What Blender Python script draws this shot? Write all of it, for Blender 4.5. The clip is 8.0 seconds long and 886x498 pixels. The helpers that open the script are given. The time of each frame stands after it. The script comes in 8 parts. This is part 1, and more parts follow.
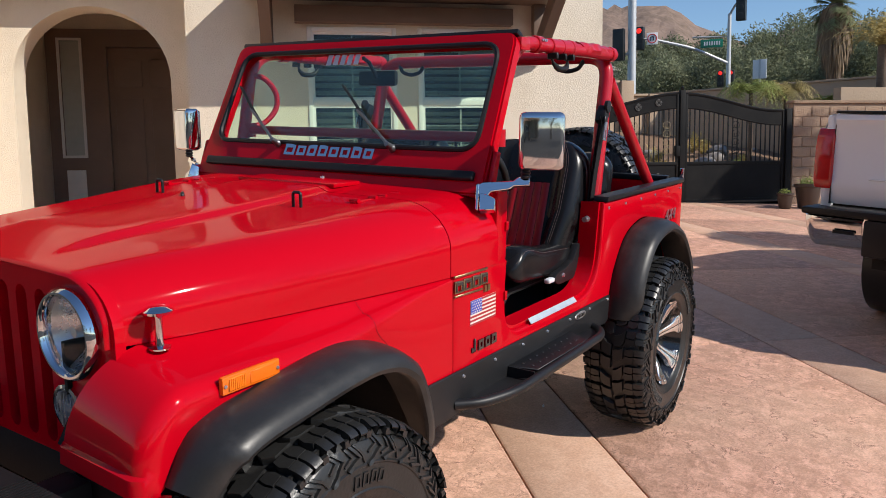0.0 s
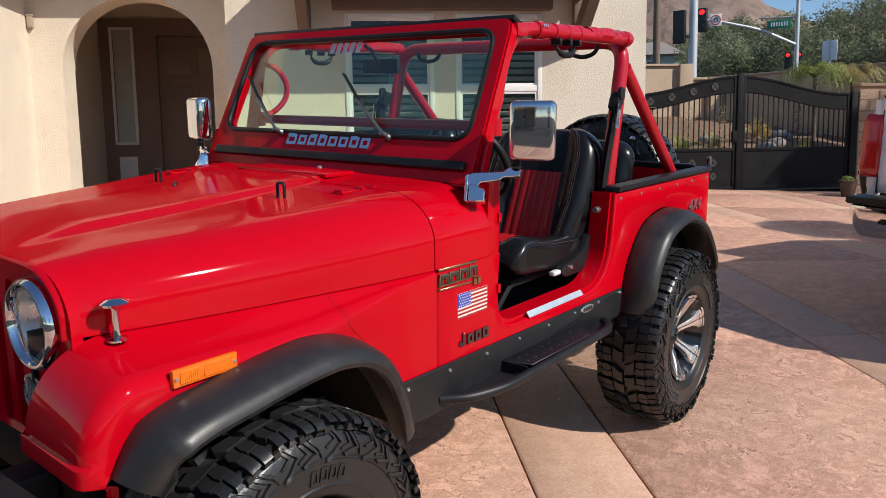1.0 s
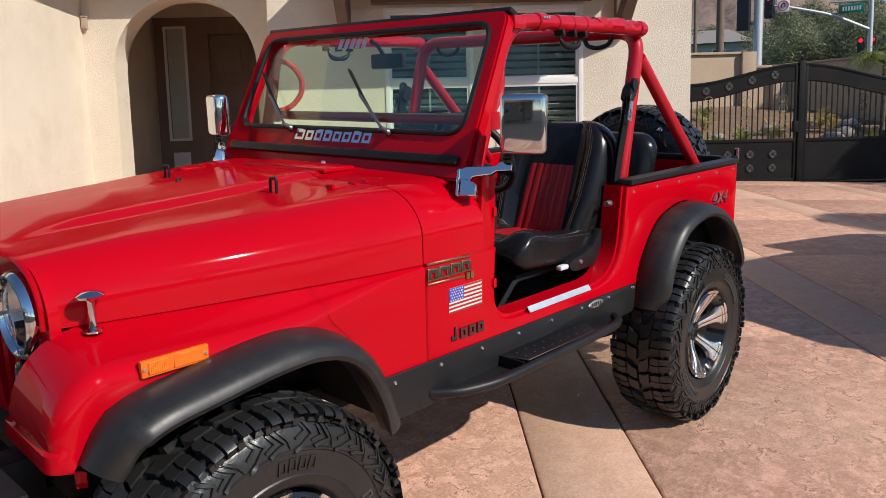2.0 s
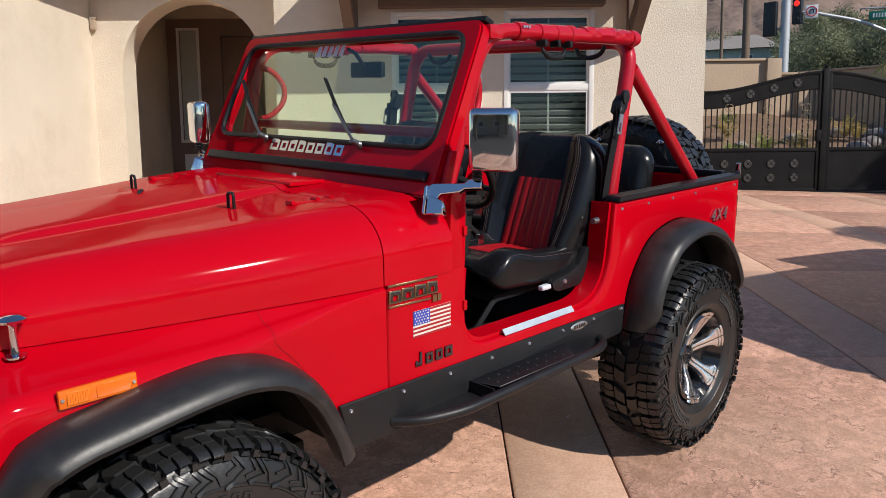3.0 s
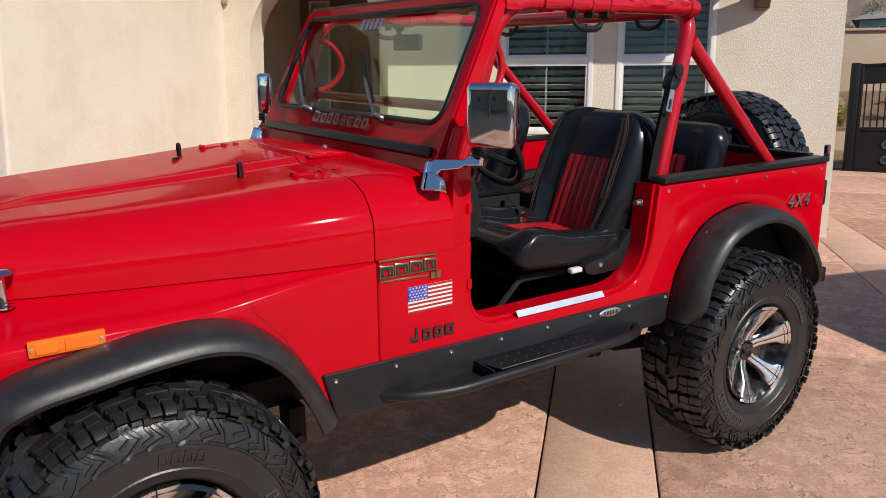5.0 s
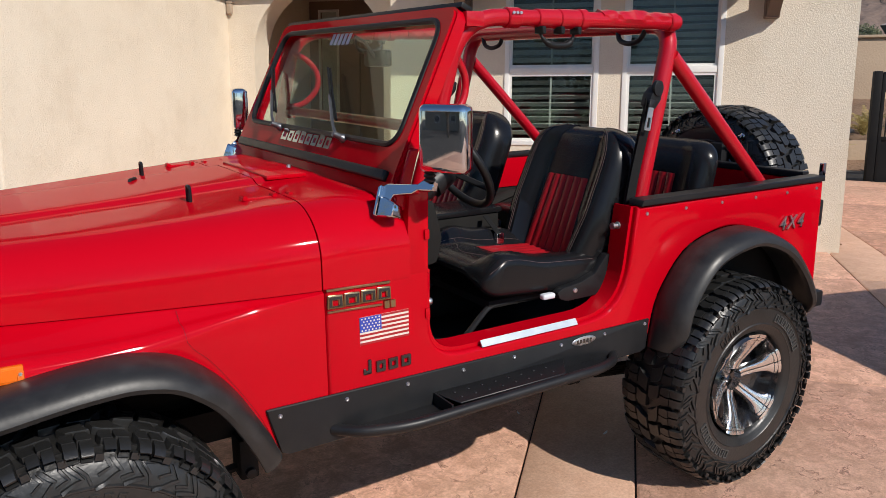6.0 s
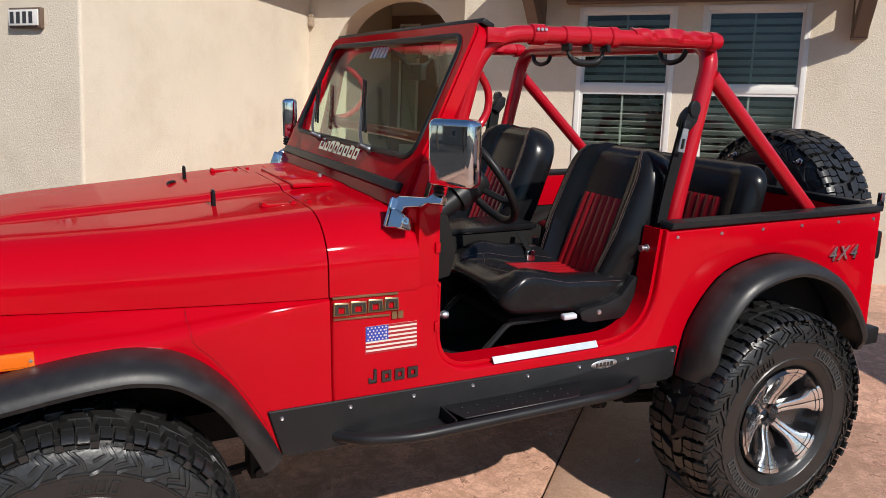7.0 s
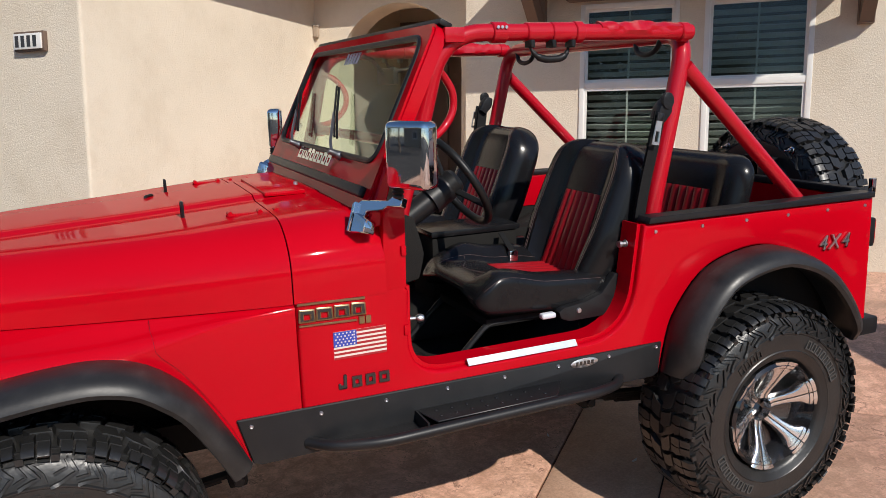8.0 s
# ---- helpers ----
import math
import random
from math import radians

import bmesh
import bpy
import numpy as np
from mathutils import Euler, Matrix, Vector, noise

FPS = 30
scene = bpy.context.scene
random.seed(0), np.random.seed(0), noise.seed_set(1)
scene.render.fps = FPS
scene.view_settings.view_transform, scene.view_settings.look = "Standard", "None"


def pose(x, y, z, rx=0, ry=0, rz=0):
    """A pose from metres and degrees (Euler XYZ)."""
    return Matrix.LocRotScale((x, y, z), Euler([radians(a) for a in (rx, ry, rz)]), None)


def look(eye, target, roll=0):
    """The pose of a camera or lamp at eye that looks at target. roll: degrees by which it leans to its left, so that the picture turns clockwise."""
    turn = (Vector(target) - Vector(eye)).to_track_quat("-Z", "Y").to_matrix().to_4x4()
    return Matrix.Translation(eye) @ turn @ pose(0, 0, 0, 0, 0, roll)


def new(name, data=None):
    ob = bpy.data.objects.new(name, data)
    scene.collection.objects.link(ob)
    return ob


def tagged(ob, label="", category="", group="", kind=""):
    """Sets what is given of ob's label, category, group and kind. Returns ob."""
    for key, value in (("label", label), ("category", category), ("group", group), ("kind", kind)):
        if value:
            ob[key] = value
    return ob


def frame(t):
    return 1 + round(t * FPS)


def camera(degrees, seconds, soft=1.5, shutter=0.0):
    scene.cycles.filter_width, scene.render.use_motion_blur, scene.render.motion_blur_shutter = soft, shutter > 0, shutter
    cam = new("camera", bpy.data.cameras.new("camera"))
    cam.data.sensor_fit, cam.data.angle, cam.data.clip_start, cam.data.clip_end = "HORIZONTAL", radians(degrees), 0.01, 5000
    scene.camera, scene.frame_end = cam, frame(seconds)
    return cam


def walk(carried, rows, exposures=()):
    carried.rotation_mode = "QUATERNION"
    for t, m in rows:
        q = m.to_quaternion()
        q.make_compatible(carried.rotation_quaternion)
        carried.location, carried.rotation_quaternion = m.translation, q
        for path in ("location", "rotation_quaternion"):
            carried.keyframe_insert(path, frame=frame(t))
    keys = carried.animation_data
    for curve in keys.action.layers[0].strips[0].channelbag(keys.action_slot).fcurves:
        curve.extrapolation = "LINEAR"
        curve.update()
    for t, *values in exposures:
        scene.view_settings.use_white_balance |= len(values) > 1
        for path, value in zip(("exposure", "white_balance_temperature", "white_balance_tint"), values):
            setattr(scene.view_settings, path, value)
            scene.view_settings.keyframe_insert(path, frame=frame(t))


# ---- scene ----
cam = camera(59.8, 8.0, soft=0.75)
# seconds, eye, target, roll
PATH = [
    (0, (-1.304, -2.112, 1.4), (0.344, -0.999, 1.19), -0.9),
    (0.5, (-1.222, -2.168, 1.41), (0.394, -1.01, 1.199), -1.6),
    (1, (-1.13, -2.27, 1.412), (0.424, -1.034, 1.167), -0.9),
    (1.2, (-1.054, -2.304, 1.412), (0.468, -1.031, 1.157), -0.8),
    (2.3, (-0.942, -2.462, 1.412), (0.494, -1.092, 1.158), -1.3),
    (2.5, (-0.88, -2.463, 1.418), (0.549, -1.086, 1.168), -1.0),
    (3, (-0.773, -2.481, 1.45), (0.634, -1.082, 1.197), -0.6),
    (3.5, (-0.691, -2.518, 1.462), (0.7, -1.105, 1.199), -0.7),
    (4, (-0.587, -2.603, 1.468), (0.73, -1.122, 1.201), 0.2),
    (4.5, (-0.5, -2.706, 1.464), (0.689, -1.125, 1.17), 0.8),
    (4.7, (-0.47, -2.73, 1.459), (0.677, -1.12, 1.15), 0.6),
    (5.8, (-0.202, -2.755, 1.49), (0.864, -1.095, 1.163), 0.6),
    (6, (-0.172, -2.755, 1.508), (0.884, -1.085, 1.199), 0.5),
    (6.5, (-0.102, -2.789, 1.518), (0.868, -1.062, 1.243), 1.4),
    (7, (0.019, -2.866, 1.514), (0.883, -1.083, 1.235), 2.3),
    (7.5, (0.124, -2.934, 1.51), (0.941, -1.129, 1.232), 1.1),
    (8, (0.195, -2.933, 1.507), (0.99, -1.117, 1.24), -0.1),
]
walk(cam, [(t, look(eye, target, roll)) for t, eye, target, roll in PATH],
     [(0, 0.16), (1.2, 0.11), (2.5, 0.05), (4, 0.02), (6, -0.02), (8, -0.03)])

# ---- frames of the place: the sloping drive (the vehicle's own axes) and the house ----
UP = Vector((0.0773, 0.0701, 0.9945)).normalized()
DRIVE = UP.rotation_difference(Vector((0, 0, 1))).to_matrix().to_4x4() @ pose(0, 0, 0.04) @ pose(0, 0, 0, 0, 1.2, 0) @ pose(0, 0, 0, -0.5, 0, 0)
HOUSE = pose(2.415, 5.68, 0, 0, 0, -45.5)

# ---- daylight: clear afternoon sky and one low sun ----
TO_SUN = Vector((0.090, -0.815, 0.602)).normalized()
world = bpy.data.worlds.new("sky")
scene.world = world
world.use_nodes = True
_sky = world.node_tree.nodes.new("ShaderNodeTexSky")
_sky.sky_type = "NISHITA"
_sky.sun_disc = False
_sky.sun_elevation = math.asin(TO_SUN.z)
_sky.sun_rotation = math.atan2(TO_SUN.x, TO_SUN.y)
_sky.air_density, _sky.dust_density, _sky.ozone_density = 1.0, 0.0, 5.0
_bg = world.node_tree.nodes["Background"]
_bg.inputs["Strength"].default_value = 0.116
world.node_tree.links.new(_sky.outputs["Color"], _bg.inputs["Color"])
_sun = bpy.data.lights.new("sun", "SUN")
_sun.energy, _sun.angle, _sun.color = 4.65, radians(0.55), (1.0, 0.94, 0.86)
sun_lamp = new("sun", _sun)
sun_lamp.matrix_world = look(TO_SUN * 50, (0, 0, 0))

# ---- geometry helpers ----


def box(bm, x0, x1, y0, y1, z0, z1, m=None):
    """A box into bm; returns its vertices."""
    vs = [bm.verts.new((x, y, z)) for z in (z0, z1) for y in (y0, y1) for x in (x0, x1)]
    for a, b, c, d in ((0, 2, 3, 1), (4, 5, 7, 6), (0, 1, 5, 4), (2, 6, 7, 3), (0, 4, 6, 2), (1, 3, 7, 5)):
        bm.faces.new((vs[a], vs[b], vs[c], vs[d]))
    if m is not None:
        bmesh.ops.transform(bm, matrix=m, verts=vs)
    return vs


def rounded(bm, width, segments=2):
    """Round every edge of what is in bm."""
    bmesh.ops.bevel(bm, geom=bm.edges[:], offset=width, segments=segments, profile=0.6, affect="EDGES", clamp_overlap=True)
    return bm


def box_bm(x0, x1, y0, y1, z0, z1, r=0.0, segments=2, m=None):
    bm = bmesh.new()
    box(bm, x0, x1, y0, y1, z0, z1)
    if r:
        rounded(bm, r, segments)
    if m is not None:
        bmesh.ops.transform(bm, matrix=m, verts=bm.verts)
    return bm


def prism(bm, outline, axis, a, b, holes=(), m=None):
    """A flat outline (and its holes) pushed from a to b along the axis: 'x' outlines hold (y, z), 'y' (x, z), 'z' (x, y)."""
    def at(p, d):
        return {"x": (d, p[0], p[1]), "y": (p[0], d, p[1]), "z": (p[0], p[1], d)}[axis]
    old = set(bm.verts)
    edges = []
    for loop in (outline, *holes):
        vs = [bm.verts.new(at(p, a)) for p in loop]
        edges += [bm.edges.new((vs[i], vs[(i + 1) % len(vs)])) for i in range(len(vs))]
    got = bmesh.ops.triangle_fill(bm, use_beauty=True, use_dissolve=False, edges=edges)
    faces = [g for g in got["geom"] if isinstance(g, bmesh.types.BMFace)]
    ext = bmesh.ops.extrude_face_region(bm, geom=faces)
    move = Vector(at((0, 0), b)) - Vector(at((0, 0), a))
    bmesh.ops.translate(bm, vec=move, verts=[g for g in ext["geom"] if isinstance(g, bmesh.types.BMVert)])
    made = [v for v in bm.verts if v not in old]
    if m is not None:
        bmesh.ops.transform(bm, matrix=m, verts=made)
    bmesh.ops.recalc_face_normals(bm, faces=bm.faces[:])
    return bm


def arc(cx, cy, r, a0, a1, n, ry=None):
    return [(cx + r * math.cos(radians(a0 + (a1 - a0) * i / n)), cy + (ry or r) * math.sin(radians(a0 + (a1 - a0) * i / n))) for i in range(n + 1)]


def fillet(points, r, n=5, closed=False):
    """A polyline with its corners rounded."""
    pts = [Vector(p) for p in points]
    out = []
    for i, p in enumerate(pts):
        if not closed and i in (0, len(pts) - 1):
            out.append(p)
            continue
        a, b = pts[i - 1], pts[(i + 1) % len(pts)]
        ra = r[i] if isinstance(r, (list, tuple)) else r
        da, db = (a - p), (b - p)
        k = min(ra, da.length * 0.48, db.length * 0.48)
        if k < 1e-5:
            out.append(p)
            continue
        s, e = p + da.normalized() * k, p + db.normalized() * k
        for j in range(n + 1):
            t = j / n
            out.append(s * (1 - t) ** 2 + p * 2 * t * (1 - t) + e * t * t)
    return out


def tube(bm, points, r, seg=10, closed=False, squash=1.0):
    """A round bar along points; r one radius or one for each point."""
    pts = [Vector(p) for p in points]
    n = len(pts)
    rings = []
    side = None
    for i, p in enumerate(pts):
        if closed:
            d = (pts[(i + 1) % n] - pts[i - 1]).normalized()
        else:
            d = (pts[min(i + 1, n - 1)] - pts[max(i - 1, 0)]).normalized()
        if side is None:
            side = d.orthogonal().normalized()
        side = (side - d * side.dot(d)).normalized()
        up = d.cross(side)
        rad = r[i] if isinstance(r, (list, tuple)) else r
        rings.append([bm.verts.new(p + (side * math.cos(2 * math.pi * k / seg) + up * math.sin(2 * math.pi * k / seg) * squash) * rad) for k in range(seg)])
    for i in range(n if closed else n - 1):
        a, b = rings[i], rings[(i + 1) % n]
        for k in range(seg):
            bm.faces.new((a[k], a[(k + 1) % seg], b[(k + 1) % seg], b[k]))
    if not closed:
        bm.faces.new(rings[0][::-1])
        bm.faces.new(rings[-1])
    return bm


def lathe(bm, profile, seg=32, m=None, axis="z"):
    """Turn (radius, height) points about an axis; ends of radius 0 close."""
    old = set(bm.verts)
    rings = []
    for rad, h in profile:
        if rad < 1e-6:
            rings.append([bm.verts.new((0, 0, h))])
        else:
            rings.append([bm.verts.new((rad * math.cos(2 * math.pi * k / seg), rad * math.sin(2 * math.pi * k / seg), h)) for k in range(seg)])
    for a, b in zip(rings, rings[1:]):
        for k in range(seg):
            k2 = (k + 1) % seg
            if len(a) == 1 and len(b) == 1:
                continue
            if len(a) == 1:
                bm.faces.new((a[0], b[k2], b[k]))
            elif len(b) == 1:
                bm.faces.new((a[k], a[k2], b[0]))
            else:
                bm.faces.new((a[k], a[k2], b[k2], b[k]))
    made = [v for v in bm.verts if v not in old]
    turn = {"z": Matrix(), "y": Matrix.Rotation(radians(90), 4, "X"), "x": Matrix.Rotation(radians(90), 4, "Y")}[axis]
    bmesh.ops.transform(bm, matrix=(m if m is not None else Matrix()) @ turn, verts=made)
    return bm


def loft(bm, sections, closed=False, cap=False):
    """A skin over rows of points of one length; closed: each row is a ring."""
    rows = [[bm.verts.new(p) for p in s] for s in sections]
    n = len(rows[0])
    for a, b in zip(rows, rows[1:]):
        for k in range(n if closed else n - 1):
            k2 = (k + 1) % n
            bm.faces.new((a[k], a[k2], b[k2], b[k]))
    if cap:
        bm.faces.new(rows[0][::-1])
        bm.faces.new(rows[-1])
    return rows


def thicken(bm, t):
    """Give a skin a thickness, towards the back of its faces."""
    bmesh.ops.recalc_face_normals(bm, faces=bm.faces[:])
    bm.normal_update()
    faces, edges = bm.faces[:], [e for e in bm.edges if len(e.link_faces) == 1]
    back = {v: bm.verts.new(v.co - v.normal * t) for v in bm.verts[:]}
    for f in faces:
        bm.faces.new([back[v] for v in reversed(f.verts[:])])
    for e in edges:
        p, q = e.verts
        bm.faces.new((p, q, back[q], back[p]))
    return bm


def finish(name, bm, material, parent=None, label="", angle=38):
    bmesh.ops.recalc_face_normals(bm, faces=bm.faces[:])
    lim = radians(angle)
    for f in bm.faces:
        f.smooth = True
    for e in bm.edges:
        if len(e.link_faces) == 2 and e.calc_face_angle(0.0) > lim:
            e.smooth = False
    me = bpy.data.meshes.new(name)
    bm.to_mesh(me)
    bm.free()
    for mt in (material if isinstance(material, (list, tuple)) else [material]):
        me.materials.append(mt)
    ob = new(name, me)
    if parent is not None:
        ob.parent = parent
    if label:
        ob["label"] = label
    return ob


def part(name, bm, material, parent, label=""):
    return finish(name, bm, material, parent, label)


def share(name, data, parent, m):
    """Another piece on a mesh that exists already."""
    ob = new(name, data)
    ob.parent = parent
    ob.matrix_basis = m
    return ob


def thing(name, label, category, m=None, group="", kind=""):
    ob = new(name)
    ob.empty_display_size = 0.1
    if m is not None:
        ob.matrix_basis = m
    return tagged(ob, label, category, group, kind)


def letters(body, size, depth, m):
    """Raised writing in the built-in font as a bmesh."""
    cu = bpy.data.curves.new("letters", "FONT")
    cu.body, cu.size, cu.extrude, cu.align_x, cu.align_y = body, size, depth, "CENTER", "CENTER"
    ob = bpy.data.objects.new("letters", cu)
    scene.collection.objects.link(ob)
    me = bpy.data.meshes.new_from_object(ob.evaluated_get(bpy.context.evaluated_depsgraph_get()))
    bpy.data.objects.remove(ob)
    bpy.data.curves.remove(cu)
    bm = bmesh.new()
    bm.from_mesh(me)
    bpy.data.meshes.remove(me)
    bmesh.ops.transform(bm, matrix=m, verts=bm.verts)
    return bm


# ---- materials ----


def material(name):
    m = bpy.data.materials.new(name)
    m.use_nodes = True
    nt = m.node_tree
    return m, nt, nt.nodes["Principled BSDF"]


def surf(name, c1, c2, scale=3.0, fine=60.0, rough=0.6, rough2=None, metal=0.0, bump=0.15, bump_scale=None, depth=0.004, coat=0.0, coat_rough=0.05,
         spec=0.5, warp=0.0, dirt=None, dirt_scale=1.2, dirt_amount=0.5, island=0.0, random_ob=0.0, sheen=0.0):
    """A surface with broad patches and fine grain: two colours, gloss that varies, fine relief, and perhaps dirt in patches."""
    m, nt, bsdf = material(name)
    n, l = nt.nodes, nt.links
    tc = n.new("ShaderNodeTexCoord")
    big, small = n.new("ShaderNodeTexNoise"), n.new("ShaderNodeTexNoise")
    big.inputs["Scale"].default_value, big.inputs["Detail"].default_value, big.inputs["Roughness"].default_value = scale, 5, 0.6
    big.inputs["Distortion"].default_value = warp
    small.inputs["Scale"].default_value, small.inputs["Detail"].default_value = fine, 4
    for t in (big, small):
        l.new(tc.outputs["Object"], t.inputs["Vector"])
    mixf = n.new("ShaderNodeMath")
    mixf.operation = "MULTIPLY_ADD"
    l.new(small.outputs["Fac"], mixf.inputs[0])
    mixf.inputs[1].default_value = 0.45
    half = n.new("ShaderNodeMath")
    half.operation = "MULTIPLY_ADD"
    l.new(big.outputs["Fac"], half.inputs[0])
    half.inputs[1].default_value, half.inputs[2].default_value = 1.5, -0.475
    l.new(half.outputs[0], mixf.inputs[2])
    col = n.new("ShaderNodeMix")
    col.data_type, col.clamp_factor = "RGBA", True
    l.new(mixf.outputs[0], col.inputs["Factor"])
    col.inputs["A"].default_value, col.inputs["B"].default_value = (*c1, 1), (*c2, 1)
    out = col.outputs["Result"]
    if dirt:
        dn = n.new("ShaderNodeTexNoise")
        dn.inputs["Scale"].default_value, dn.inputs["Detail"].default_value, dn.inputs["Roughness"].default_value = dirt_scale, 7, 0.68
        l.new(tc.outputs["Object"], dn.inputs["Vector"])
        rp = n.new("ShaderNodeMapRange")
        rp.inputs["From Min"].default_value, rp.inputs["From Max"].default_value, rp.inputs["To Max"].default_value = 0.48, 0.7, dirt_amount
        l.new(dn.outputs["Fac"], rp.inputs["Value"])
        dm = n.new("ShaderNodeMix")
        dm.data_type = "RGBA"
        l.new(rp.outputs["Result"], dm.inputs["Factor"])
        l.new(out, dm.inputs["A"])
        dm.inputs["B"].default_value = (*dirt, 1)
        out = dm.outputs["Result"]
    if island or random_ob:
        src = n.new("ShaderNodeNewGeometry").outputs["Random Per Island"] if island else n.new("ShaderNodeObjectInfo").outputs["Random"]
        hv = n.new("ShaderNodeHueSaturation")
        k = island or random_ob
        rr = n.new("ShaderNodeMapRange")
        rr.inputs["To Min"].default_value, rr.inputs["To Max"].default_value = 1 - k, 1 + k
        l.new(src, rr.inputs["Value"])
        l.new(rr.outputs["Result"], hv.inputs["Value"])
        l.new(out, hv.inputs["Color"])
        out = hv.outputs["Color"]
    l.new(out, bsdf.inputs["Base Color"])
    rg = n.new("ShaderNodeMapRange")
    rg.inputs["To Min"].default_value, rg.inputs["To Max"].default_value = rough, rough2 if rough2 is not None else rough
    l.new(mixf.outputs[0], rg.inputs["Value"])
    l.new(rg.outputs["Result"], bsdf.inputs["Roughness"])
    bsdf.inputs["Metallic"].default_value = metal
    bsdf.inputs["Specular IOR Level"].default_value = spec
    bsdf.inputs["Coat Weight"].default_value, bsdf.inputs["Coat Roughness"].default_value = coat, coat_rough
    bsdf.inputs["Sheen Weight"].default_value = sheen
    if bump:
        bt = n.new("ShaderNodeTexNoise")
        bt.inputs["Scale"].default_value, bt.inputs["Detail"].default_value = bump_scale or fine, 5
        l.new(tc.outputs["Object"], bt.inputs["Vector"])
        bp = n.new("ShaderNodeBump")
        bp.inputs["Strength"].default_value, bp.inputs["Distance"].default_value = bump, depth
        l.new(bt.outputs["Fac"], bp.inputs["Height"])
        l.new(bp.outputs["Normal"], bsdf.inputs["Normal"])
    return m


def glass(name, tint, rough=0.0, base=0.035):
    """A thin pane: clear with a tint, and mirror gloss that grows towards a glancing view."""
    m, nt, bsdf = material(name)
    n, l = nt.nodes, nt.links
    tr, gl, lw, mx = n.new("ShaderNodeBsdfTransparent"), n.new("ShaderNodeBsdfGlossy"), n.new("ShaderNodeLayerWeight"), n.new("ShaderNodeMixShader")
    tr.inputs["Color"].default_value = (*tint, 1)
    gl.inputs["Roughness"].default_value = rough
    pw, ad = n.new("ShaderNodeMath"), n.new("ShaderNodeMath")
    pw.operation, ad.operation = "POWER", "MULTIPLY_ADD"
    l.new(lw.outputs["Facing"], pw.inputs[0])
    lw.inputs["Blend"].default_value = 0.5
    pw.inputs[1].default_value = 5.0
    l.new(pw.outputs[0], ad.inputs[0])
    ad.inputs[1].default_value, ad.inputs[2].default_value = 0.9, base
    l.new(ad.outputs[0], mx.inputs[0])
    l.new(tr.outputs[0], mx.inputs[1])
    l.new(gl.outputs[0], mx.inputs[2])
    l.new(mx.outputs[0], n["Material Output"].inputs["Surface"])
    return m


def leafy(name, c1, c2, scale, vary):
    """Thin leaves: part of the light goes through them."""
    m = surf(name, c1, c2, scale, 8, rough=0.75, bump=0.0, spec=0.1, island=vary)
    n, l = m.node_tree.nodes, m.node_tree.links
    bsdf = n["Principled BSDF"]
    tr, mx = n.new("ShaderNodeBsdfTranslucent"), n.new("ShaderNodeMixShader")
    l.new(bsdf.inputs["Base Color"].links[0].from_socket, tr.inputs["Color"])
    mx.inputs[0].default_value = 0.38
    l.new(bsdf.outputs[0], mx.inputs[1])
    l.new(tr.outputs[0], mx.inputs[2])
    l.new(mx.outputs[0], n["Material Output"].inputs["Surface"])
    return m


def glow(name, colour, strength):
    m, nt, bsdf = material(name)
    bsdf.inputs["Base Color"].default_value = (*colour, 1)
    bsdf.inputs["Emission Color"].default_value, bsdf.inputs["Emission Strength"].default_value = (*colour, 1), strength
    return m


RED = surf("red_car_paint", (0.43, 0.0007, 0.0075), (0.47, 0.0010, 0.0088), 2.0, 900, rough=0.42, rough2=0.5, bump=0.1, bump_scale=4, depth=0.002, coat=0.42, coat_rough=0.055, spec=0.0)
RED_BAR = surf("red_powder_coat", (0.40, 0.0012, 0.010), (0.45, 0.0016, 0.012), 5.0, 300, rough=0.4, rough2=0.5, bump=0.04, bump_scale=120, depth=0.001, coat=0.7, coat_rough=0.07, spec=0.15)
BLACK_PLASTIC = surf("black_textured_plastic", (0.008, 0.008, 0.009), (0.015, 0.015, 0.0165), 6, 500, rough=0.34, rough2=0.44, spec=0.3, bump=0.2, bump_scale=700, depth=0.0006, dirt=(0.022, 0.021, 0.021), dirt_scale=5, dirt_amount=0.2)
FLARE_RUBBER = surf("scuffed_flare_rubber", (0.013, 0.0127, 0.013), (0.024, 0.0235, 0.0235), 5, 160, rough=0.30, rough2=0.5, spec=0.36, bump=0.22, bump_scale=45, depth=0.0015, dirt=(0.085, 0.08, 0.078), dirt_scale=9, dirt_amount=0.22)
BLACK_STEEL = surf("black_coated_steel", (0.006, 0.006, 0.007), (0.012, 0.012, 0.0135), 7, 300, rough=0.36, rough2=0.5, spec=0.35, bump=0.12, bump_scale=300, depth=0.001, dirt=(0.035, 0.031, 0.027), dirt_scale=4, dirt_amount=0.25)
RUBBER = surf("black_tyre_rubber", (0.011, 0.011, 0.0112), (0.022, 0.0215, 0.021), 9, 220, rough=0.27, rough2=0.46, bump=0.45, bump_scale=90, depth=0.002, dirt=(0.022, 0.021, 0.020), dirt_scale=7, dirt_amount=0.14)
TYRE_PRINT = surf("worn_grey_tyre_print", (0.03, 0.03, 0.03), (0.07, 0.068, 0.065), 30, 220, rough=0.5, rough2=0.6, bump=0.1)
SEAL = surf("black_rubber_seal", (0.006, 0.006, 0.0065), (0.012, 0.012, 0.012), 8, 200, rough=0.35, rough2=0.5, spec=0.3, bump=0.05)
CHROME = surf("polished_chrome", (0.70, 0.70, 0.71), (0.64, 0.645, 0.66), 6, 200, rough=0.03, rough2=0.08, metal=1.0, bump=0.0)
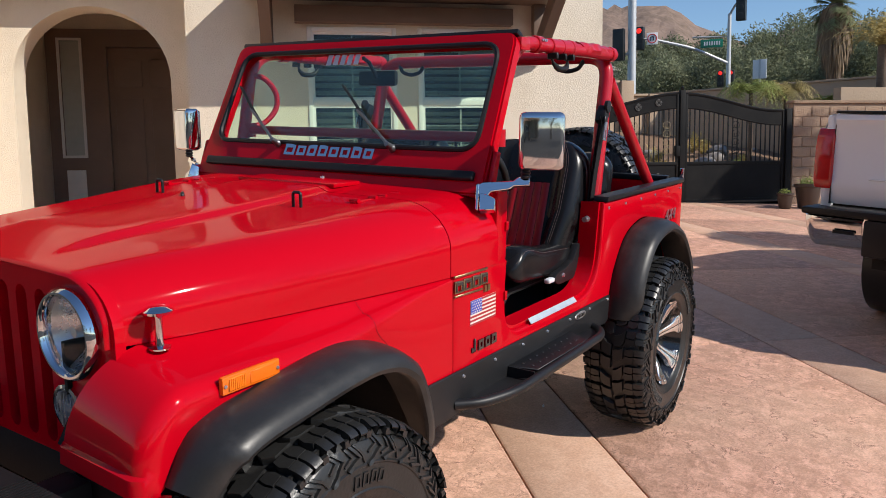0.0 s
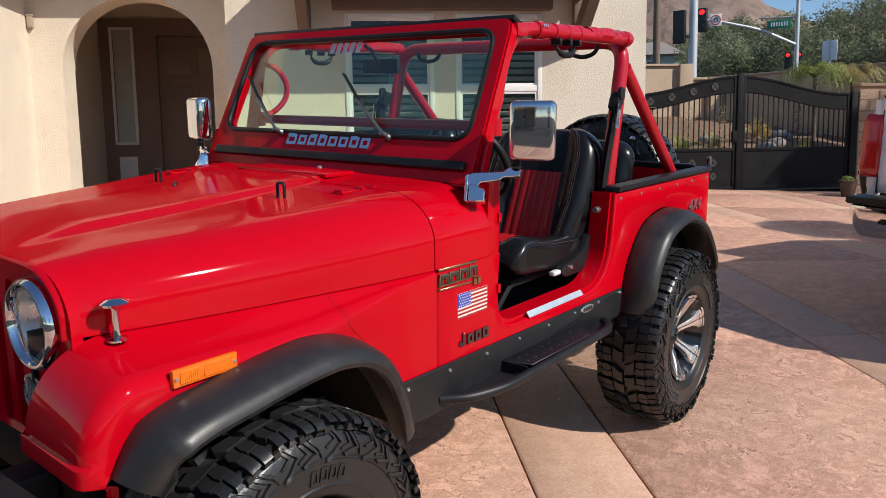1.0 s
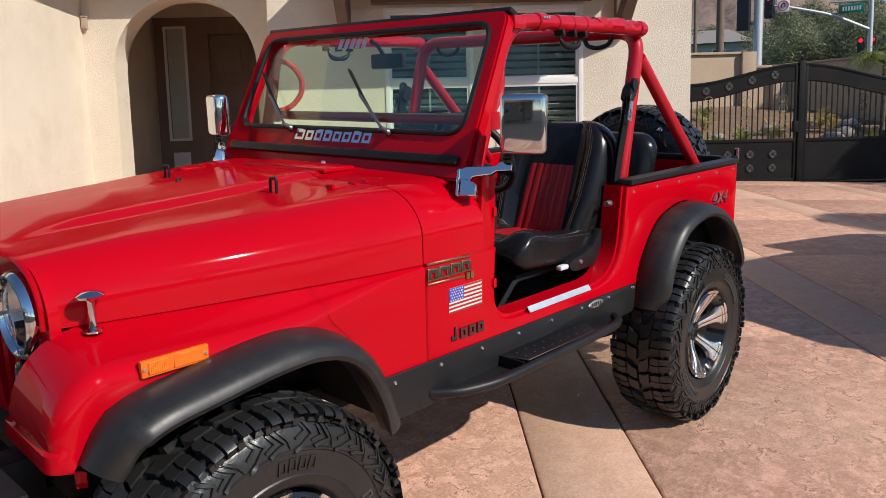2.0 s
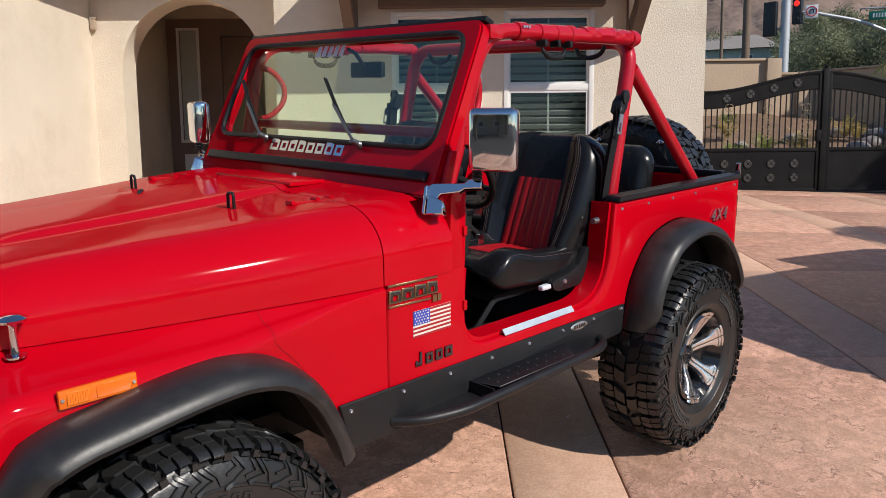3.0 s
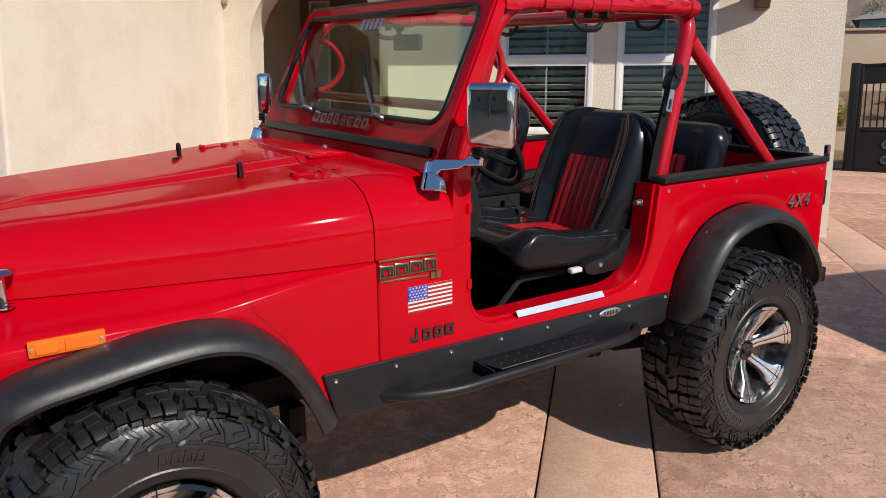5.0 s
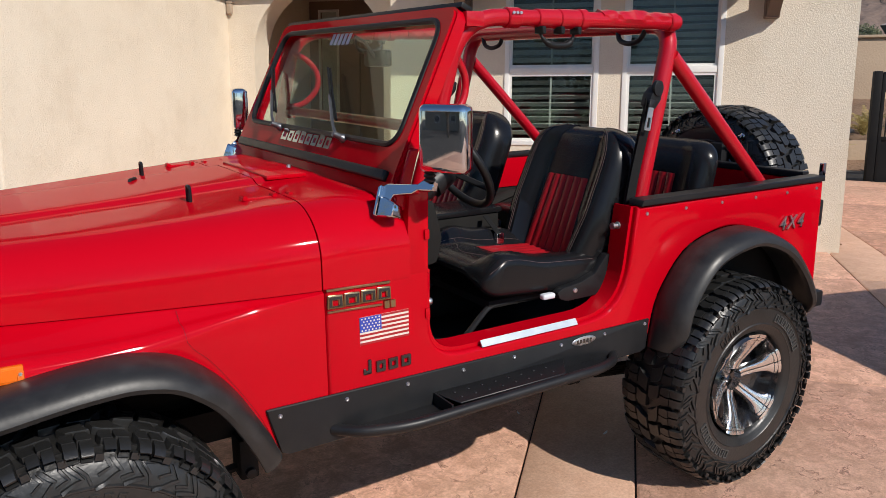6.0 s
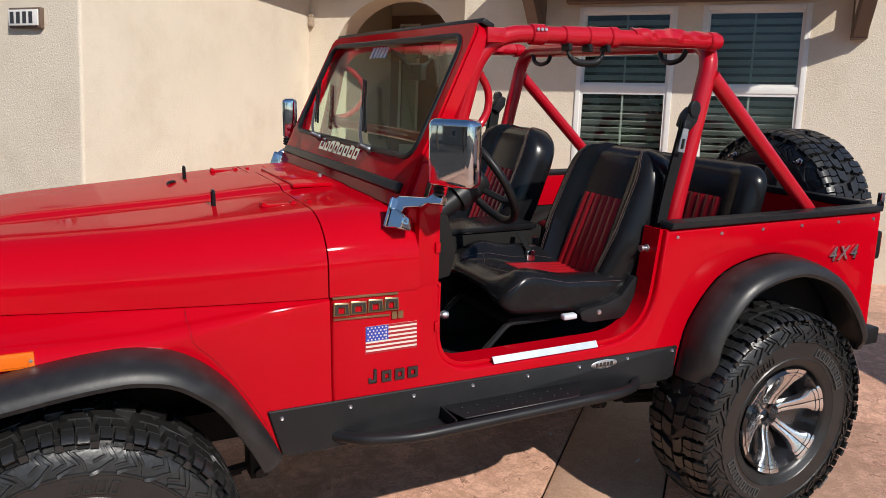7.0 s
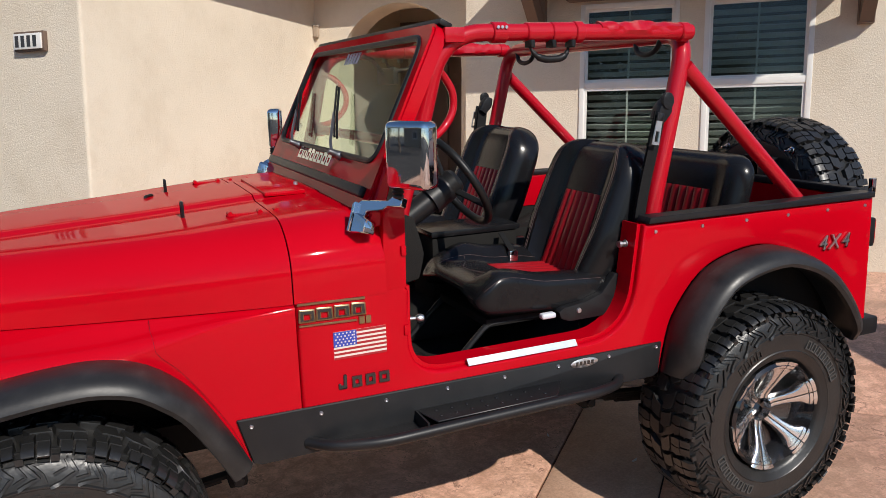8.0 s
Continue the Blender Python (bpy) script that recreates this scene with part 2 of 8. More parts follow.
ALLOY = surf("machined_alloy", (0.80, 0.79, 0.78), (0.72, 0.72, 0.72), 30, 600, rough=0.2, rough2=0.3, metal=1.0, bump=0.03, bump_scale=400, depth=0.0005)
WHEEL_BLACK = surf("gloss_black_wheel_paint", (0.008, 0.008, 0.009), (0.014, 0.014, 0.016), 10, 200, rough=0.12, rough2=0.2, bump=0.0, coat=1.0, coat_rough=0.02)
LEATHER = surf("black_leatherette", (0.006, 0.006, 0.0072), (0.011, 0.011, 0.012), 8, 260, rough=0.19, rough2=0.28, spec=0.28, bump=0.12, bump_scale=240, depth=0.001)
LEATHER_RED = surf("dark_red_leatherette", (0.28, 0.006, 0.011), (0.36, 0.008, 0.014), 9, 260, rough=0.30, rough2=0.40, spec=0.35, bump=0.25, bump_scale=240, depth=0.0012)
STITCH = surf("dull_red_stitching", (0.085, 0.045, 0.045), (0.13, 0.085, 0.08), 30, 300, rough=0.8, bump=0.0)
WEBBING = surf("black_belt_webbing", (0.006, 0.006, 0.0065), (0.011, 0.011, 0.011), 30, 600, rough=0.75, spec=0.2, bump=0.3, bump_scale=600, depth=0.0006)
CARPET = surf("black_floor_liner", (0.011, 0.0105, 0.010), (0.019, 0.018, 0.017), 6, 300, rough=0.8, rough2=0.95, spec=0.12, bump=0.3, bump_scale=300)
UNDERBODY = surf("dark_undercoat", (0.012, 0.0105, 0.0095), (0.020, 0.018, 0.016), 5, 60, rough=0.7, rough2=0.9, spec=0.2, bump=0.3, dirt=(0.02, 0.016, 0.013), dirt_amount=0.3)
BRUSHED = surf("brushed_aluminium", (0.72, 0.73, 0.75), (0.62, 0.63, 0.65), 14, 300, rough=0.32, rough2=0.45, metal=1.0, bump=0.06, bump_scale=300, depth=0.0006)
AMBER = surf("amber_lens", (0.72, 0.115, 0.004), (0.82, 0.16, 0.006), 9, 120, rough=0.12, rough2=0.2, bump=0.3, bump_scale=110, depth=0.002, coat=0.5)
AMBER_PALE = surf("pale_amber_window", (0.76, 0.15, 0.005), (0.84, 0.19, 0.008), 9, 120, rough=0.1, rough2=0.18, bump=0.2, bump_scale=110, depth=0.002, coat=0.5)
LAMP_GREY = surf("smoked_lamp_lens", (0.13, 0.14, 0.16), (0.19, 0.20, 0.22), 20, 200, rough=0.14, rough2=0.22, bump=0.1, coat=0.4)
BRONZE = surf("dark_bronze_badge", (0.30, 0.23, 0.12), (0.4, 0.32, 0.18), 40, 200, rough=0.25, rough2=0.35, metal=1.0, bump=0.0)
BADGE_BLACK = surf("gloss_black_badge", (0.012, 0.012, 0.013), (0.02, 0.02, 0.02), 20, 200, rough=0.15, rough2=0.25, bump=0.0, coat=0.5)
FLAG_RED = surf("printed_red", (0.30, 0.012, 0.016), (0.38, 0.02, 0.024), 40, 300, rough=0.4, bump=0.0)
FLAG_WHITE = surf("printed_white", (0.62, 0.55, 0.48), (0.72, 0.66, 0.6), 40, 300, rough=0.4, bump=0.0)
FLAG_BLUE = surf("printed_blue", (0.03, 0.05, 0.32), (0.04, 0.07, 0.4), 40, 300, rough=0.4, bump=0.0)
DECAL_GREY = surf("pale_grey_decal", (0.55, 0.57, 0.62), (0.65, 0.67, 0.7), 40, 300, rough=0.5, bump=0.0)
WINDSHIELD = glass("windshield_glass", (0.87, 0.985, 0.88), base=0.07)
WINDOW_GLASS = glass("house_window_glass", (0.62, 0.68, 0.66))
LENS_GLASS = glass("clear_lens_glass", (0.93, 0.94, 0.96))

STUCCO = surf("cream_stucco", (0.655, 0.570, 0.452), (0.737, 0.648, 0.522), 1.1, 70, rough=0.85, rough2=0.95, bump=0.5, bump_scale=150, depth=0.006, spec=0.25, dirt=(0.56, 0.465, 0.35), dirt_scale=1.3, dirt_amount=0.55)
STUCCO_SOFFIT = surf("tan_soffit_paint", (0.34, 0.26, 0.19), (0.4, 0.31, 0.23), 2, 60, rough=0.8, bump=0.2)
BROWN_WOOD = surf("dark_brown_painted_wood", (0.12, 0.078, 0.055), (0.165, 0.108, 0.078), 3, 90, rough=0.55, rough2=0.7, bump=0.25, bump_scale=80, depth=0.003)
DOOR_BROWN = surf("dark_brown_door_paint", (0.17, 0.11, 0.082), (0.22, 0.145, 0.11), 3, 90, rough=0.45, rough2=0.6, bump=0.15, bump_scale=90, depth=0.002)
WHITE_VINYL = surf("white_vinyl", (0.72, 0.70, 0.66), (0.8, 0.78, 0.74), 3, 90, rough=0.4, rough2=0.5, bump=0.05, dirt=(0.55, 0.52, 0.47), dirt_amount=0.3)
LOUVRE = surf("grey_painted_shutter", (0.58, 0.57, 0.55), (0.66, 0.65, 0.63), 5, 90, rough=0.5, bump=0.0)
# dark colour that stands for the shade of unlit rooms behind windows
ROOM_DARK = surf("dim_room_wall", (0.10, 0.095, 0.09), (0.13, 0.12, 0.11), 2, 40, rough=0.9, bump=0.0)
FROSTED = surf("frosted_sidelight_glass", (0.40, 0.42, 0.37), (0.48, 0.5, 0.45), 6, 60, rough=0.3, rough2=0.45, bump=0.1)
ROOF_TILE = surf("clay_roof_tile", (0.30, 0.15, 0.09), (0.4, 0.22, 0.14), 4, 60, rough=0.8, bump=0.3, random_ob=0.12)
BRASS = surf("aged_brass", (0.45, 0.33, 0.16), (0.35, 0.25, 0.12), 20, 200, rough=0.25, rough2=0.4, metal=1.0, bump=0.0)
GATE_IRON = surf("black_gate_iron", (0.0045, 0.0045, 0.005), (0.009, 0.0086, 0.009), 3, 120, rough=0.48, rough2=0.62, bump=0.15, spec=0.14, dirt=(0.022, 0.020, 0.018), dirt_scale=2, dirt_amount=0.3)
DULL_BRASS = surf("dull_dark_brass", (0.16, 0.125, 0.065), (0.25, 0.20, 0.11), 20, 200, rough=0.5, rough2=0.65, bump=0.0)
CAST_IRON = surf("worn_grey_cast_iron", (0.018, 0.017, 0.016), (0.038, 0.036, 0.034), 12, 120, rough=0.5, rough2=0.65, bump=0.1)
ASPHALT = surf("worn_grey_asphalt", (0.045, 0.043, 0.041), (0.075, 0.072, 0.068), 0.8, 60, rough=0.9, bump=0.4, bump_scale=60, depth=0.006, spec=0.1)
NEIGHBOUR = surf("beige_house_wall", (0.30, 0.25, 0.19), (0.36, 0.3, 0.23), 0.6, 20, rough=0.9, bump=0.2)
BLOCK = surf("tan_split_block", (0.27, 0.185, 0.13), (0.36, 0.255, 0.18), 3.2, 40, rough=0.85, rough2=0.95, bump=0.9, bump_scale=26, depth=0.025, spec=0.2, random_ob=0.08)
MORTAR = surf("block_mortar", (0.24, 0.165, 0.115), (0.31, 0.22, 0.16), 3, 60, rough=0.95, bump=0.3)
TAN_WALL = surf("tan_garden_wall", (0.36, 0.26, 0.18), (0.44, 0.33, 0.23), 0.8, 30, rough=0.9, bump=0.4, bump_scale=20, depth=0.02)
DIRT = surf("dry_garden_soil", (0.16, 0.095, 0.058), (0.26, 0.16, 0.10), 1.4, 30, rough=0.95, bump=0.9, bump_scale=14, depth=0.06, dirt=(0.11, 0.08, 0.05), dirt_amount=0.6)
ROCK = surf("grey_garden_rock", (0.2, 0.18, 0.17), (0.34, 0.31, 0.29), 3, 30, rough=0.9, bump=0.6, bump_scale=12, depth=0.03)
TRUCK_WHITE = surf("white_truck_paint", (0.80, 0.79, 0.78), (0.84, 0.83, 0.82), 2, 500, rough=0.3, rough2=0.38, bump=0.0, coat=1.0, coat_rough=0.03)
TAIL_RED = surf("red_lamp_lens", (0.42, 0.010, 0.010), (0.5, 0.016, 0.014), 12, 120, rough=0.12, rough2=0.2, bump=0.2, bump_scale=90, depth=0.002, coat=0.6)
GALVANISED = surf("galvanised_pole", (0.42, 0.43, 0.44), (0.52, 0.53, 0.54), 2, 60, rough=0.5, rough2=0.6, metal=0.4, bump=0.05)
SIGN_GREEN = surf("green_sign_sheet", (0.004, 0.17, 0.10), (0.006, 0.2, 0.12), 3, 60, rough=0.4, bump=0.0)
SIGN_WHITE = surf("white_sign_sheet", (0.62, 0.63, 0.64), (0.72, 0.73, 0.74), 3, 60, rough=0.45, bump=0.0)
SIGNAL_BLACK = surf("black_signal_housing", (0.012, 0.012, 0.012), (0.02, 0.02, 0.02), 3, 60, rough=0.5, bump=0.0)
SIGNAL_RED = glow("lit_red_signal", (1.0, 0.03, 0.02), 0.9)
POLE_BROWN = surf("weathered_wood_pole", (0.13, 0.085, 0.06), (0.2, 0.14, 0.1), 2, 60, rough=0.85, bump=0.3)
LEAF = leafy("dark_olive_foliage", (0.15, 0.17, 0.095), (0.27, 0.275, 0.17), 0.5, 0.35)
LEAF_DRY = leafy("dry_yellow_fronds", (0.36, 0.285, 0.11), (0.54, 0.44, 0.19), 0.8, 0.3)
LEAF_GREEN = leafy("green_fronds", (0.21, 0.26, 0.075), (0.36, 0.39, 0.14), 0.8, 0.3)
BARK = surf("grey_brown_bark", (0.09, 0.065, 0.05), (0.16, 0.12, 0.09), 3, 40, rough=0.95, bump=0.7, bump_scale=20, depth=0.03)
HILL = surf("dry_brown_hillside", (0.19, 0.135, 0.11), (0.28, 0.205, 0.165), 0.008, 0.08, rough=1.0, bump=0.8, bump_scale=0.03, depth=12.0, spec=0.05, dirt=(0.13, 0.10, 0.075), dirt_scale=0.012, dirt_amount=0.7)
POT = surf("dark_glazed_pot", (0.035, 0.022, 0.018), (0.06, 0.04, 0.03), 5, 60, rough=0.4, bump=0.1)
FAR_ROOF = surf("grey_shingle_roof", (0.22, 0.195, 0.175), (0.29, 0.26, 0.235), 0.6, 8, rough=0.9, bump=0.2)
FAR_WALL = surf("pale_green_siding", (0.38, 0.43, 0.36), (0.46, 0.5, 0.43), 0.6, 8, rough=0.8, bump=0.1)
NUMBER_BAR = surf("dark_print", (0.03, 0.03, 0.035), (0.05, 0.05, 0.05), 30, 200, rough=0.5, bump=0.0)


def stamped_concrete(name, c1, c2, stain, strength, pitted):
    """Coloured concrete, pressed with a cleft-stone pattern (pitted: how deep) and brushed with a second colour."""
    m, nt, bsdf = material(name)
    n, l = nt.nodes, nt.links
    tc = n.new("ShaderNodeTexCoord")
    big, mid, fine, clef = (n.new("ShaderNodeTexNoise") for _ in range(4))
    for t, sc, de, ro, wa in ((big, 0.55, 5, 0.6, 0.3), (mid, 9.0, 10, 0.74, 0.5), (fine, 90, 4, 0.6, 0), (clef, 7.0, 9, 0.66, 0.7)):
        t.inputs["Scale"].default_value, t.inputs["Detail"].default_value, t.inputs["Roughness"].default_value, t.inputs["Distortion"].default_value = sc, de, ro, wa
        l.new(tc.outputs["Object"], t.inputs["Vector"])
    r1 = n.new("ShaderNodeMapRange")
    r1.inputs["From Min"].default_value, r1.inputs["From Max"].default_value = 0.41, 0.60
    l.new(mid.outputs["Fac"], r1.inputs["Value"])
    a = n.new("ShaderNodeMix")
    a.data_type = "RGBA"
    a.inputs["A"].default_value, a.inputs["B"].default_value = (*c1, 1), (*c2, 1)
    l.new(r1.outputs["Result"], a.inputs["Factor"])
    r2 = n.new("ShaderNodeMapRange")
    r2.inputs["From Min"].default_value, r2.inputs["From Max"].default_value, r2.inputs["To Max"].default_value = 0.42, 0.68, strength
    l.new(big.outputs["Fac"], r2.inputs["Value"])
    b = n.new("ShaderNodeMix")
    b.data_type = "RGBA"
    b.inputs["B"].default_value = (*stain, 1)
    l.new(a.outputs["Result"], b.inputs["A"])
    l.new(r2.outputs["Result"], b.inputs["Factor"])
    hv = n.new("ShaderNodeHueSaturation")
    vr = n.new("ShaderNodeMapRange")
    vr.inputs["From Min"].default_value, vr.inputs["From Max"].default_value, vr.inputs["To Min"].default_value, vr.inputs["To Max"].default_value = 0.3, 0.7, 0.84, 1.16
    l.new(fine.outputs["Fac"], vr.inputs["Value"])
    l.new(vr.outputs["Result"], hv.inputs["Value"])
    # thin broken cleft lines, darker and sunk, where two folds of the stamp meet
    crack, off, ab, where = n.new("ShaderNodeTexNoise"), n.new("ShaderNodeMath"), n.new("ShaderNodeMath"), n.new("ShaderNodeMapRange")
    for k_, v_ in (("Scale", 5.0), ("Detail", 10), ("Roughness", 0.68), ("Distortion", 0.35)):
        crack.inputs[k_].default_value = v_
    l.new(tc.outputs["Object"], crack.inputs["Vector"])
    off.operation, ab.operation = "SUBTRACT", "ABSOLUTE"
    off.inputs[1].default_value = 0.5
    l.new(crack.outputs["Fac"], off.inputs[0])
    l.new(off.outputs[0], ab.inputs[0])
    where.inputs["From Min"].default_value, where.inputs["From Max"].default_value, where.inputs["To Min"].default_value, where.inputs["To Max"].default_value = 0.003, 0.016, 1.0, 0.0
    l.new(ab.outputs[0], where.inputs["Value"])
    gate, line = n.new("ShaderNodeMapRange"), n.new("ShaderNodeMath")
    gate.inputs["From Min"].default_value, gate.inputs["From Max"].default_value, gate.inputs["To Max"].default_value = 0.45, 0.60, min(1.0, pitted * 1.4) if pitted > 0.2 else 0.0
    l.new(mid.outputs["Fac"], gate.inputs["Value"])
    line.operation = "MULTIPLY"
    l.new(where.outputs["Result"], line.inputs[0])
    l.new(gate.outputs["Result"], line.inputs[1])
    dk = n.new("ShaderNodeMix")
    dk.data_type = "RGBA"
    dk.inputs["B"].default_value = (c1[0] * 0.58, c1[1] * 0.54, c1[2] * 0.54, 1)
    l.new(line.outputs[0], dk.inputs["Factor"])
    l.new(b.outputs["Result"], dk.inputs["A"])
    l.new(dk.outputs["Result"], hv.inputs["Color"])
    l.new(hv.outputs["Color"], bsdf.inputs["Base Color"])
    rr = n.new("ShaderNodeMapRange")
    rr.inputs["To Min"].default_value, rr.inputs["To Max"].default_value = 0.5, 0.8
    l.new(clef.outputs["Fac"], rr.inputs["Value"])
    l.new(rr.outputs["Result"], bsdf.inputs["Roughness"])
    bsdf.inputs["Specular IOR Level"].default_value = 0.35
    # cleft ledges: stepped noise and the cracks, then fine grit
    step, rise, deep = n.new("ShaderNodeMath"), n.new("ShaderNodeMath"), n.new("ShaderNodeMath")
    step.operation, rise.operation, deep.operation = "SNAP", "MULTIPLY_ADD", "MULTIPLY_ADD"
    step.inputs[1].default_value = 0.055
    l.new(clef.outputs["Fac"], step.inputs[0])
    l.new(crack.outputs["Fac"], rise.inputs[0])
    rise.inputs[1].default_value = 0.5
    l.new(step.outputs[0], rise.inputs[2])
    l.new(line.outputs[0], deep.inputs[0])
    deep.inputs[1].default_value = -0.06
    l.new(rise.outputs[0], deep.inputs[2])
    b1, b2 = n.new("ShaderNodeBump"), n.new("ShaderNodeBump")
    b1.inputs["Strength"].default_value, b1.inputs["Distance"].default_value = pitted, 0.04
    b2.inputs["Strength"].default_value, b2.inputs["Distance"].default_value = 0.25, 0.003
    l.new(deep.outputs[0], b1.inputs["Height"])
    l.new(fine.outputs["Fac"], b2.inputs["Height"])
    l.new(b1.outputs["Normal"], b2.inputs["Normal"])
    l.new(b2.outputs["Normal"], bsdf.inputs["Normal"])
    return m


STAMPED = stamped_concrete("stamped_terracotta_concrete", (0.47, 0.255, 0.173), (0.76, 0.43, 0.312), (0.58, 0.385, 0.27), 0.6, 0.75)
BAND = stamped_concrete("smooth_tan_concrete", (0.55, 0.335, 0.228), (0.63, 0.405, 0.288), (0.50, 0.31, 0.22), 0.6, 0.08)
SILL = surf("pale_satin_sill_metal", (0.42, 0.47, 0.52), (0.52, 0.57, 0.62), 30, 400, rough=0.35, rough2=0.5, metal=0.4, bump=0.05)
LEAF_DEAD = surf("dead_brown_fronds", (0.15, 0.105, 0.065), (0.26, 0.19, 0.125), 0.8, 8, rough=0.8, bump=0.0, spec=0.15, island=0.35)
WIPER = surf("grey_wiper_steel", (0.15, 0.15, 0.155), (0.22, 0.22, 0.23), 20, 200, rough=0.3, rough2=0.4, metal=0.8, bump=0.0)
SATIN = surf("satin_lamp_reflector", (0.72, 0.73, 0.75), (0.62, 0.63, 0.66), 12, 200, rough=0.22, rough2=0.34, metal=0.85, bump=0.25, bump_scale=60, depth=0.003)
SIGN_RED = surf("red_sign_ring", (0.5, 0.02, 0.02), (0.55, 0.03, 0.03), 3, 60, rough=0.45, bump=0.0)


def trowel(mat, scale, strength, depth):
    """A coarser relief under the fine one: trowel marks and lumps."""
    n, l = mat.node_tree.nodes, mat.node_tree.links
    first = next(x for x in n if x.type == "BUMP")
    tc = next(x for x in n if x.type == "TEX_COORD")
    t, r, b = n.new("ShaderNodeTexNoise"), n.new("ShaderNodeMapRange"), n.new("ShaderNodeBump")
    t.inputs["Scale"].default_value, t.inputs["Detail"].default_value, t.inputs["Distortion"].default_value = scale, 4, 0.8
    r.inputs["From Min"].default_value, r.inputs["From Max"].default_value = 0.45, 0.62
    b.inputs["Strength"].default_value, b.inputs["Distance"].default_value = strength, depth
    l.new(tc.outputs["Object"], t.inputs["Vector"])
    l.new(t.outputs["Fac"], r.inputs["Value"])
    l.new(r.outputs["Result"], b.inputs["Height"])
    l.new(b.outputs["Normal"], first.inputs["Normal"])


trowel(STUCCO, 60, 0.36, 0.0035)
LEAF_FAN = leafy("grey_green_fan_leaves", (0.16, 0.18, 0.09), (0.26, 0.28, 0.15), 0.8, 0.3)

# ---- the ground ----


def soft(v, lim):
    """v up to lim, then nearly level."""
    s = 1 if v >= 0 else -1
    a = abs(v)
    return s * (a if a < lim else lim + (a - lim) * 0.22)


def land(x, y):
    """Height of the ground: the drive slopes, and levels out further off."""
    p = DRIVE @ Vector((0, 0, 0))
    nx, ny, nz = (DRIVE.to_3x3() @ Vector((0, 0, 1)))
    return p.z - (nx * (soft(x, 6.5) - p.x) + ny * (soft(y, 5.5) - p.y)) / nz


def ground_sheet():
    steps = [-3500, -900, -250, -80, -30, -14] + [i * 1.0 for i in range(-9, 26)] + [30, 45, 80, 250, 900, 3500]
    bm = bmesh.new()
    rows = [[bm.verts.new((x, y, (land(max(-40, min(40, x)), max(-40, min(40, y))) - 0.022))) for x in steps] for y in steps]
    for r0, r1 in zip(rows, rows[1:]):
        for i in range(len(steps) - 1):
            bm.faces.new((r0[i], r0[i + 1], r1[i + 1], r1[i]))
    ob = finish("ground", bm, ASPHALT)
    return tagged(ob, "worn dark asphalt and joint bed under the drive", "ground", kind="structure")


ground_sheet()
drive = tagged(thing("pavement", "stamped terracotta concrete drive with smooth tan bands between", "driveway"), kind="structure")


def slab(u0, u1, v0, v1, mat, name):
    """One slab of the drive in the house's axes, its top on the slope, its edges eased."""
    g, ease = 0.0045, 0.016
    nu, nv = max(1, round((u1 - u0) / 1.1)), max(1, round((v1 - v0) / 1.1))
    bm = bmesh.new()

    def ring_point(u, v, sink):
        w = HOUSE @ Vector((u, v, 0))
        return bm.verts.new((w.x, w.y, land(w.x, w.y) - sink))
    us = [u0 + ease + (u1 - u0 - 2 * ease) * i / nu for i in range(nu + 1)]
    ws = [v0 + ease + (v1 - v0 - 2 * ease) * j / nv for j in range(nv + 1)]
    vs = [[ring_point(u, v, 0.0) for u in us] for v in ws]
    for a, b in zip(vs, vs[1:]):
        for i in range(nu):
            bm.faces.new((a[i], a[i + 1], b[i + 1], b[i]))
    # tooled edge: a short slope down to the joint, then the side
    grid = [(i, 0) for i in range(nu + 1)] + [(nu, j) for j in range(1, nv)] + [(i, nv) for i in range(nu, -1, -1)] + [(0, j) for j in range(nv - 1, 0, -1)]
    rings = [[vs[j][i] for i, j in grid]]
    for sink in (0.007, 0.06):
        rings.append([ring_point(u0 + g if i == 0 else u1 - g if i == nu else us[i], v0 + g if j == 0 else v1 - g if j == nv else ws[j], sink) for i, j in grid])
    for a, b in zip(rings, rings[1:]):
        for i in range(len(a)):
            k = (i + 1) % len(a)
            bm.faces.new((a[i], a[k], b[k], b[i]))
    return part(name, bm, mat, drive)


BANDS = [-0.44 + 2.14 * k for k in range(8)]      # left edge of each smooth band
CROSS = [-12.06, -9.92, -7.78, -5.64, -3.5, -1.36, 0.78, 2.92, 5.06, 5.85]
for b0 in BANDS:
    for v0, v1 in zip(CROSS, CROSS[1:]):
        for u0, u1, mat, nm in ((b0, b0 + 0.46, BAND, "band_slab"), (b0 + 0.46, b0 + 2.14, STAMPED, "stamped_slab")):
            # nothing is paved inside the house
            if (v0 > -3.3 and u1 < 0.1) or (v0 > -0.7 and u1 < 6.0):
                continue
            slab(u0, u1, v0, v1, mat, nm)

# ---- the house ----


def wall(name, bm, label, mat=STUCCO):
    ob = finish(name, bm, mat)
    ob.matrix_basis = HOUSE
    return tagged(ob, label, "wall", kind="structure")


GZ = -0.3       # walls start below the slope
WIN = [(3.07, 3.93), (4.14, 5.0)]
WZ0, WZ1, WMID = 1.36, 2.76, 2.045
bm = bmesh.new()
prism(bm, [(1.96, GZ), (6.06, GZ), (6.06, 5.4), (1.96, 5.4)], "y", -0.47, -0.27,
      holes=[[(a, WZ0), (b, WZ0), (b, WZ1), (a, WZ1)] for a, b in WIN])
wall("wall_facade", bm, "sunlit cream stucco wall with two white windows")
bm = bmesh.new()
arch = [(1.74, GZ), (1.74, 2.30)] + arc(1.02, 2.30, 0.72, 0, 180, 20, ry=0.70)[1:] + [(0.30, GZ)]
prism(bm, [(-0.02, GZ), (1.97, GZ), (1.97, 5.4), (-0.02, 5.4)], "y", 0.0, 0.34, holes=[arch])
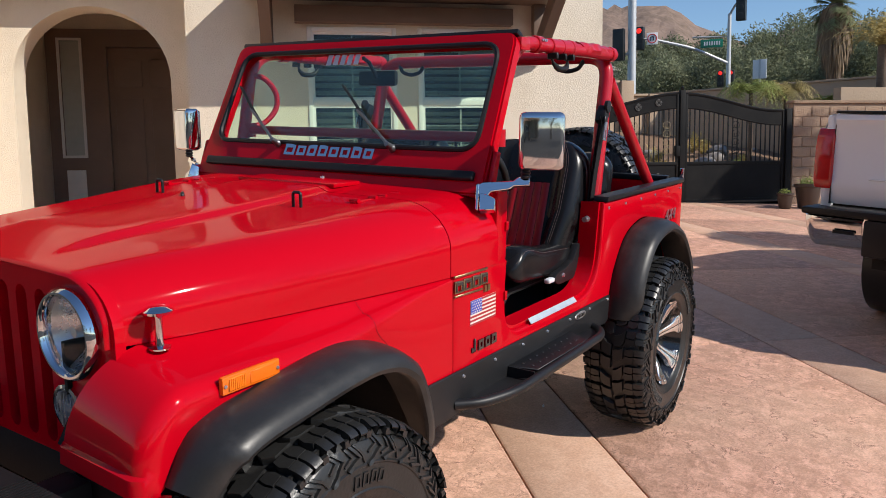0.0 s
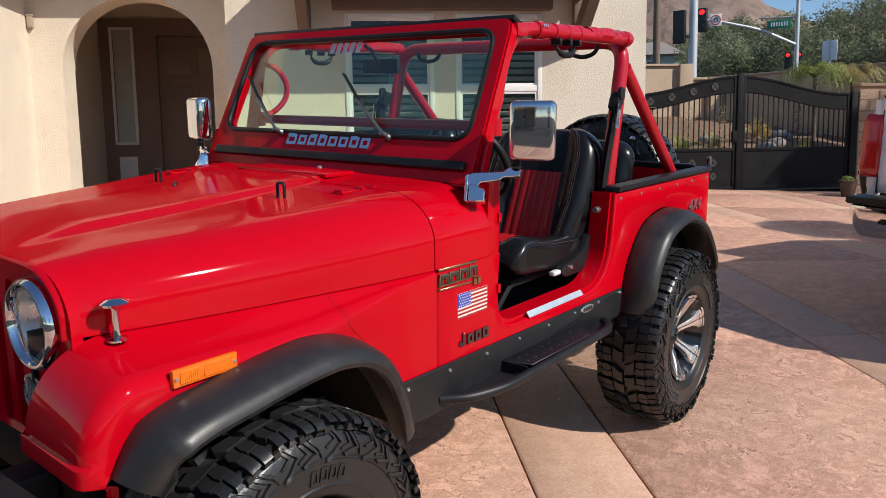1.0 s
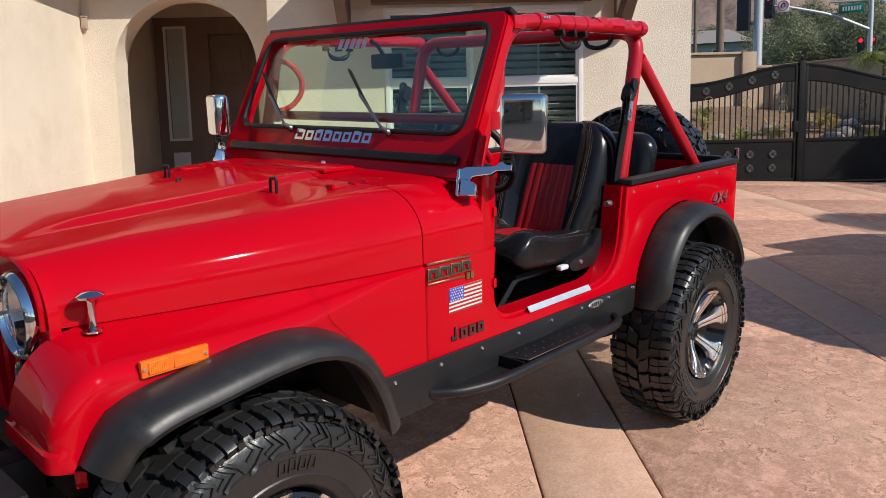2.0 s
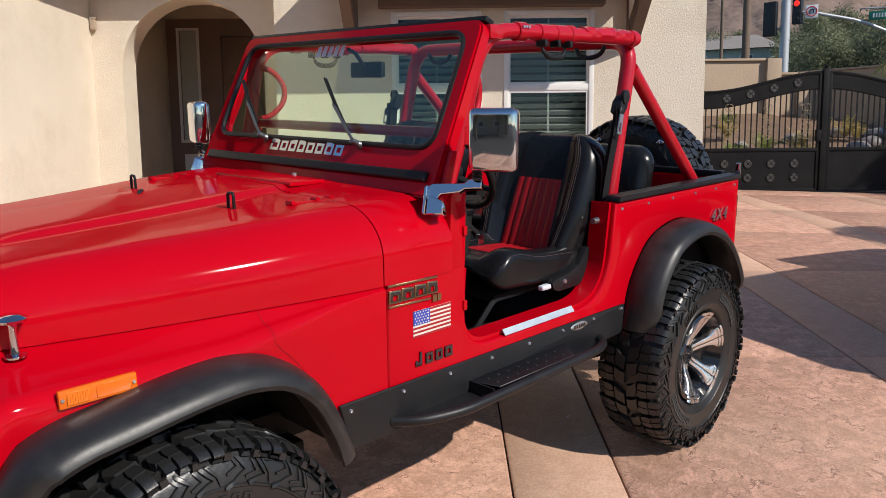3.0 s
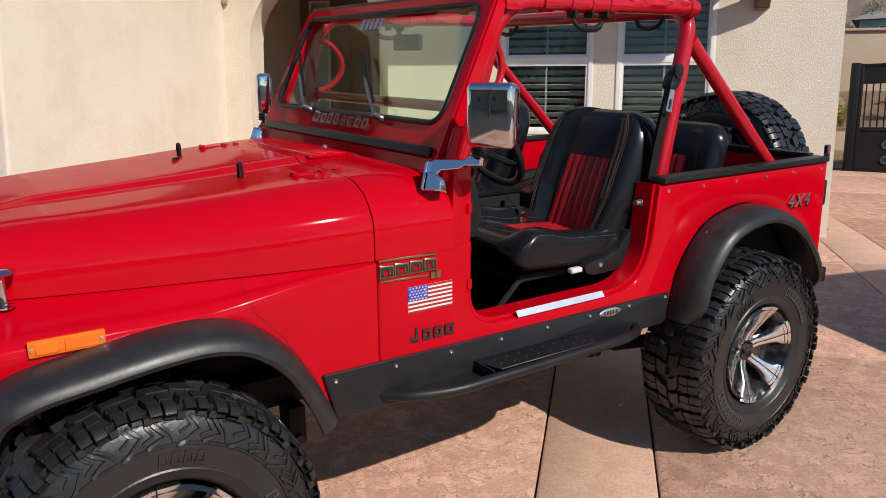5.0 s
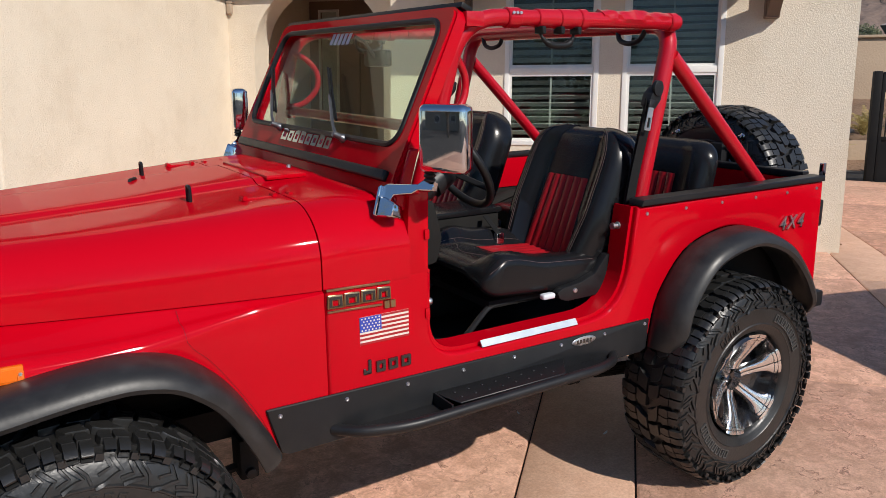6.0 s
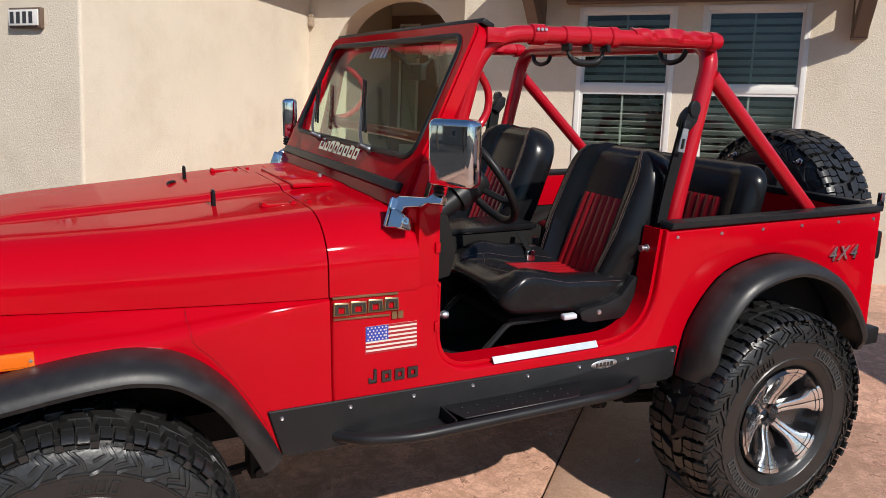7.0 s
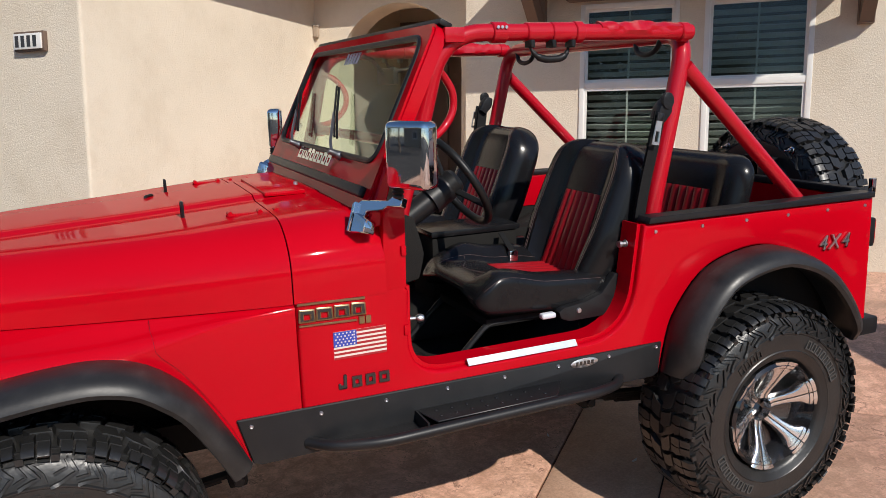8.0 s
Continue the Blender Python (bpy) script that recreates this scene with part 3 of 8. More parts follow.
wall("wall_entry", bm, "cream stucco wall with an arched entry opening")
corner = [(q[0], q[1]) for q in fillet([(-8.0, -3.25, 0), (0.0, -3.25, 0), (0.0, 0.0, 0), (-0.22, 0.0, 0), (-0.22, -3.03, 0), (-8.0, -3.03, 0)], [0, 0.03, 0, 0, 0, 0], 5, True)]
wall("wall_garage", prism(bmesh.new(), corner, "z", GZ, 5.4), "plain sunlit cream stucco garage wall round a corner")
tagged(wall("baseboard_facade", box_bm(1.95, 6.075, -0.492, -0.4705, GZ, 0.455, 0.006, 1), "tan stucco ledge along the foot of the wall"), category="wall base")
tagged(wall("baseboard_side", box_bm(6.0585, 6.08, -0.4695, 8.9, GZ, 0.455, 0.006, 1), "tan stucco ledge along the foot of the wall"), category="wall base")
wall("wall_return", box_bm(1.96, 2.16, -0.268, 0.6, GZ, 5.4), "cream stucco return beside the entry")
wall("wall_side", box_bm(5.86, 6.058, -0.268, 9.0, GZ, 5.4), "cream stucco side wall of the house")
wall("wall_porch_left", box_bm(-0.5, -0.16, 0.342, 2.58, GZ, 5.4), "shaded cream stucco porch wall")
wall("wall_porch_right", box_bm(1.98, 2.16, 0.602, 2.58, GZ, 5.4), "shaded cream stucco porch wall")
bm = bmesh.new()
prism(bm, [(-0.5, GZ), (2.16, GZ), (2.16, 5.4), (-0.5, 5.4)], "y", 2.582, 2.76, holes=[[(-0.14, 0.3), (1.62, 0.3), (1.62, 3.22), (-0.14, 3.22)]])
wall("wall_porch_back", bm, "shaded cream stucco wall round the front door")
tagged(wall("floor_porch", box_bm(-0.318, 1.978, 0.002, 2.9, 0.1, 0.32), "grey concrete porch floor in shade", BAND), category="floor")
ob = finish("ceiling_porch", box_bm(-0.5, 2.16, 0.342, 2.76, 3.4, 3.5), STUCCO)
ob.matrix_basis = HOUSE
tagged(ob, "shaded cream porch ceiling", "ceiling", kind="structure")
# inside, behind the windows; the room's dimness is put into its colour
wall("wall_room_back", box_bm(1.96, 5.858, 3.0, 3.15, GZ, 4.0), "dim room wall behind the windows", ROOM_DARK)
wall("wall_room_left", box_bm(2.18, 2.3, -0.266, 3.0, GZ, 4.0), "room side wall, coloured dark as if unlit", ROOM_DARK)
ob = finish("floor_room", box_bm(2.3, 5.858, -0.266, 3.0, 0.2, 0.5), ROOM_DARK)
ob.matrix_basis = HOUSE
tagged(ob, "room floor, coloured dark as if unlit", "floor", kind="structure")
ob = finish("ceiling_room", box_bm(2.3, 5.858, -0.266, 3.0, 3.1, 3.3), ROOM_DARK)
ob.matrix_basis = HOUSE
tagged(ob, "room ceiling, coloured dark as if unlit", "ceiling", kind="structure")
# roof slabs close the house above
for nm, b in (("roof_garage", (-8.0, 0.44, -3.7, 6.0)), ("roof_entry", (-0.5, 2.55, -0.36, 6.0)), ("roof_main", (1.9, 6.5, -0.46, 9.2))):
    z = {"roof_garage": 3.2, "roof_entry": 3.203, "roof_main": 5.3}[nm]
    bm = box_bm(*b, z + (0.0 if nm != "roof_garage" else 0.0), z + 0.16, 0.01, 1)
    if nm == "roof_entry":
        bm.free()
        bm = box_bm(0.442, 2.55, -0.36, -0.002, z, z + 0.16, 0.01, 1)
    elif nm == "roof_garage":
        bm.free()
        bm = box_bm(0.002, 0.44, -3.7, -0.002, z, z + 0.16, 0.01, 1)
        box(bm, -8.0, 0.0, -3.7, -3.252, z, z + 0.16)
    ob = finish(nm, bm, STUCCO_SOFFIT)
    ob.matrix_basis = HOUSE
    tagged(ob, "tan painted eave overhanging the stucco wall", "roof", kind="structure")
ob = finish("roof_top", box_bm(-8.2, 6.6, -0.45, 9.3, 5.47, 5.65), ROOF_TILE)
ob.matrix_basis = HOUSE
tagged(ob, "clay tiled roof", "roof", kind="structure")


def house_window(name, u0, u1):
    w = tagged(thing(name, "white vinyl single-hung window with open plantation shutters behind", "window", HOUSE), kind="structure")
    f = 0.045
    y0, y1 = -0.482, -0.40
    for nm, b in (("window_frame", (u0, u0 + f, WZ0, WZ1)), ("window_frame", (u1 - f, u1, WZ0, WZ1)), ("window_frame", (u0 + f, u1 - f, WZ1 - f, WZ1)),
                  ("window_sill", (u0 + f, u1 - f, WZ0, WZ0 + f))):
        part(nm, box_bm(b[0], b[1], y0, y1, b[2], b[3], 0.006), WHITE_VINYL, w)
    part("meeting_rail", box_bm(u0 + f, u1 - f, -0.476, -0.405, WMID - 0.03, WMID + 0.03, 0.006), WHITE_VINYL, w)
    for a, b, yy in ((WZ0 + f, WMID - 0.03, -0.468), (WMID + 0.03, WZ1 - f, -0.448)):
        s = part("sash", prism(bmesh.new(), [(u0 + f, a), (u1 - f, a), (u1 - f, b), (u0 + f, b)], "y", yy, yy + 0.03,
                               holes=[[(u0 + f + 0.022, a + 0.022), (u1 - f - 0.022, a + 0.022), (u1 - f - 0.022, b - 0.022), (u0 + f + 0.022, b - 0.022)]]), WHITE_VINYL, w)
        p = part("pane", box_bm(u0 + f + 0.02, u1 - f - 0.02, yy + 0.012, yy + 0.016, a + 0.02, b - 0.02), WINDOW_GLASS, w)
        p.visible_shadow = False
        um = (u0 + u1) / 2
        part("muntin", box_bm(um - 0.008, um + 0.008, yy + 0.018, yy + 0.026, a + 0.02, b - 0.02), WHITE_VINYL, w)
        # open shutter blades and the rod that tilts them
        n = 8
        for i in range(n):
            z = a + 0.04 + (b - a - 0.08) * (i + 0.5) / n
            part("louvre", box_bm(u0 + 0.05, u1 - 0.05, -0.03, 0.03, -0.0045, 0.0045, 0.003, 1, m=pose(0, -0.33, z) @ pose(0, 0, 0, -38)), LOUVRE, w)
    return w


for i, (a, b) in enumerate(WIN):
    house_window("window_%d" % (i + 1), a, b)

# front door, its sidelight and frame
door = tagged(thing("door_1", "dark brown panelled front door with a frosted sidelight", "door", HOUSE), kind="structure")
part("door_frame", prism(bmesh.new(), [(-0.14, 0.3), (1.62, 0.3), (1.62, 3.22), (-0.14, 3.22)], "y", 2.55, 2.68,
                         holes=[[(0.02, 1.62), (0.27, 1.62), (0.27, 3.08), (0.02, 3.08)], [(0.58, 0.34), (1.52, 0.34), (1.52, 3.0), (0.58, 3.0)]]), DOOR_BROWN, door)
part("sidelight_pane", box_bm(0.022, 0.268, 2.60, 2.61, 1.622, 3.078), FROSTED, door)
part("sidelight_trim", prism(bmesh.new(), [(-0.005, 1.595), (0.295, 1.595), (0.295, 3.105), (-0.005, 3.105)], "y", 2.53, 2.549,
                             holes=[[(0.028, 1.628), (0.262, 1.628), (0.262, 3.072), (0.028, 3.072)]]), WHITE_VINYL, door)
part("sidelight_panel", box_bm(0.03, 0.26, 2.535, 2.549, 0.80, 1.44, 0.006), WHITE_VINYL, door)
part("door_leaf", box_bm(0.585, 1.515, 2.60, 2.645, 0.345, 2.995, 0.004), DOOR_BROWN, door)
for du in (0.0, 0.44):
    for z0, z1 in ((0.5, 1.1), (1.25, 2.35), (2.5, 2.85)):
        part("door_panel", box_bm(0.66 + du, 1.0 + du, 2.582, 2.60, z0, z1, 0.012, 2), DOOR_BROWN, door)
part("door_handle", lathe(bmesh.new(), [(0, 0), (0.03, 0.002), (0.03, 0.012), (0.012, 0.016), (0.012, 0.045), (0.03, 0.055), (0.03, 0.075), (0, 0.085)], 16,
                          m=pose(1.46, 2.6, 1.32), axis="y"), BRASS, door)
part("deadbolt", lathe(bmesh.new(), [(0, 0), (0.028, 0.002), (0.026, 0.02), (0, 0.024)], 16, m=pose(1.46, 2.6, 1.55), axis="y"), BRASS, door)

# small fitting under the eave in the corner beside the arch
fitting = thing("wall_sensor", "small tan drip spout under the eave in the wall corner", "spout", HOUSE)
part("spout_body", rounded(prism(bmesh.new(), [(-0.002, 2.80), (-0.002, 2.70), (-0.034, 2.68), (-0.050, 2.70), (-0.050, 2.80)], "x", 0.012, 0.066), 0.007, 2), STUCCO_SOFFIT, fitting)
part("spout_lip", rounded(box_bm(0.006, 0.072, -0.056, -0.002, 2.80, 2.818), 0.006, 2), STUCCO_SOFFIT, fitting)

# canopy over the windows: beam, brackets and slab
canopy = thing("window_canopy", "dark brown timber canopy on brackets over the windows", "canopy", HOUSE)
part("canopy_roof", box_bm(2.5, 5.5, -1.23, -0.472, 3.0, 3.16, 0.01), BROWN_WOOD, canopy)
part("fascia", box_bm(2.46, 5.54, -1.27, -1.232, 2.95, 3.2, 0.008), BROWN_WOOD, canopy)
part("wall_beam", box_bm(2.96, 5.08, -0.60, -0.472, 2.785, 2.94, 0.008), BROWN_WOOD, canopy)
for u in (2.70, 5.36):
    br = part("bracket", box_bm(u - 0.06, u + 0.06, -0.57, -0.472, 2.46, 2.999, 0.008), BROWN_WOOD, canopy)
    part("brace", prism(bmesh.new(), [(-0.572, 2.47), (-0.572, 2.66), (-1.05, 2.998), (-1.225, 2.998), (-1.225, 2.93)], "x", u - 0.05, u + 0.05), BROWN_WOOD, br)

# plaque on the garage front, its figures as plain bars
plaque = thing("wall_plaque", "white wall plaque with dark figures in a brown box", "plaque", HOUSE)
part("plaque_box", box_bm(-0.632, -0.328, -3.288, -3.252, 2.208, 2.354, 0.006), BROWN_WOOD, plaque)
part("plaque_face", box_bm(-0.622, -0.342, -3.303, -3.2885, 2.224, 2.338, 0.006), WHITE_VINYL, plaque)
for i in range(4):
    part("figure_bar", box_bm(-0.602 + i * 0.060, -0.567 + i * 0.060, -3.306, -3.3035, 2.240, 2.322), NUMBER_BAR, plaque)

# ---- gate, walls and garden behind it ----
GV, GC, GB = 5.9, 10.3, 0.66
gate = thing("driveway_gate", "closed black wrought-iron double drive gate with an arched top", "gate", HOUSE)


def gate_top(u):
    s = min(1.0, abs(u - GC) / 2.2)
    return 2.42 + 0.33 * (0.5 + 0.5 * math.cos(math.pi * min(1, s * 1.05)))


for side in (-1, 1):
    lf = part("gate_leaf", box_bm(min(GC + side * 0.06, GC + side * 2.2), max(GC + side * 0.06, GC + side * 2.2), GV, GV + 0.04, GB, GB + 0.05, 0.005), GATE_IRON, gate)
    lo, hi = sorted((GC + side * 0.07, GC + side * 2.2))
    part("kick_panel", box_bm(lo, hi, GV + 0.012, GV + 0.024, GB + 0.05, GB + 0.72), GATE_IRON, lf)
    part("mid_rail", box_bm(lo, hi, GV - 0.005, GV + 0.045, GB + 0.72, GB + 0.78, 0.005), GATE_IRON, lf)
    bm = bmesh.new()
    us = [lo + (hi - lo) * i / 16 for i in range(17)]
    prism(bm, [(u, gate_top(u)) for u in us] + [(u, gate_top(u) - 0.27) for u in us[::-1]], "y", GV + 0.008, GV + 0.03)
    part("top_band", bm, GATE_IRON, lf)
    bm = bmesh.new()
    tube(bm, [(u, GV + 0.02, gate_top(u)) for u in us], 0.03, 6)
    tube(bm, [(u, GV + 0.02, gate_top(u) - 0.27) for u in us], 0.02, 6)
    part("top_rail", bm, GATE_IRON, lf)
    for u in (lo + 0.02, hi - 0.02):
        part("stile", box_bm(u - 0.025, u + 0.025, GV - 0.006, GV + 0.046, GB + 0.05, gate_top(u), 0.004), GATE_IRON, lf)
    n = 21
    for i in range(1, n):
        u = lo + (hi - lo) * i / n
        bm = box_bm(u - 0.009, u + 0.009, GV + 0.01, GV + 0.028, GB + 0.76, gate_top(u) - 0.25)
        part("picket", bm, GATE_IRON, lf)
    # gilt scroll panels on the one leaf, cast rosettes
    for f in ((0.24, 0.56, 0.88) if side < 0 else (0.5,)):
        u = lo + (hi - lo) * f
        for k in range(4):
            z = GB + 0.98 + k * 0.165
            for s2 in (-1, 1):
                bm = bmesh.new()
                pts = [(u + s2 * (0.008 + 0.085 * math.sin(a * math.pi / 8) * (1 - a / 20)), GV - 0.004, z + 0.08 * math.cos(a * math.pi / 8) * (1 - a / 20)) for a in range(15)]
                tube(bm, pts, 0.0062, 5)
                part("scroll", bm, DULL_BRASS if side < 0 else GATE_IRON, lf)
    for i in range(4):
        u = lo + (hi - lo) * (0.215 + 0.195 * i)
        for z in (gate_top(u) - 0.13, GB + 0.5, GB + 0.25) if side < 0 else ():
            bm = bmesh.new()
            for a in range(4):
                lathe(bm, [(0, -0.012), (0.026, -0.008), (0.030, 0.004), (0, 0.012)], 8, m=pose(u + 0.044 * math.cos(a * math.pi / 2), GV, z + 0.044 * math.sin(a * math.pi / 2)), axis="y")
            tube(bm, [(u + 0.062 * math.cos(a * math.pi / 8), GV - 0.004, z + 0.062 * math.sin(a * math.pi / 8)) for a in range(16)], 0.006, 5, closed=True)
            part("rosette", bm, CAST_IRON if side < 0 else GATE_IRON, lf)
part("centre_post", box_bm(GC - 0.055, GC + 0.055, GV - 0.03, GV + 0.06, GB + 0.01, 2.82, 0.008), GATE_IRON, gate)
part("finial", lathe(bmesh.new(), [(0, 2.9), (0.03, 2.88), (0.035, 2.85), (0.02, 2.82), (0, 2.82)], 10, m=pose(GC, GV + 0.015, 0)), GATE_IRON, gate)
part("lock_box", box_bm(GC - 0.14, GC - 0.06, GV - 0.05, GV + 0.05, 1.55, 1.75, 0.008), GATE_IRON, gate)
for u in (GC - 2.28, GC + 2.28):
    part("gate_post", box_bm(u - 0.06, u + 0.06, GV - 0.04, GV + 0.08, 0.35, 2.46, 0.008), GATE_IRON, gate)


def block_wall(name, u0, u1, v, z0, z1, label, depth=0.2):
    """A wall of split blocks: mortar core and single blocks in bond."""
    w = tagged(thing(name, label, "wall", HOUSE), kind="structure")
    part("mortar_core", box_bm(u0 + 0.01, u1 - 0.01, v + 0.014, v + depth, z0, z1 - 0.06), MORTAR, w)
    part("cap", box_bm(u0 - 0.02, u1 + 0.02, v - 0.03, v + depth + 0.03, z1 - 0.058, z1, 0.01), BLOCK, w)
    base = box_bm(0, 0.392, 0, 0.05, 0, 0.192, 0.012, 1)
    first = part("block", base, BLOCK, w)
    rows = int((z1 - 0.06 - z0) / 0.2)
    placed = False
    for r in range(rows):
        u = u0 - (0.2 if r % 2 else 0.0)
        while u < u1 - 0.05:
            a, b = max(u, u0), min(u + 0.4, u1)
            k = (b - a) / 0.4
            m = pose(a + 0.004, v + random.uniform(-0.006, 0.004), z0 + r * 0.2 + 0.004) @ Matrix.Diagonal((k, 1, 1, 1))
            if not placed:
                first.matrix_basis = m
                placed = True
            else:
                share("block", first.data, w, m)
            u += 0.4
    return w


block_wall("wall_block_gate", GC + 2.36, GC + 9.0, GV - 0.05, 0.3, 2.62, "tan split-block garden wall beside the gate, dappled with shade")
tagged(finish("wall_garden_right", box_bm(GC + 3.9, GC + 9.0, GV + 0.6, GV + 0.85, 0.3, 2.95, 0.02), TAN_WALL), "taller tan garden wall behind the block wall", "wall", kind="structure").matrix_basis = HOUSE
for nm, b in (("wall_far_left", (4.0, 12.5, 14.0, 14.25, 1.0, 3.84)), ("wall_far_middle", (12.9, 13.4, 14.0, 14.25, 1.0, 3.45))):
    tagged(finish(nm, box_bm(*b, 0.02), TAN_WALL), "long tan garden wall at the top of the bank", "wall", kind="structure").matrix_basis = HOUSE
    tagged(finish("trim_coping", box_bm(b[0] + 0.01, b[1] - 0.01, 13.93, 14.32, b[5] + 0.002, b[5] + 0.07, 0.015), TAN_WALL), "pale coping on the garden wall", "coping", kind="structure").matrix_basis = HOUSE
for u, z in ((12.5, 3.90), (13.4, 3.50)):
    tagged(finish("trim_pier", rounded(prism(bmesh.new(), [(u, 13.85), (u + 0.4, 13.85), (u + 0.4, 14.4), (u, 14.4)], "z", 1.0, z), 0.02), TAN_WALL), "tan wall pier", "pier", kind="structure").matrix_basis = HOUSE
ob = tagged(finish("wall_far_right", box_bm(-1.2, 7.9, -0.12, 0.12, 0.3, 3.50, 0.02), TAN_WALL), "tan garden wall running off behind the gate", "wall", kind="structure")
ob.matrix_basis = pose(21.75, 0.9, 0, 0, 0, 84.6)
ob = tagged(finish("trim_coping", box_bm(-1.15, 7.85, -0.17, 0.17, 3.502, 3.56, 0.015), TAN_WALL), "pale coping on the garden wall", "coping", kind="structure")
ob.matrix_basis = pose(21.75, 0.9, 0, 0, 0, 84.6)
tagged(finish("wall_low_retaining", box_bm(6.2, 9.6, 8.6, 8.85, 0.5, 1.35, 0.02), TAN_WALL), "low terracotta retaining wall in the garden", "wall", kind="structure").matrix_basis = HOUSE

# garden bank
bm = bmesh.new()
NU, NV = 40, 26
vs = []
for j in range(NV + 1):
    row = []
    for i in range(NU + 1):
        u, v = 6.1 + 17 * i / NU, GV + 0.14 + 8.0 * j / NV
        t = max(0, (v - 7.0) / 7.0)
        z = 0.62 + 1.75 * t ** 1.1 + 0.10 * noise.noise(Vector((u * 0.9, v * 0.9, 3))) * min(1, t * 4) + 0.05 * noise.noise(Vector((u * 3, v * 3, 7))) * min(1, t * 4)
        row.append(bm.verts.new((u, v, z)))
    vs.append(row)
for a, b in zip(vs, vs[1:]):
    for i in range(NU):
        bm.faces.new((a[i], a[i + 1], b[i + 1], b[i]))
ob = finish("ground_bank", bm, DIRT)
ob.matrix_basis = HOUSE
tagged(ob, "dry sloping garden bank of bare soil", "ground", kind="structure")


def garden_rock(u, v, s):
    bm = bmesh.new()
    bmesh.ops.create_icosphere(bm, subdivisions=2, radius=s)
    for q in bm.verts:
        q.co *= 1 + 0.35 * noise.noise(q.co * (1.6 / s) + Vector((u * 7, v * 5, 0)))
        q.co.z *= 0.6
    t = max(0, (v - 7.0) / 7.0)
    ob = finish("garden_rock", bm, ROCK)
    ob.matrix_basis = HOUSE @ pose(u, v, 0.62 + 1.75 * t ** 1.1 + s * 0.25)
    return tagged(ob, "grey rough garden boulder on the dry bank", "rock", "rocks on the bank")


for _ in range(26):
    garden_rock(random.uniform(7.0, 16.0), random.uniform(7.6, 12.0), random.uniform(0.1, 0.32))


def frond_plant(name, m, n, length, rise, mat, label, width=0.05, group="", droop=1.0, trunk=None, fan=False):
    """Arching fronds from one crown, each a rib with leaflets on both sides."""
    p = thing(name, label, "plant" if trunk is None else "palm tree", m, group)
    bm = bmesh.new()
    for k in range(n):
        az = random.uniform(0, 2 * math.pi)
        L = length * random.uniform(0.6, 1.1)
        el = rise * random.uniform(0.6, 1.15) if not fan else random.uniform(-0.7, 1.4)
        d = Vector((math.cos(az), math.sin(az), 0))
        q = Vector((0, 0, 0))
        steps = 9
        prev = None
        for s in range(steps + 1):
            t = s / steps
            c = d * L * (t * math.cos(el) * (1 - 0.15 * t)) + Vector((0, 0, L * (t * math.sin(el) - droop * 0.75 * t * t)))
            if prev is not None:
                along = (c - prev).normalized()
                side = along.cross(Vector((0, 0, 1))).normalized()
                lw = width * (5 if not fan else 8) * math.sin(math.pi * min(1, t + 0.08)) ** (1 if not fan else 0.4) * (1 if not fan else t) + width
                for sg in (-1, 1):
                    for h in range(2):
                        b0 = prev.lerp(c, h / 2 + random.uniform(0, 0.3))
                        tip = b0 + side * sg * lw * random.uniform(0.7, 1.1) + along * lw * 0.7 - Vector((0, 0, lw * random.uniform(0.05, 0.5)))
                        w2 = along * width * 0.5
                        bm.faces.new([bm.verts.new(b0 - w2), bm.verts.new(b0 + w2), bm.verts.new(tip)])
            prev = c
    part("crown", bm, mat, p)
    if trunk:
        h, r, skirt = trunk
        part("trunk", tube(bmesh.new(), [(0, 0, -h), (0.05, 0, -h * 0.5), (0, 0, 0.05)], [r * 1.2, r, r * 0.9], 10), BARK, p)
        if skirt:
            bm = bmesh.new()
            for k in range(700):
                az, t = random.uniform(0, 2 * math.pi), random.random()
                rr = r + 0.27 * math.sin(math.pi * min(1, t * 0.8 + 0.2))
                a = Vector((rr * 0.8 * math.cos(az), rr * 0.8 * math.sin(az), -t * skirt))
                b = a + Vector((0.18 * math.cos(az) * (1 - t), 0.18 * math.sin(az) * (1 - t), -random.uniform(0.35, 0.8)))
                sd = Vector((-math.sin(az), math.cos(az), 0)) * random.uniform(0.02, 0.05)
                bm.faces.new([bm.verts.new(a - sd), bm.verts.new(a + sd), bm.verts.new(b)])
            part("dead_frond_skirt", bm, LEAF_DEAD, p, "hanging dry brown fronds")
    return p


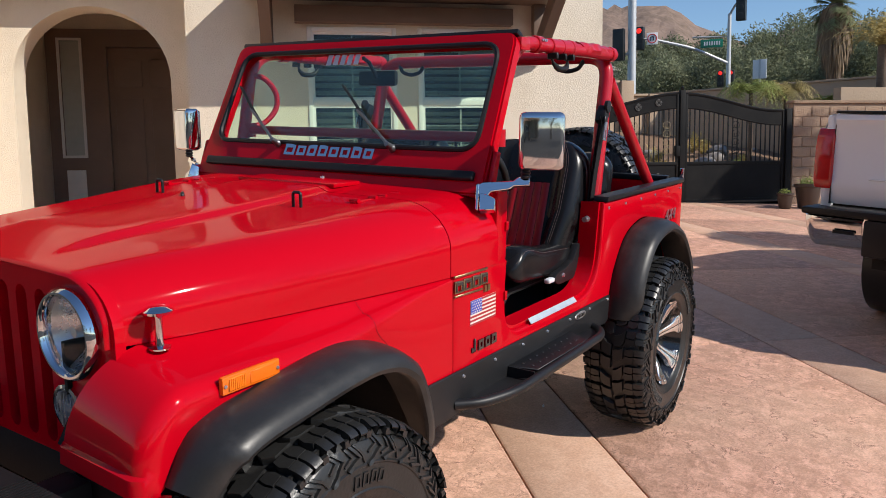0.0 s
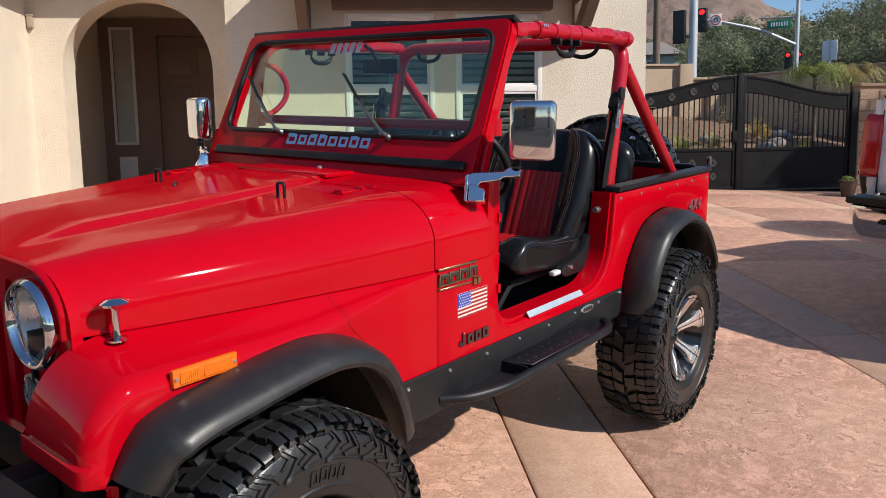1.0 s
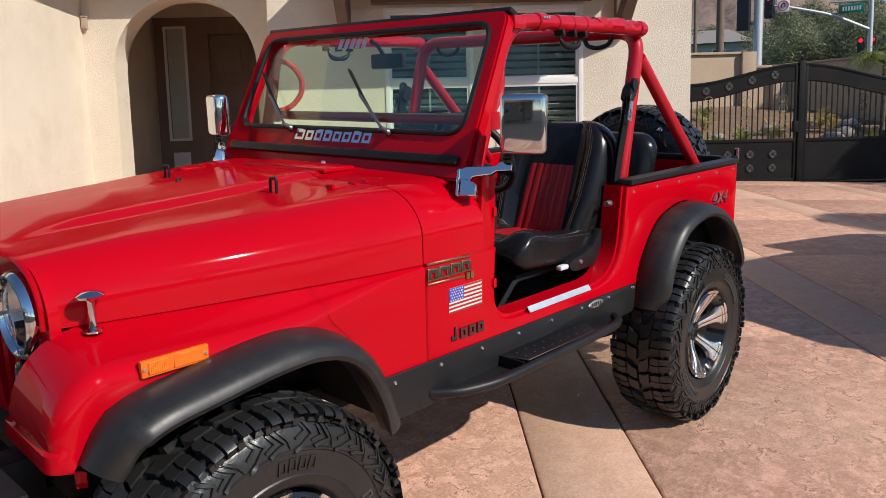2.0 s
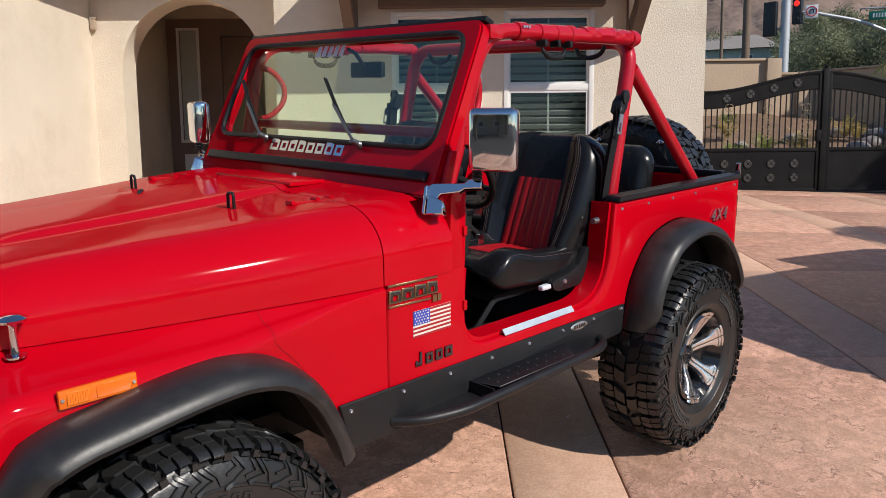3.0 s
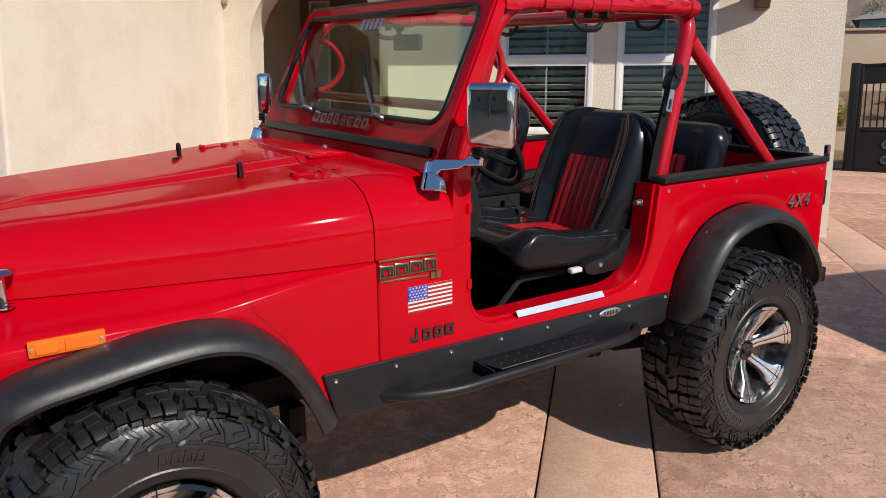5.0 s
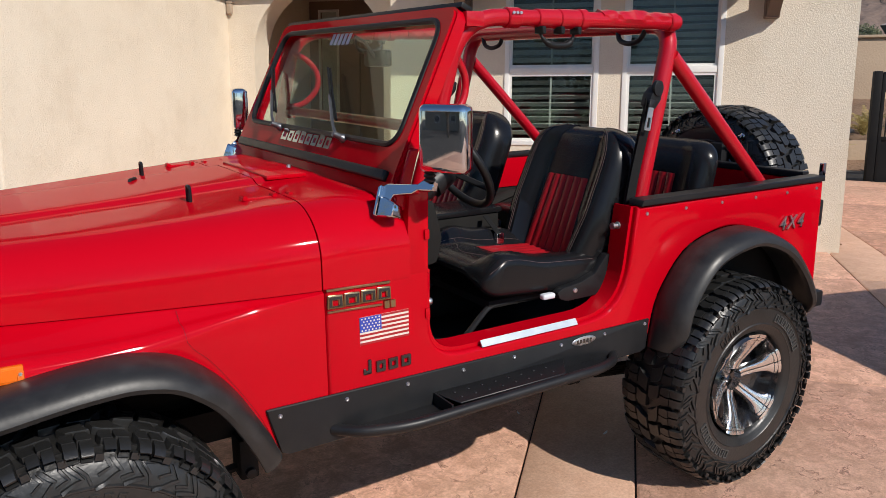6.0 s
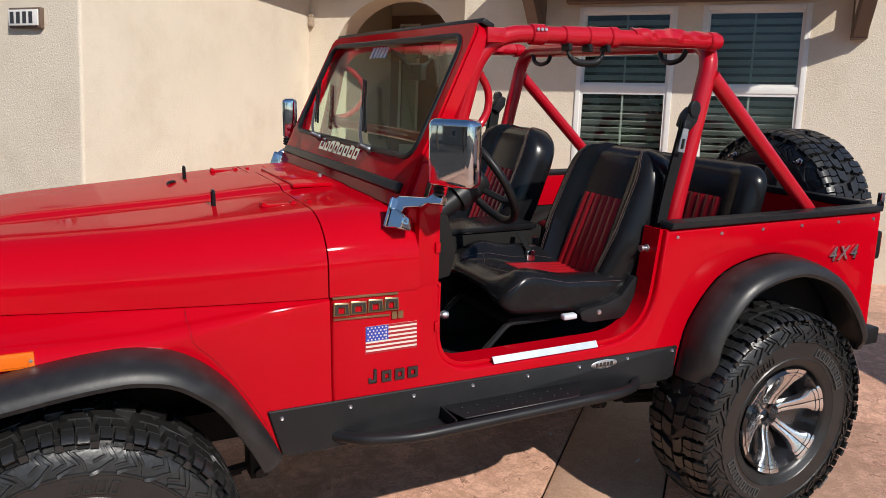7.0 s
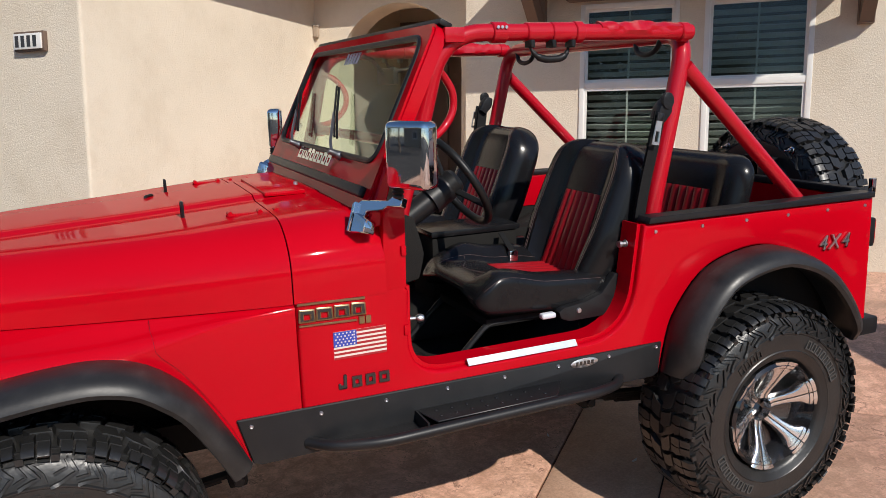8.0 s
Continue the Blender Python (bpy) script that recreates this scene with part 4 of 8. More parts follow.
def tree(name, m, height, spread, n, label, group="", mat=LEAF):
    """Trunk, limbs and a crown of leaf clumps with gaps."""
    p = thing(name, label, "tree", m, group)
    bm = bmesh.new()
    tube(bm, [(0, 0, -0.5), (0.1, 0, height * 0.2), (0, 0.1, height * 0.45)], [0.028 * height, 0.022 * height, 0.014 * height], 8)
    tips = []
    for k in range(7):
        az = k * 0.9 + random.uniform(-0.3, 0.3)
        a = Vector((0, 0.05, height * random.uniform(0.2, 0.42)))
        b = Vector((math.cos(az) * spread * random.uniform(0.35, 0.6), math.sin(az) * spread * random.uniform(0.35, 0.6), height * random.uniform(0.5, 0.8)))
        tube(bm, [a, a.lerp(b, 0.5) + Vector((0, 0, 0.04 * height)), b], [0.011 * height, 0.007 * height, 0.003 * height], 6)
        tips.append(b)
    part("trunk", bm, BARK, p)
    clumps = [(t, random.uniform(0.22, 0.36) * spread) for t in tips]
    for k in range(15):
        a = random.uniform(0, 2 * math.pi)
        rr = spread * math.sqrt(random.random()) * 0.85
        clumps.append((Vector((math.cos(a) * rr, math.sin(a) * rr, height * random.uniform(0.3, 0.93) - rr * 0.15)), random.uniform(0.16, 0.34) * spread))
    verts, faces = [], []
    for _ in range(n):
        c, r = random.choice(clumps)
        d = Vector((random.gauss(0, 1), random.gauss(0, 1), random.gauss(0, 0.8))).normalized()
        q = c + d * r * random.uniform(0.5, 1.12)
        s = random.uniform(0.035, 0.078) * spread / 3.2
        t1 = Vector((random.gauss(0, 1), random.gauss(0, 1), random.gauss(0, 1))).normalized()
        t2 = t1.cross(d).normalized()
        i = len(verts)
        verts += [q + t1 * s * 1.5, q + t2 * s * 0.6, q - t1 * s * 1.5, q - t2 * s * 0.6]
        faces.append((i, i + 1, i + 2, i + 3))
    me = bpy.data.meshes.new("crown")
    me.from_pydata(verts, [], faces)
    me.materials.append(mat)
    ob = new("crown", me)
    ob.parent = p
    return p

# ---- street, trees and hills beyond the wall ----
FAR_Z = 0.6
pole = thing("traffic_signal", "grey steel traffic signal mast with a curved arm and red lights", "traffic signal", pose(35.58, 6.99, 0))
part("mast", tube(bmesh.new(), [(0, 0, FAR_Z), (0, 0, 4), (0, 0, 8.1)], [0.13, 0.11, 0.08], 12), GALVANISED, pole)
part("mast_arm", tube(bmesh.new(), fillet([(0, 0, 5.9), (-1.2, 1.2, 6.55), (-2.4, 2.9, 7.0), (-2.6, 3.3, 7.0)], 0.6), [0.065] * 9 + [0.045] * 5, 8), GALVANISED, pole)
part("luminaire_arm", tube(bmesh.new(), fillet([(0, 0, 8.05), (-0.3, -0.3, 8.4), (-0.8, -0.7, 8.55)], 0.2), 0.05, 8), GALVANISED, pole)
part("sign_arm", tube(bmesh.new(), [(0, 0, 7.1), (-0.5, 1.5, 7.15)], 0.035, 6), GALVANISED, pole)


def signal_head(parent, m, lit=True, s=1.0):
    h = part("signal_head", box_bm(-0.14 * s, 0.14 * s, -0.18 * s, 0.18 * s, -0.5 * s, 0.5 * s, 0.03), SIGNAL_BLACK, parent)
    h.matrix_basis = m
    for i, z in enumerate((0.32, 0.0, -0.32)):
        part("lens", lathe(bmesh.new(), [(0, 0.02), (0.11 * s, 0.01), (0.12 * s, 0), (0, 0)], 14, m=pose(-0.145 * s, 0, z * s, 0, 180), axis="x"), SIGNAL_RED if lit and i == 0 else SIGNAL_BLACK, h)
    return h


signal_head(pole, pose(-2.55, 3.24, 7.02))
signal_head(pole, pose(-0.85, -0.7, 8.15), False, 1.1)
signal_head(pole, pose(0.5, 0.46, 5.3), True, 0.75)
signal_head(pole, pose(0.6, 0.02, 5.3), True, 0.75)
sg = part("turn_sign", box_bm(-0.02, 0.02, -0.24, 0.24, -0.26, 0.26, 0.015), SIGN_WHITE, pole)
sg.matrix_basis = pose(-2.5, 2.70, 6.97, 0, 0, 24)
ring = part("ban_ring", tube(bmesh.new(), [(-0.025, 0.19 * math.cos(a * math.pi / 12), 0.19 * math.sin(a * math.pi / 12)) for a in range(24)], 0.02, 6, closed=True), SIGN_RED, sg)
part("arrow", tube(bmesh.new(), fillet([(-0.03, 0.065, -0.10), (-0.03, 0.065, 0.08), (-0.03, -0.065, 0.08), (-0.03, -0.065, -0.08)], 0.05), 0.022, 6), SIGNAL_BLACK, sg)
st = part("street_sign", box_bm(-0.015, 0.015, -0.48, 0.48, -0.18, 0.18, 0.01), SIGN_GREEN, pole)
st.matrix_basis = pose(-0.33, 0.68, 6.82, 0, 0, 14)
for i in range(7):
    part("letter_bar", box_bm(-0.02, -0.016, -0.36 + i * 0.105, -0.30 + i * 0.105, -0.08, 0.09), SIGN_WHITE, st)
ws = thing("white_sign", "blank back of a white street sign on a post", "road sign", pose(33.93, 5.29, 0))
part("post", tube(bmesh.new(), [(0, 0, FAR_Z), (0, 0, 5.7)], 0.05, 8), GALVANISED, ws)
part("plate", box_bm(-0.05, -0.01, -0.28, 0.28, 4.95, 5.75, 0.01), SIGN_WHITE, ws)
part("brace", box_bm(-0.06, -0.051, -0.04, 0.04, 4.9, 5.75), GALVANISED, ws)
lp = thing("lamp_pole", "thick grey steel pole with a black signal back", "pole", pose(27.2, 8.44, 0))
part("mast", tube(bmesh.new(), [(0, 0, FAR_Z), (0, 0, 12)], [0.17, 0.14], 14), GALVANISED, lp)
part("signal_back", box_bm(-0.08, 0.12, -0.22, 0.22, -0.55, 0.62, 0.03, m=pose(-0.2, 0.45, 5.85)), SIGNAL_BLACK, lp)
part("bracket", box_bm(-0.03, 0.03, 0.0, 0.4, 5.5, 5.6, 0.01), GALVANISED, lp)
up1 = thing("utility_pole", "thick brown wooden utility pole", "pole", pose(29.5, 10.82, 0))
part("mast", tube(bmesh.new(), [(0, 0, FAR_Z), (0, 0, 14)], [0.16, 0.13], 12), POLE_BROWN, up1)
up2 = thing("utility_pole", "slender brown wooden utility pole", "pole", pose(39.97, 16.76, 0))
part("mast", tube(bmesh.new(), [(0, 0, FAR_Z), (0, 0, 14)], [0.10, 0.08], 12), POLE_BROWN, up2)

fh = thing("far_house", "small pale green house with a grey hipped roof", "house", pose(69.5, 29.5, 0, 0, 0, -65))
part("wall", box_bm(-5.0, 3.6, 0, 6, FAR_Z, 10.5), FAR_WALL, fh)
bm = bmesh.new()
b = [bm.verts.new(p) for p in ((-5.6, -0.6, 10.4), (4.2, -0.6, 10.4), (4.2, 6.6, 10.4), (-5.6, 6.6, 10.4))]
r = [bm.verts.new(p) for p in ((-3.0, 3, 12.0), (2.0, 3, 12.0))]
for f in ((b[0], b[1], r[1], r[0]), (b[2], b[3], r[0], r[1]), (b[1], b[2], r[1]), (b[3], b[0], r[0]), (b[0], b[3], b[2], b[1])):
    bm.faces.new(f)
part("roof", bm, FAR_ROOF, fh)
for u in (-3.5, 0.5):
    w = part("window", box_bm(u, u + 1.2, -0.04, -0.002, 8.7, 9.9), WHITE_VINYL, fh)
    part("pane", box_bm(u + 0.1, u + 1.1, -0.06, -0.041, 8.8, 9.8), ROOM_DARK, w)

random.seed(7)
for x, y, h, s in ((84, 42.5, 14.5, 4.6), (86, 36.5, 15.0, 5.0), (65, 20.4, 12.6, 4.6), (58, 17.0, 11.2, 4.2), (66, 15.6, 12.4, 4.6), (62, 12.6, 12.4, 4.6), (67, 10.4, 13.2, 4.8), (60, 7.6, 11.8, 4.6),
                   (66, 5.2, 12.2, 4.6), (58, 2.2, 10.6, 4.2), (64, -0.6, 10.8, 4.4), (52, 15.8, 8.6, 3.8), (48, 13.2, 8.4, 3.8), (47, 9.6, 8.2, 3.6), (46, 5.4, 9.2, 4.0), (45, 1.2, 8.0, 3.6),
                   (72, 31.5, 12.0, 4.6), (84, 30.0, 14.6, 4.8), (62, 28.6, 5.2, 2.0), (64, 26.4, 5.6, 1.8), (42, -2.4, 7.4, 3.4)):
    tree("street_tree", pose(x, y, FAR_Z, 0, 0, random.uniform(0, 360)), h, s, 16000, "dense dark olive roadside tree with an uneven crown", "roadside trees")

frond_plant("fan_palm", pose(22.5, 0.98, 5.6), 70, 0.95, 0.9, LEAF_FAN, "tall fan palm with a thick skirt of hanging dry fronds", 0.045, "", 0.35, trunk=(5.0, 0.2, 1.5), fan=True)
frond_plant("garden_palm", pose(17.2, 1.95, 2.95), 90, 1.75, 0.95, LEAF_GREEN, "arching green and yellow palm fronds over the gate", 0.022, "garden palms", 1.45, trunk=(2.1, 0.05, 0))
frond_plant("garden_palm", pose(17.9, 1.35, 2.95), 80, 1.6, 0.95, LEAF_DRY, "arching dry yellow palm fronds over the gate", 0.022, "garden palms", 1.45, trunk=(2.1, 0.05, 0))
frond_plant("garden_palm", pose(18.6, -0.5, 3.9), 54, 2.2, 1.15, LEAF_DRY, "tall palm with yellowing fronds behind the wall", 0.035, "garden palms", 1.0, trunk=(3.6, 0.12, 0))
frond_plant("garden_palm", pose(20.8, -1.6, 4.7), 50, 2.5, 1.15, LEAF_GREEN, "tall green palm behind the wall", 0.04, "garden palms", 1.0, trunk=(4.4, 0.13, 0))
frond_plant("bush", pose(20.5, 0.66, 2.6), 60, 1.2, 1.1, LEAF_GREEN, "bushy green shrub behind the block wall", 0.05, "", 0.7)
for k in range(26):
    u, v = random.uniform(6.8, 15.5), random.uniform(6.9, 12.5)
    m = HOUSE @ pose(u, v, 0.7 + max(0, (v - 7) / 7) * 1.75)
    frond_plant("garden_plant", m, 22, random.uniform(0.5, 1.1), 1.2, LEAF_GREEN if k % 4 == 0 else LEAF_DRY, "sparse dry plant on the garden bank", 0.02, "plants on the bank", 0.6)

# palms beside the drive, out of the picture, whose shade lies on drive and wall
frond_plant("garden_palm", pose(9.7, -5.65, 4.3), 80, 1.7, 0.9, LEAF_GREEN, "green palm beside the drive", 0.06, "garden palms", 1.0, trunk=(4.2, 0.13, 0))
frond_plant("garden_palm", pose(15.9, -6.3, 6.6), 44, 2.0, 0.9, LEAF_GREEN, "tall green palm beside the drive", 0.05, "garden palms", 1.0, trunk=(6.4, 0.15, 0))
# across the street behind the camera: unseen house added for reflections, trees the mirror shows
nb = thing("neighbour_house", "plain beige house across the street, unseen, added for reflections", "house", pose(-24, -6, 0, 0, 0, 8))
part("wall", box_bm(-8, 0, -9, 9, -0.8, 3.6), NEIGHBOUR, nb)
part("roof", prism(bmesh.new(), [(-8.6, 3.602), (0.7, 3.602), (-3.8, 5.6)], "y", -9.6, 9.6), ROOF_TILE, nb)
for y in (-5, 0, 5):
    w = part("window", box_bm(0.002, 0.05, y - 0.8, y + 0.8, 0.9, 2.3), WHITE_VINYL, nb)
    part("pane", box_bm(0.051, 0.06, y - 0.7, y + 0.7, 1.0, 2.2), ROOM_DARK, w)
for x, y, h, s in ((-14, -3, 8.0, 3.6), (-15, 2.5, 8.5, 3.8), (-13.5, 7.5, 8.0, 3.6), (-19, 6.5, 7.5, 3.2), (-20, 11, 8.5, 3.6), (-17, -16, 8.5, 3.8), (-18.5, -9.5, 8.5, 3.8), (-21, -13, 9.0, 3.8), (-9, -21, 8.0, 3.6), (0, -24, 8.5, 3.8), (9, -25, 8.0, 3.6), (17, -22, 8.0, 3.4)):
    tree("street_tree", pose(x, y, -0.6, 0, 0, x * 17), h, s, 3000, "dense dark olive roadside tree with an uneven crown", "roadside trees")

# hills


def table(rows_, v):
    """Straight lines between (place, value) rows."""
    for (a0, b0), (a1, b1) in zip(rows_, rows_[1:]):
        if v <= a1:
            return b0 + (b1 - b0) * max(0, (v - a0) / (a1 - a0))
    return rows_[-1][1]


bm = bmesh.new()
cols, rws = 150, 14
grid = []
for j in range(rws + 1):
    row = []
    for i in range(cols + 1):
        az = radians(-25 + 75 * i / cols)
        deg = -25 + 75 * i / cols
        crest = 1.03 * table([(-25, 150), (4.5, 229), (7.6, 251), (9.9, 236), (12.4, 207), (15.3, 246), (17.9, 290), (23, 300), (30, 270), (50, 200)], deg)
        t = j / rws
        dist = 900 + 650 * t
        z = crest * t ** 0.85
        z += (9 * noise.noise(Vector((deg * 0.8, t * 3, 1))) + 10 * noise.noise(Vector((deg * 2.4, t * 9, 5))) + 4 * noise.noise(Vector((deg * 7, t * 22, 9)))) * min(1, t * 1.6)
        row.append(bm.verts.new((dist * math.cos(az), dist * math.sin(az), z - 2)))
    grid.append(row)
for a, b in zip(grid, grid[1:]):
    for i in range(cols):
        bm.faces.new((a[i], a[i + 1], b[i + 1], b[i]))
tagged(finish("backdrop_hills", bm, HILL, angle=80), "dry brown rocky hills under a clear sky", "hills", kind="structure")

# potted shrubs by the gate
for x, y, s in ((14.52, 0.30, 1.0), (14.1, 0.62, 0.62)):
    z = land(x, y)
    pt = thing("plant_pot", "dark glazed pot with a low green shrub", "plant pot", pose(x, y, z) @ Matrix.Diagonal((s, s, s, 1)), "pots by the gate")
    part("pot", lathe(bmesh.new(), [(0, 0), (0.15, 0), (0.17, 0.03), (0.225, 0.40), (0.25, 0.42), (0.25, 0.47), (0.215, 0.47), (0.2, 0.41), (0, 0.41)], 24), POT, pt)
    bm = bmesh.new()
    for _ in range(260):
        d = Vector((random.gauss(0, 1), random.gauss(0, 1), abs(random.gauss(0, 0.8)))).normalized()
        q = Vector((0, 0, 0.44)) + d * random.uniform(0.05, 0.2)
        t1 = Vector((random.gauss(0, 1), random.gauss(0, 1), random.gauss(0, 1))).normalized() * 0.03
        t2 = t1.cross(d).normalized() * 0.012
        bm.faces.new([bm.verts.new(q + t1), bm.verts.new(q + t2), bm.verts.new(q - t1), bm.verts.new(q - t2)])
    part("shrub", bm, LEAF_GREEN, pt)

# ---- white pickup, seen from behind ----
TRUCK = DRIVE @ pose(4.70, -1.18, -0.006, 0, 0, -17.5)
truck = thing("pickup_truck", "parked white pickup truck with a chrome rear bumper", "pickup truck", TRUCK)
# x forward from the tail, y to its left, z up; the left rear corner stands at the origin
bm = bmesh.new()
rows = []
for x, inset in ((0.0, 0.05), (0.05, 0.015), (0.2, 0.0), (1.2, -0.01), (2.0, -0.01)):
    rows.append([(x, -0.03 - inset, 0.86), (x, 0.0 - inset, 0.95), (x, 0.02 - inset, 1.2), (x, 0.0 - inset, 1.42), (x, -0.03 - inset, 1.5), (x, -0.10 - inset, 1.515), (x, -0.16 - inset, 1.5)])
loft(bm, rows)
thicken(bm, 0.02)
part("bed_side", bm, TRUCK_WHITE, truck)
bm = bmesh.new()
rows = [[(x, -1.9 + 0.0, z) for x, z in ((0.0, 0.86), (0.0, 0.95), (0.0, 1.2), (0.0, 1.42), (0.03, 1.5), (2.0, 1.5))]]
part("far_bed_side", box_bm(0.0, 2.0, -1.98, -1.90, 0.86, 1.5, 0.03), TRUCK_WHITE, truck)
prof = [(0.012, 0.9), (0.0, 0.93), (-0.004, 1.0), (-0.012, 1.03), (-0.004, 1.06), (-0.008, 1.3), (-0.012, 1.43), (-0.03, 1.47), (-0.02, 1.505), (0.03, 1.515), (0.06, 1.5)]
bm = bmesh.new()
loft(bm, [[(x, y, z) for x, z in prof] for y in (-0.115, -0.6, -1.2, -1.79)])
thicken(bm, 0.03)
part("tailgate", bm, TRUCK_WHITE, truck)
part("pressed_panel", rounded(box_bm(-0.018, 0.0, -1.55, -0.36, 1.075, 1.085, 0.003, 1), 0.002, 1), TRUCK_WHITE, truck)
part("tailgate_handle", rounded(box_bm(-0.034, 0.0, -1.08, -0.82, 1.30, 1.38), 0.012, 2), SEAL, truck, "black tailgate handle")
part("tailgate_gap", box_bm(-0.014, 0.02, -0.117, -0.112, 0.90, 1.50), SEAL, truck)
part("tailgate_cap", box_bm(-0.035, 0.07, -1.79, -0.115, 1.512, 1.53, 0.006), SEAL, truck)
part("tail_panel", box_bm(0.0, 0.12, -0.112, -0.045, 0.87, 1.5, 0.02), TRUCK_WHITE, truck)
for y0, y1 in ((-0.118, -0.008), (-1.90, -1.80)):
    bm = rounded(prism(bmesh.new(), [(-0.012, 1.0), (-0.034, 1.06), (-0.040, 1.22), (-0.026, 1.36), (0.0, 1.41), (0.2, 1.40), (0.2, 1.01)], "y", y0, y1 + 0.012), 0.016, 3)
    part("tail_light", bm, TAIL_RED, truck)
# pressed bumper: bowed in section, bent round the corner
bm = bmesh.new()
rows = []
for x, y, nx, ny in ((-0.13, -0.402, -1, 0), (-0.13, -0.09, -1, 0), (-0.123, -0.055, -0.92, 0.38), (-0.10, -0.025, -0.70, 0.70), (-0.07, -0.008, -0.38, 0.92), (-0.03, 0.0, -0.05, 1), (0.14, 0.0, 0, 1)):
    rows.append([(x + nx * o, y + ny * o, z) for o, z in ((-0.060, 0.615), (-0.040, 0.632), (-0.021, 0.662), (-0.006, 0.70), (0.006, 0.735), (0.015, 0.77), (0.020, 0.80), (0.018, 0.822), (-0.006, 0.83))])
loft(bm, rows)
thicken(bm, 0.012)
bump = part("rear_bumper", bm, CHROME, truck, "chrome bumper end with a step notch")
part("step_pad", box_bm(-0.155, 0.1, -1.86, 0.005, 0.832, 0.880, 0.014), SEAL, bump)
part("step_notch", box_bm(-0.1545, -0.146, -0.36, -0.22, 0.72, 0.745, 0.004), SEAL, bump)
part("bumper_centre", box_bm(-0.14, 0.05, -1.5, -0.402, 0.58, 0.83, 0.03), BLACK_PLASTIC, truck)
part("bumper_end", box_bm(-0.15, 0.1, -1.92, -1.502, 0.63, 0.83, 0.02), CHROME, truck)
part("bed_floor", box_bm(0.06, 2.0, -1.9, -0.05, 0.84, 0.9), UNDERBODY, truck)
part("frame_rail", box_bm(-0.05, 4.6, -1.5, -0.45, 0.5, 0.7), UNDERBODY, truck)
part("cab", rounded(prism(bmesh.new(), [(2.02, 0.6), (4.9, 0.6), (5.6, 0.7), (5.65, 1.25), (4.3, 1.36), (3.6, 1.80), (2.2, 1.84), (2.05, 1.5)], "y", -1.92, 0.0), 0.05, 2), TRUCK_WHITE, truck)
part("cab_glass", box_bm(2.3, 3.5, -1.93, 0.01, 1.42, 1.74, 0.02), SIGNAL_BLACK, truck)
for x in (0.88, 4.55):
    for y in (-0.29, -1.66):
        ty = part("tyre", lathe(bmesh.new(), [(0.2, -0.12), (0.34, -0.14), (0.395, -0.12), (0.405, 0.0), (0.395, 0.12), (0.34, 0.14), (0.2, 0.12)], 36, m=pose(x, y, 0.405), axis="y"), RUBBER, truck)
        part("rim", lathe(bmesh.new(), [(0, 0.06), (0.06, 0.07), (0.1, 0.03), (0.2, 0.05), (0.22, 0.1), (0.21, -0.1), (0, -0.1)], 24, m=pose(x, y, 0.405), axis="y"), ALLOY, ty)

# fallen leaves on the drive
random.seed(21)
for x, y in ((5.6, 1.9), (5.2, 2.6), (6.6, 1.2)):
    bm = bmesh.new()
    s = random.uniform(0.025, 0.05)
    rows = [[(s * 1.6 * (i / 4 - 0.5), s * 0.5 * w * q, 0.004 + 0.012 * abs(q) + 0.01 * (i / 4 - 0.5) ** 2) for q in (-1, -0.5, 0, 0.5, 1)] for i, w in enumerate((0.1, 0.8, 1.0, 0.7, 0.08))]
    loft(bm, rows)
    thicken(bm, 0.0012)
    lf = finish("fallen_leaf", bm, LEAF_DEAD)
    lf.matrix_basis = DRIVE @ pose(x, y, 0.001, 0, 0, random.uniform(0, 360))
    tagged(lf, "small dry curled leaf lying on the drive", "leaf", "fallen leaves")

for x, y, r, k in ((2.245, -0.333, 25, 1.0), (2.038, 0.045, 70, 0.8)):
    bm = prism(bmesh.new(), [(-0.022, -0.003), (0.004, -0.006), (0.024, 0.0), (0.006, 0.006), (-0.02, 0.004)], "z", 0.0, 0.0015)
    for v in bm.verts:
        v.co.z += 6.0 * v.co.x ** 2
    sc = finish("paper_scrap", bm, SIGN_WHITE)
    sc.matrix_basis = DRIVE @ pose(x, y, 0.0015, 0, 0, r) @ Matrix.Diagonal((k, k, k, 1))
    tagged(sc, "tiny curled white paper scrap on the drive", "paper scrap", "paper scraps")

# ---- the red off-road vehicle: x to its tail, y to its right side, z up from the drive ----
jeep = thing("off_road_vehicle", "open red off-road vehicle with black flares and big mud tyres", "off-road car", DRIVE)
HW = 0.75


def lerp_table(x, table):
    for (x0, v0), (x1, v1) in zip(table, table[1:]):
        if x <= x1:
            t = max(0.0, min(1.0, (x - x0) / (x1 - x0)))
            return v0 + (v1 - v0) * t
    return table[-1][1]


def smooth_line(pts, n=4):
    """A soft curve through points (Catmull-Rom)."""
    p = [Vector(q) for q in pts]
    p = [p[0] * 2 - p[1]] + p + [p[-1] * 2 - p[-2]]
    out = []
    for i in range(1, len(p) - 2):
        for k in range(n):
            t = k / n
            a, b, c, d = p[i - 1], p[i], p[i + 1], p[i + 2]
            out.append(0.5 * ((2 * b) + (c - a) * t + (2 * a - 5 * b + 4 * c - d) * t * t + (3 * b - a - 3 * c + d) * t ** 3))
    out.append(p[-2])
    return out


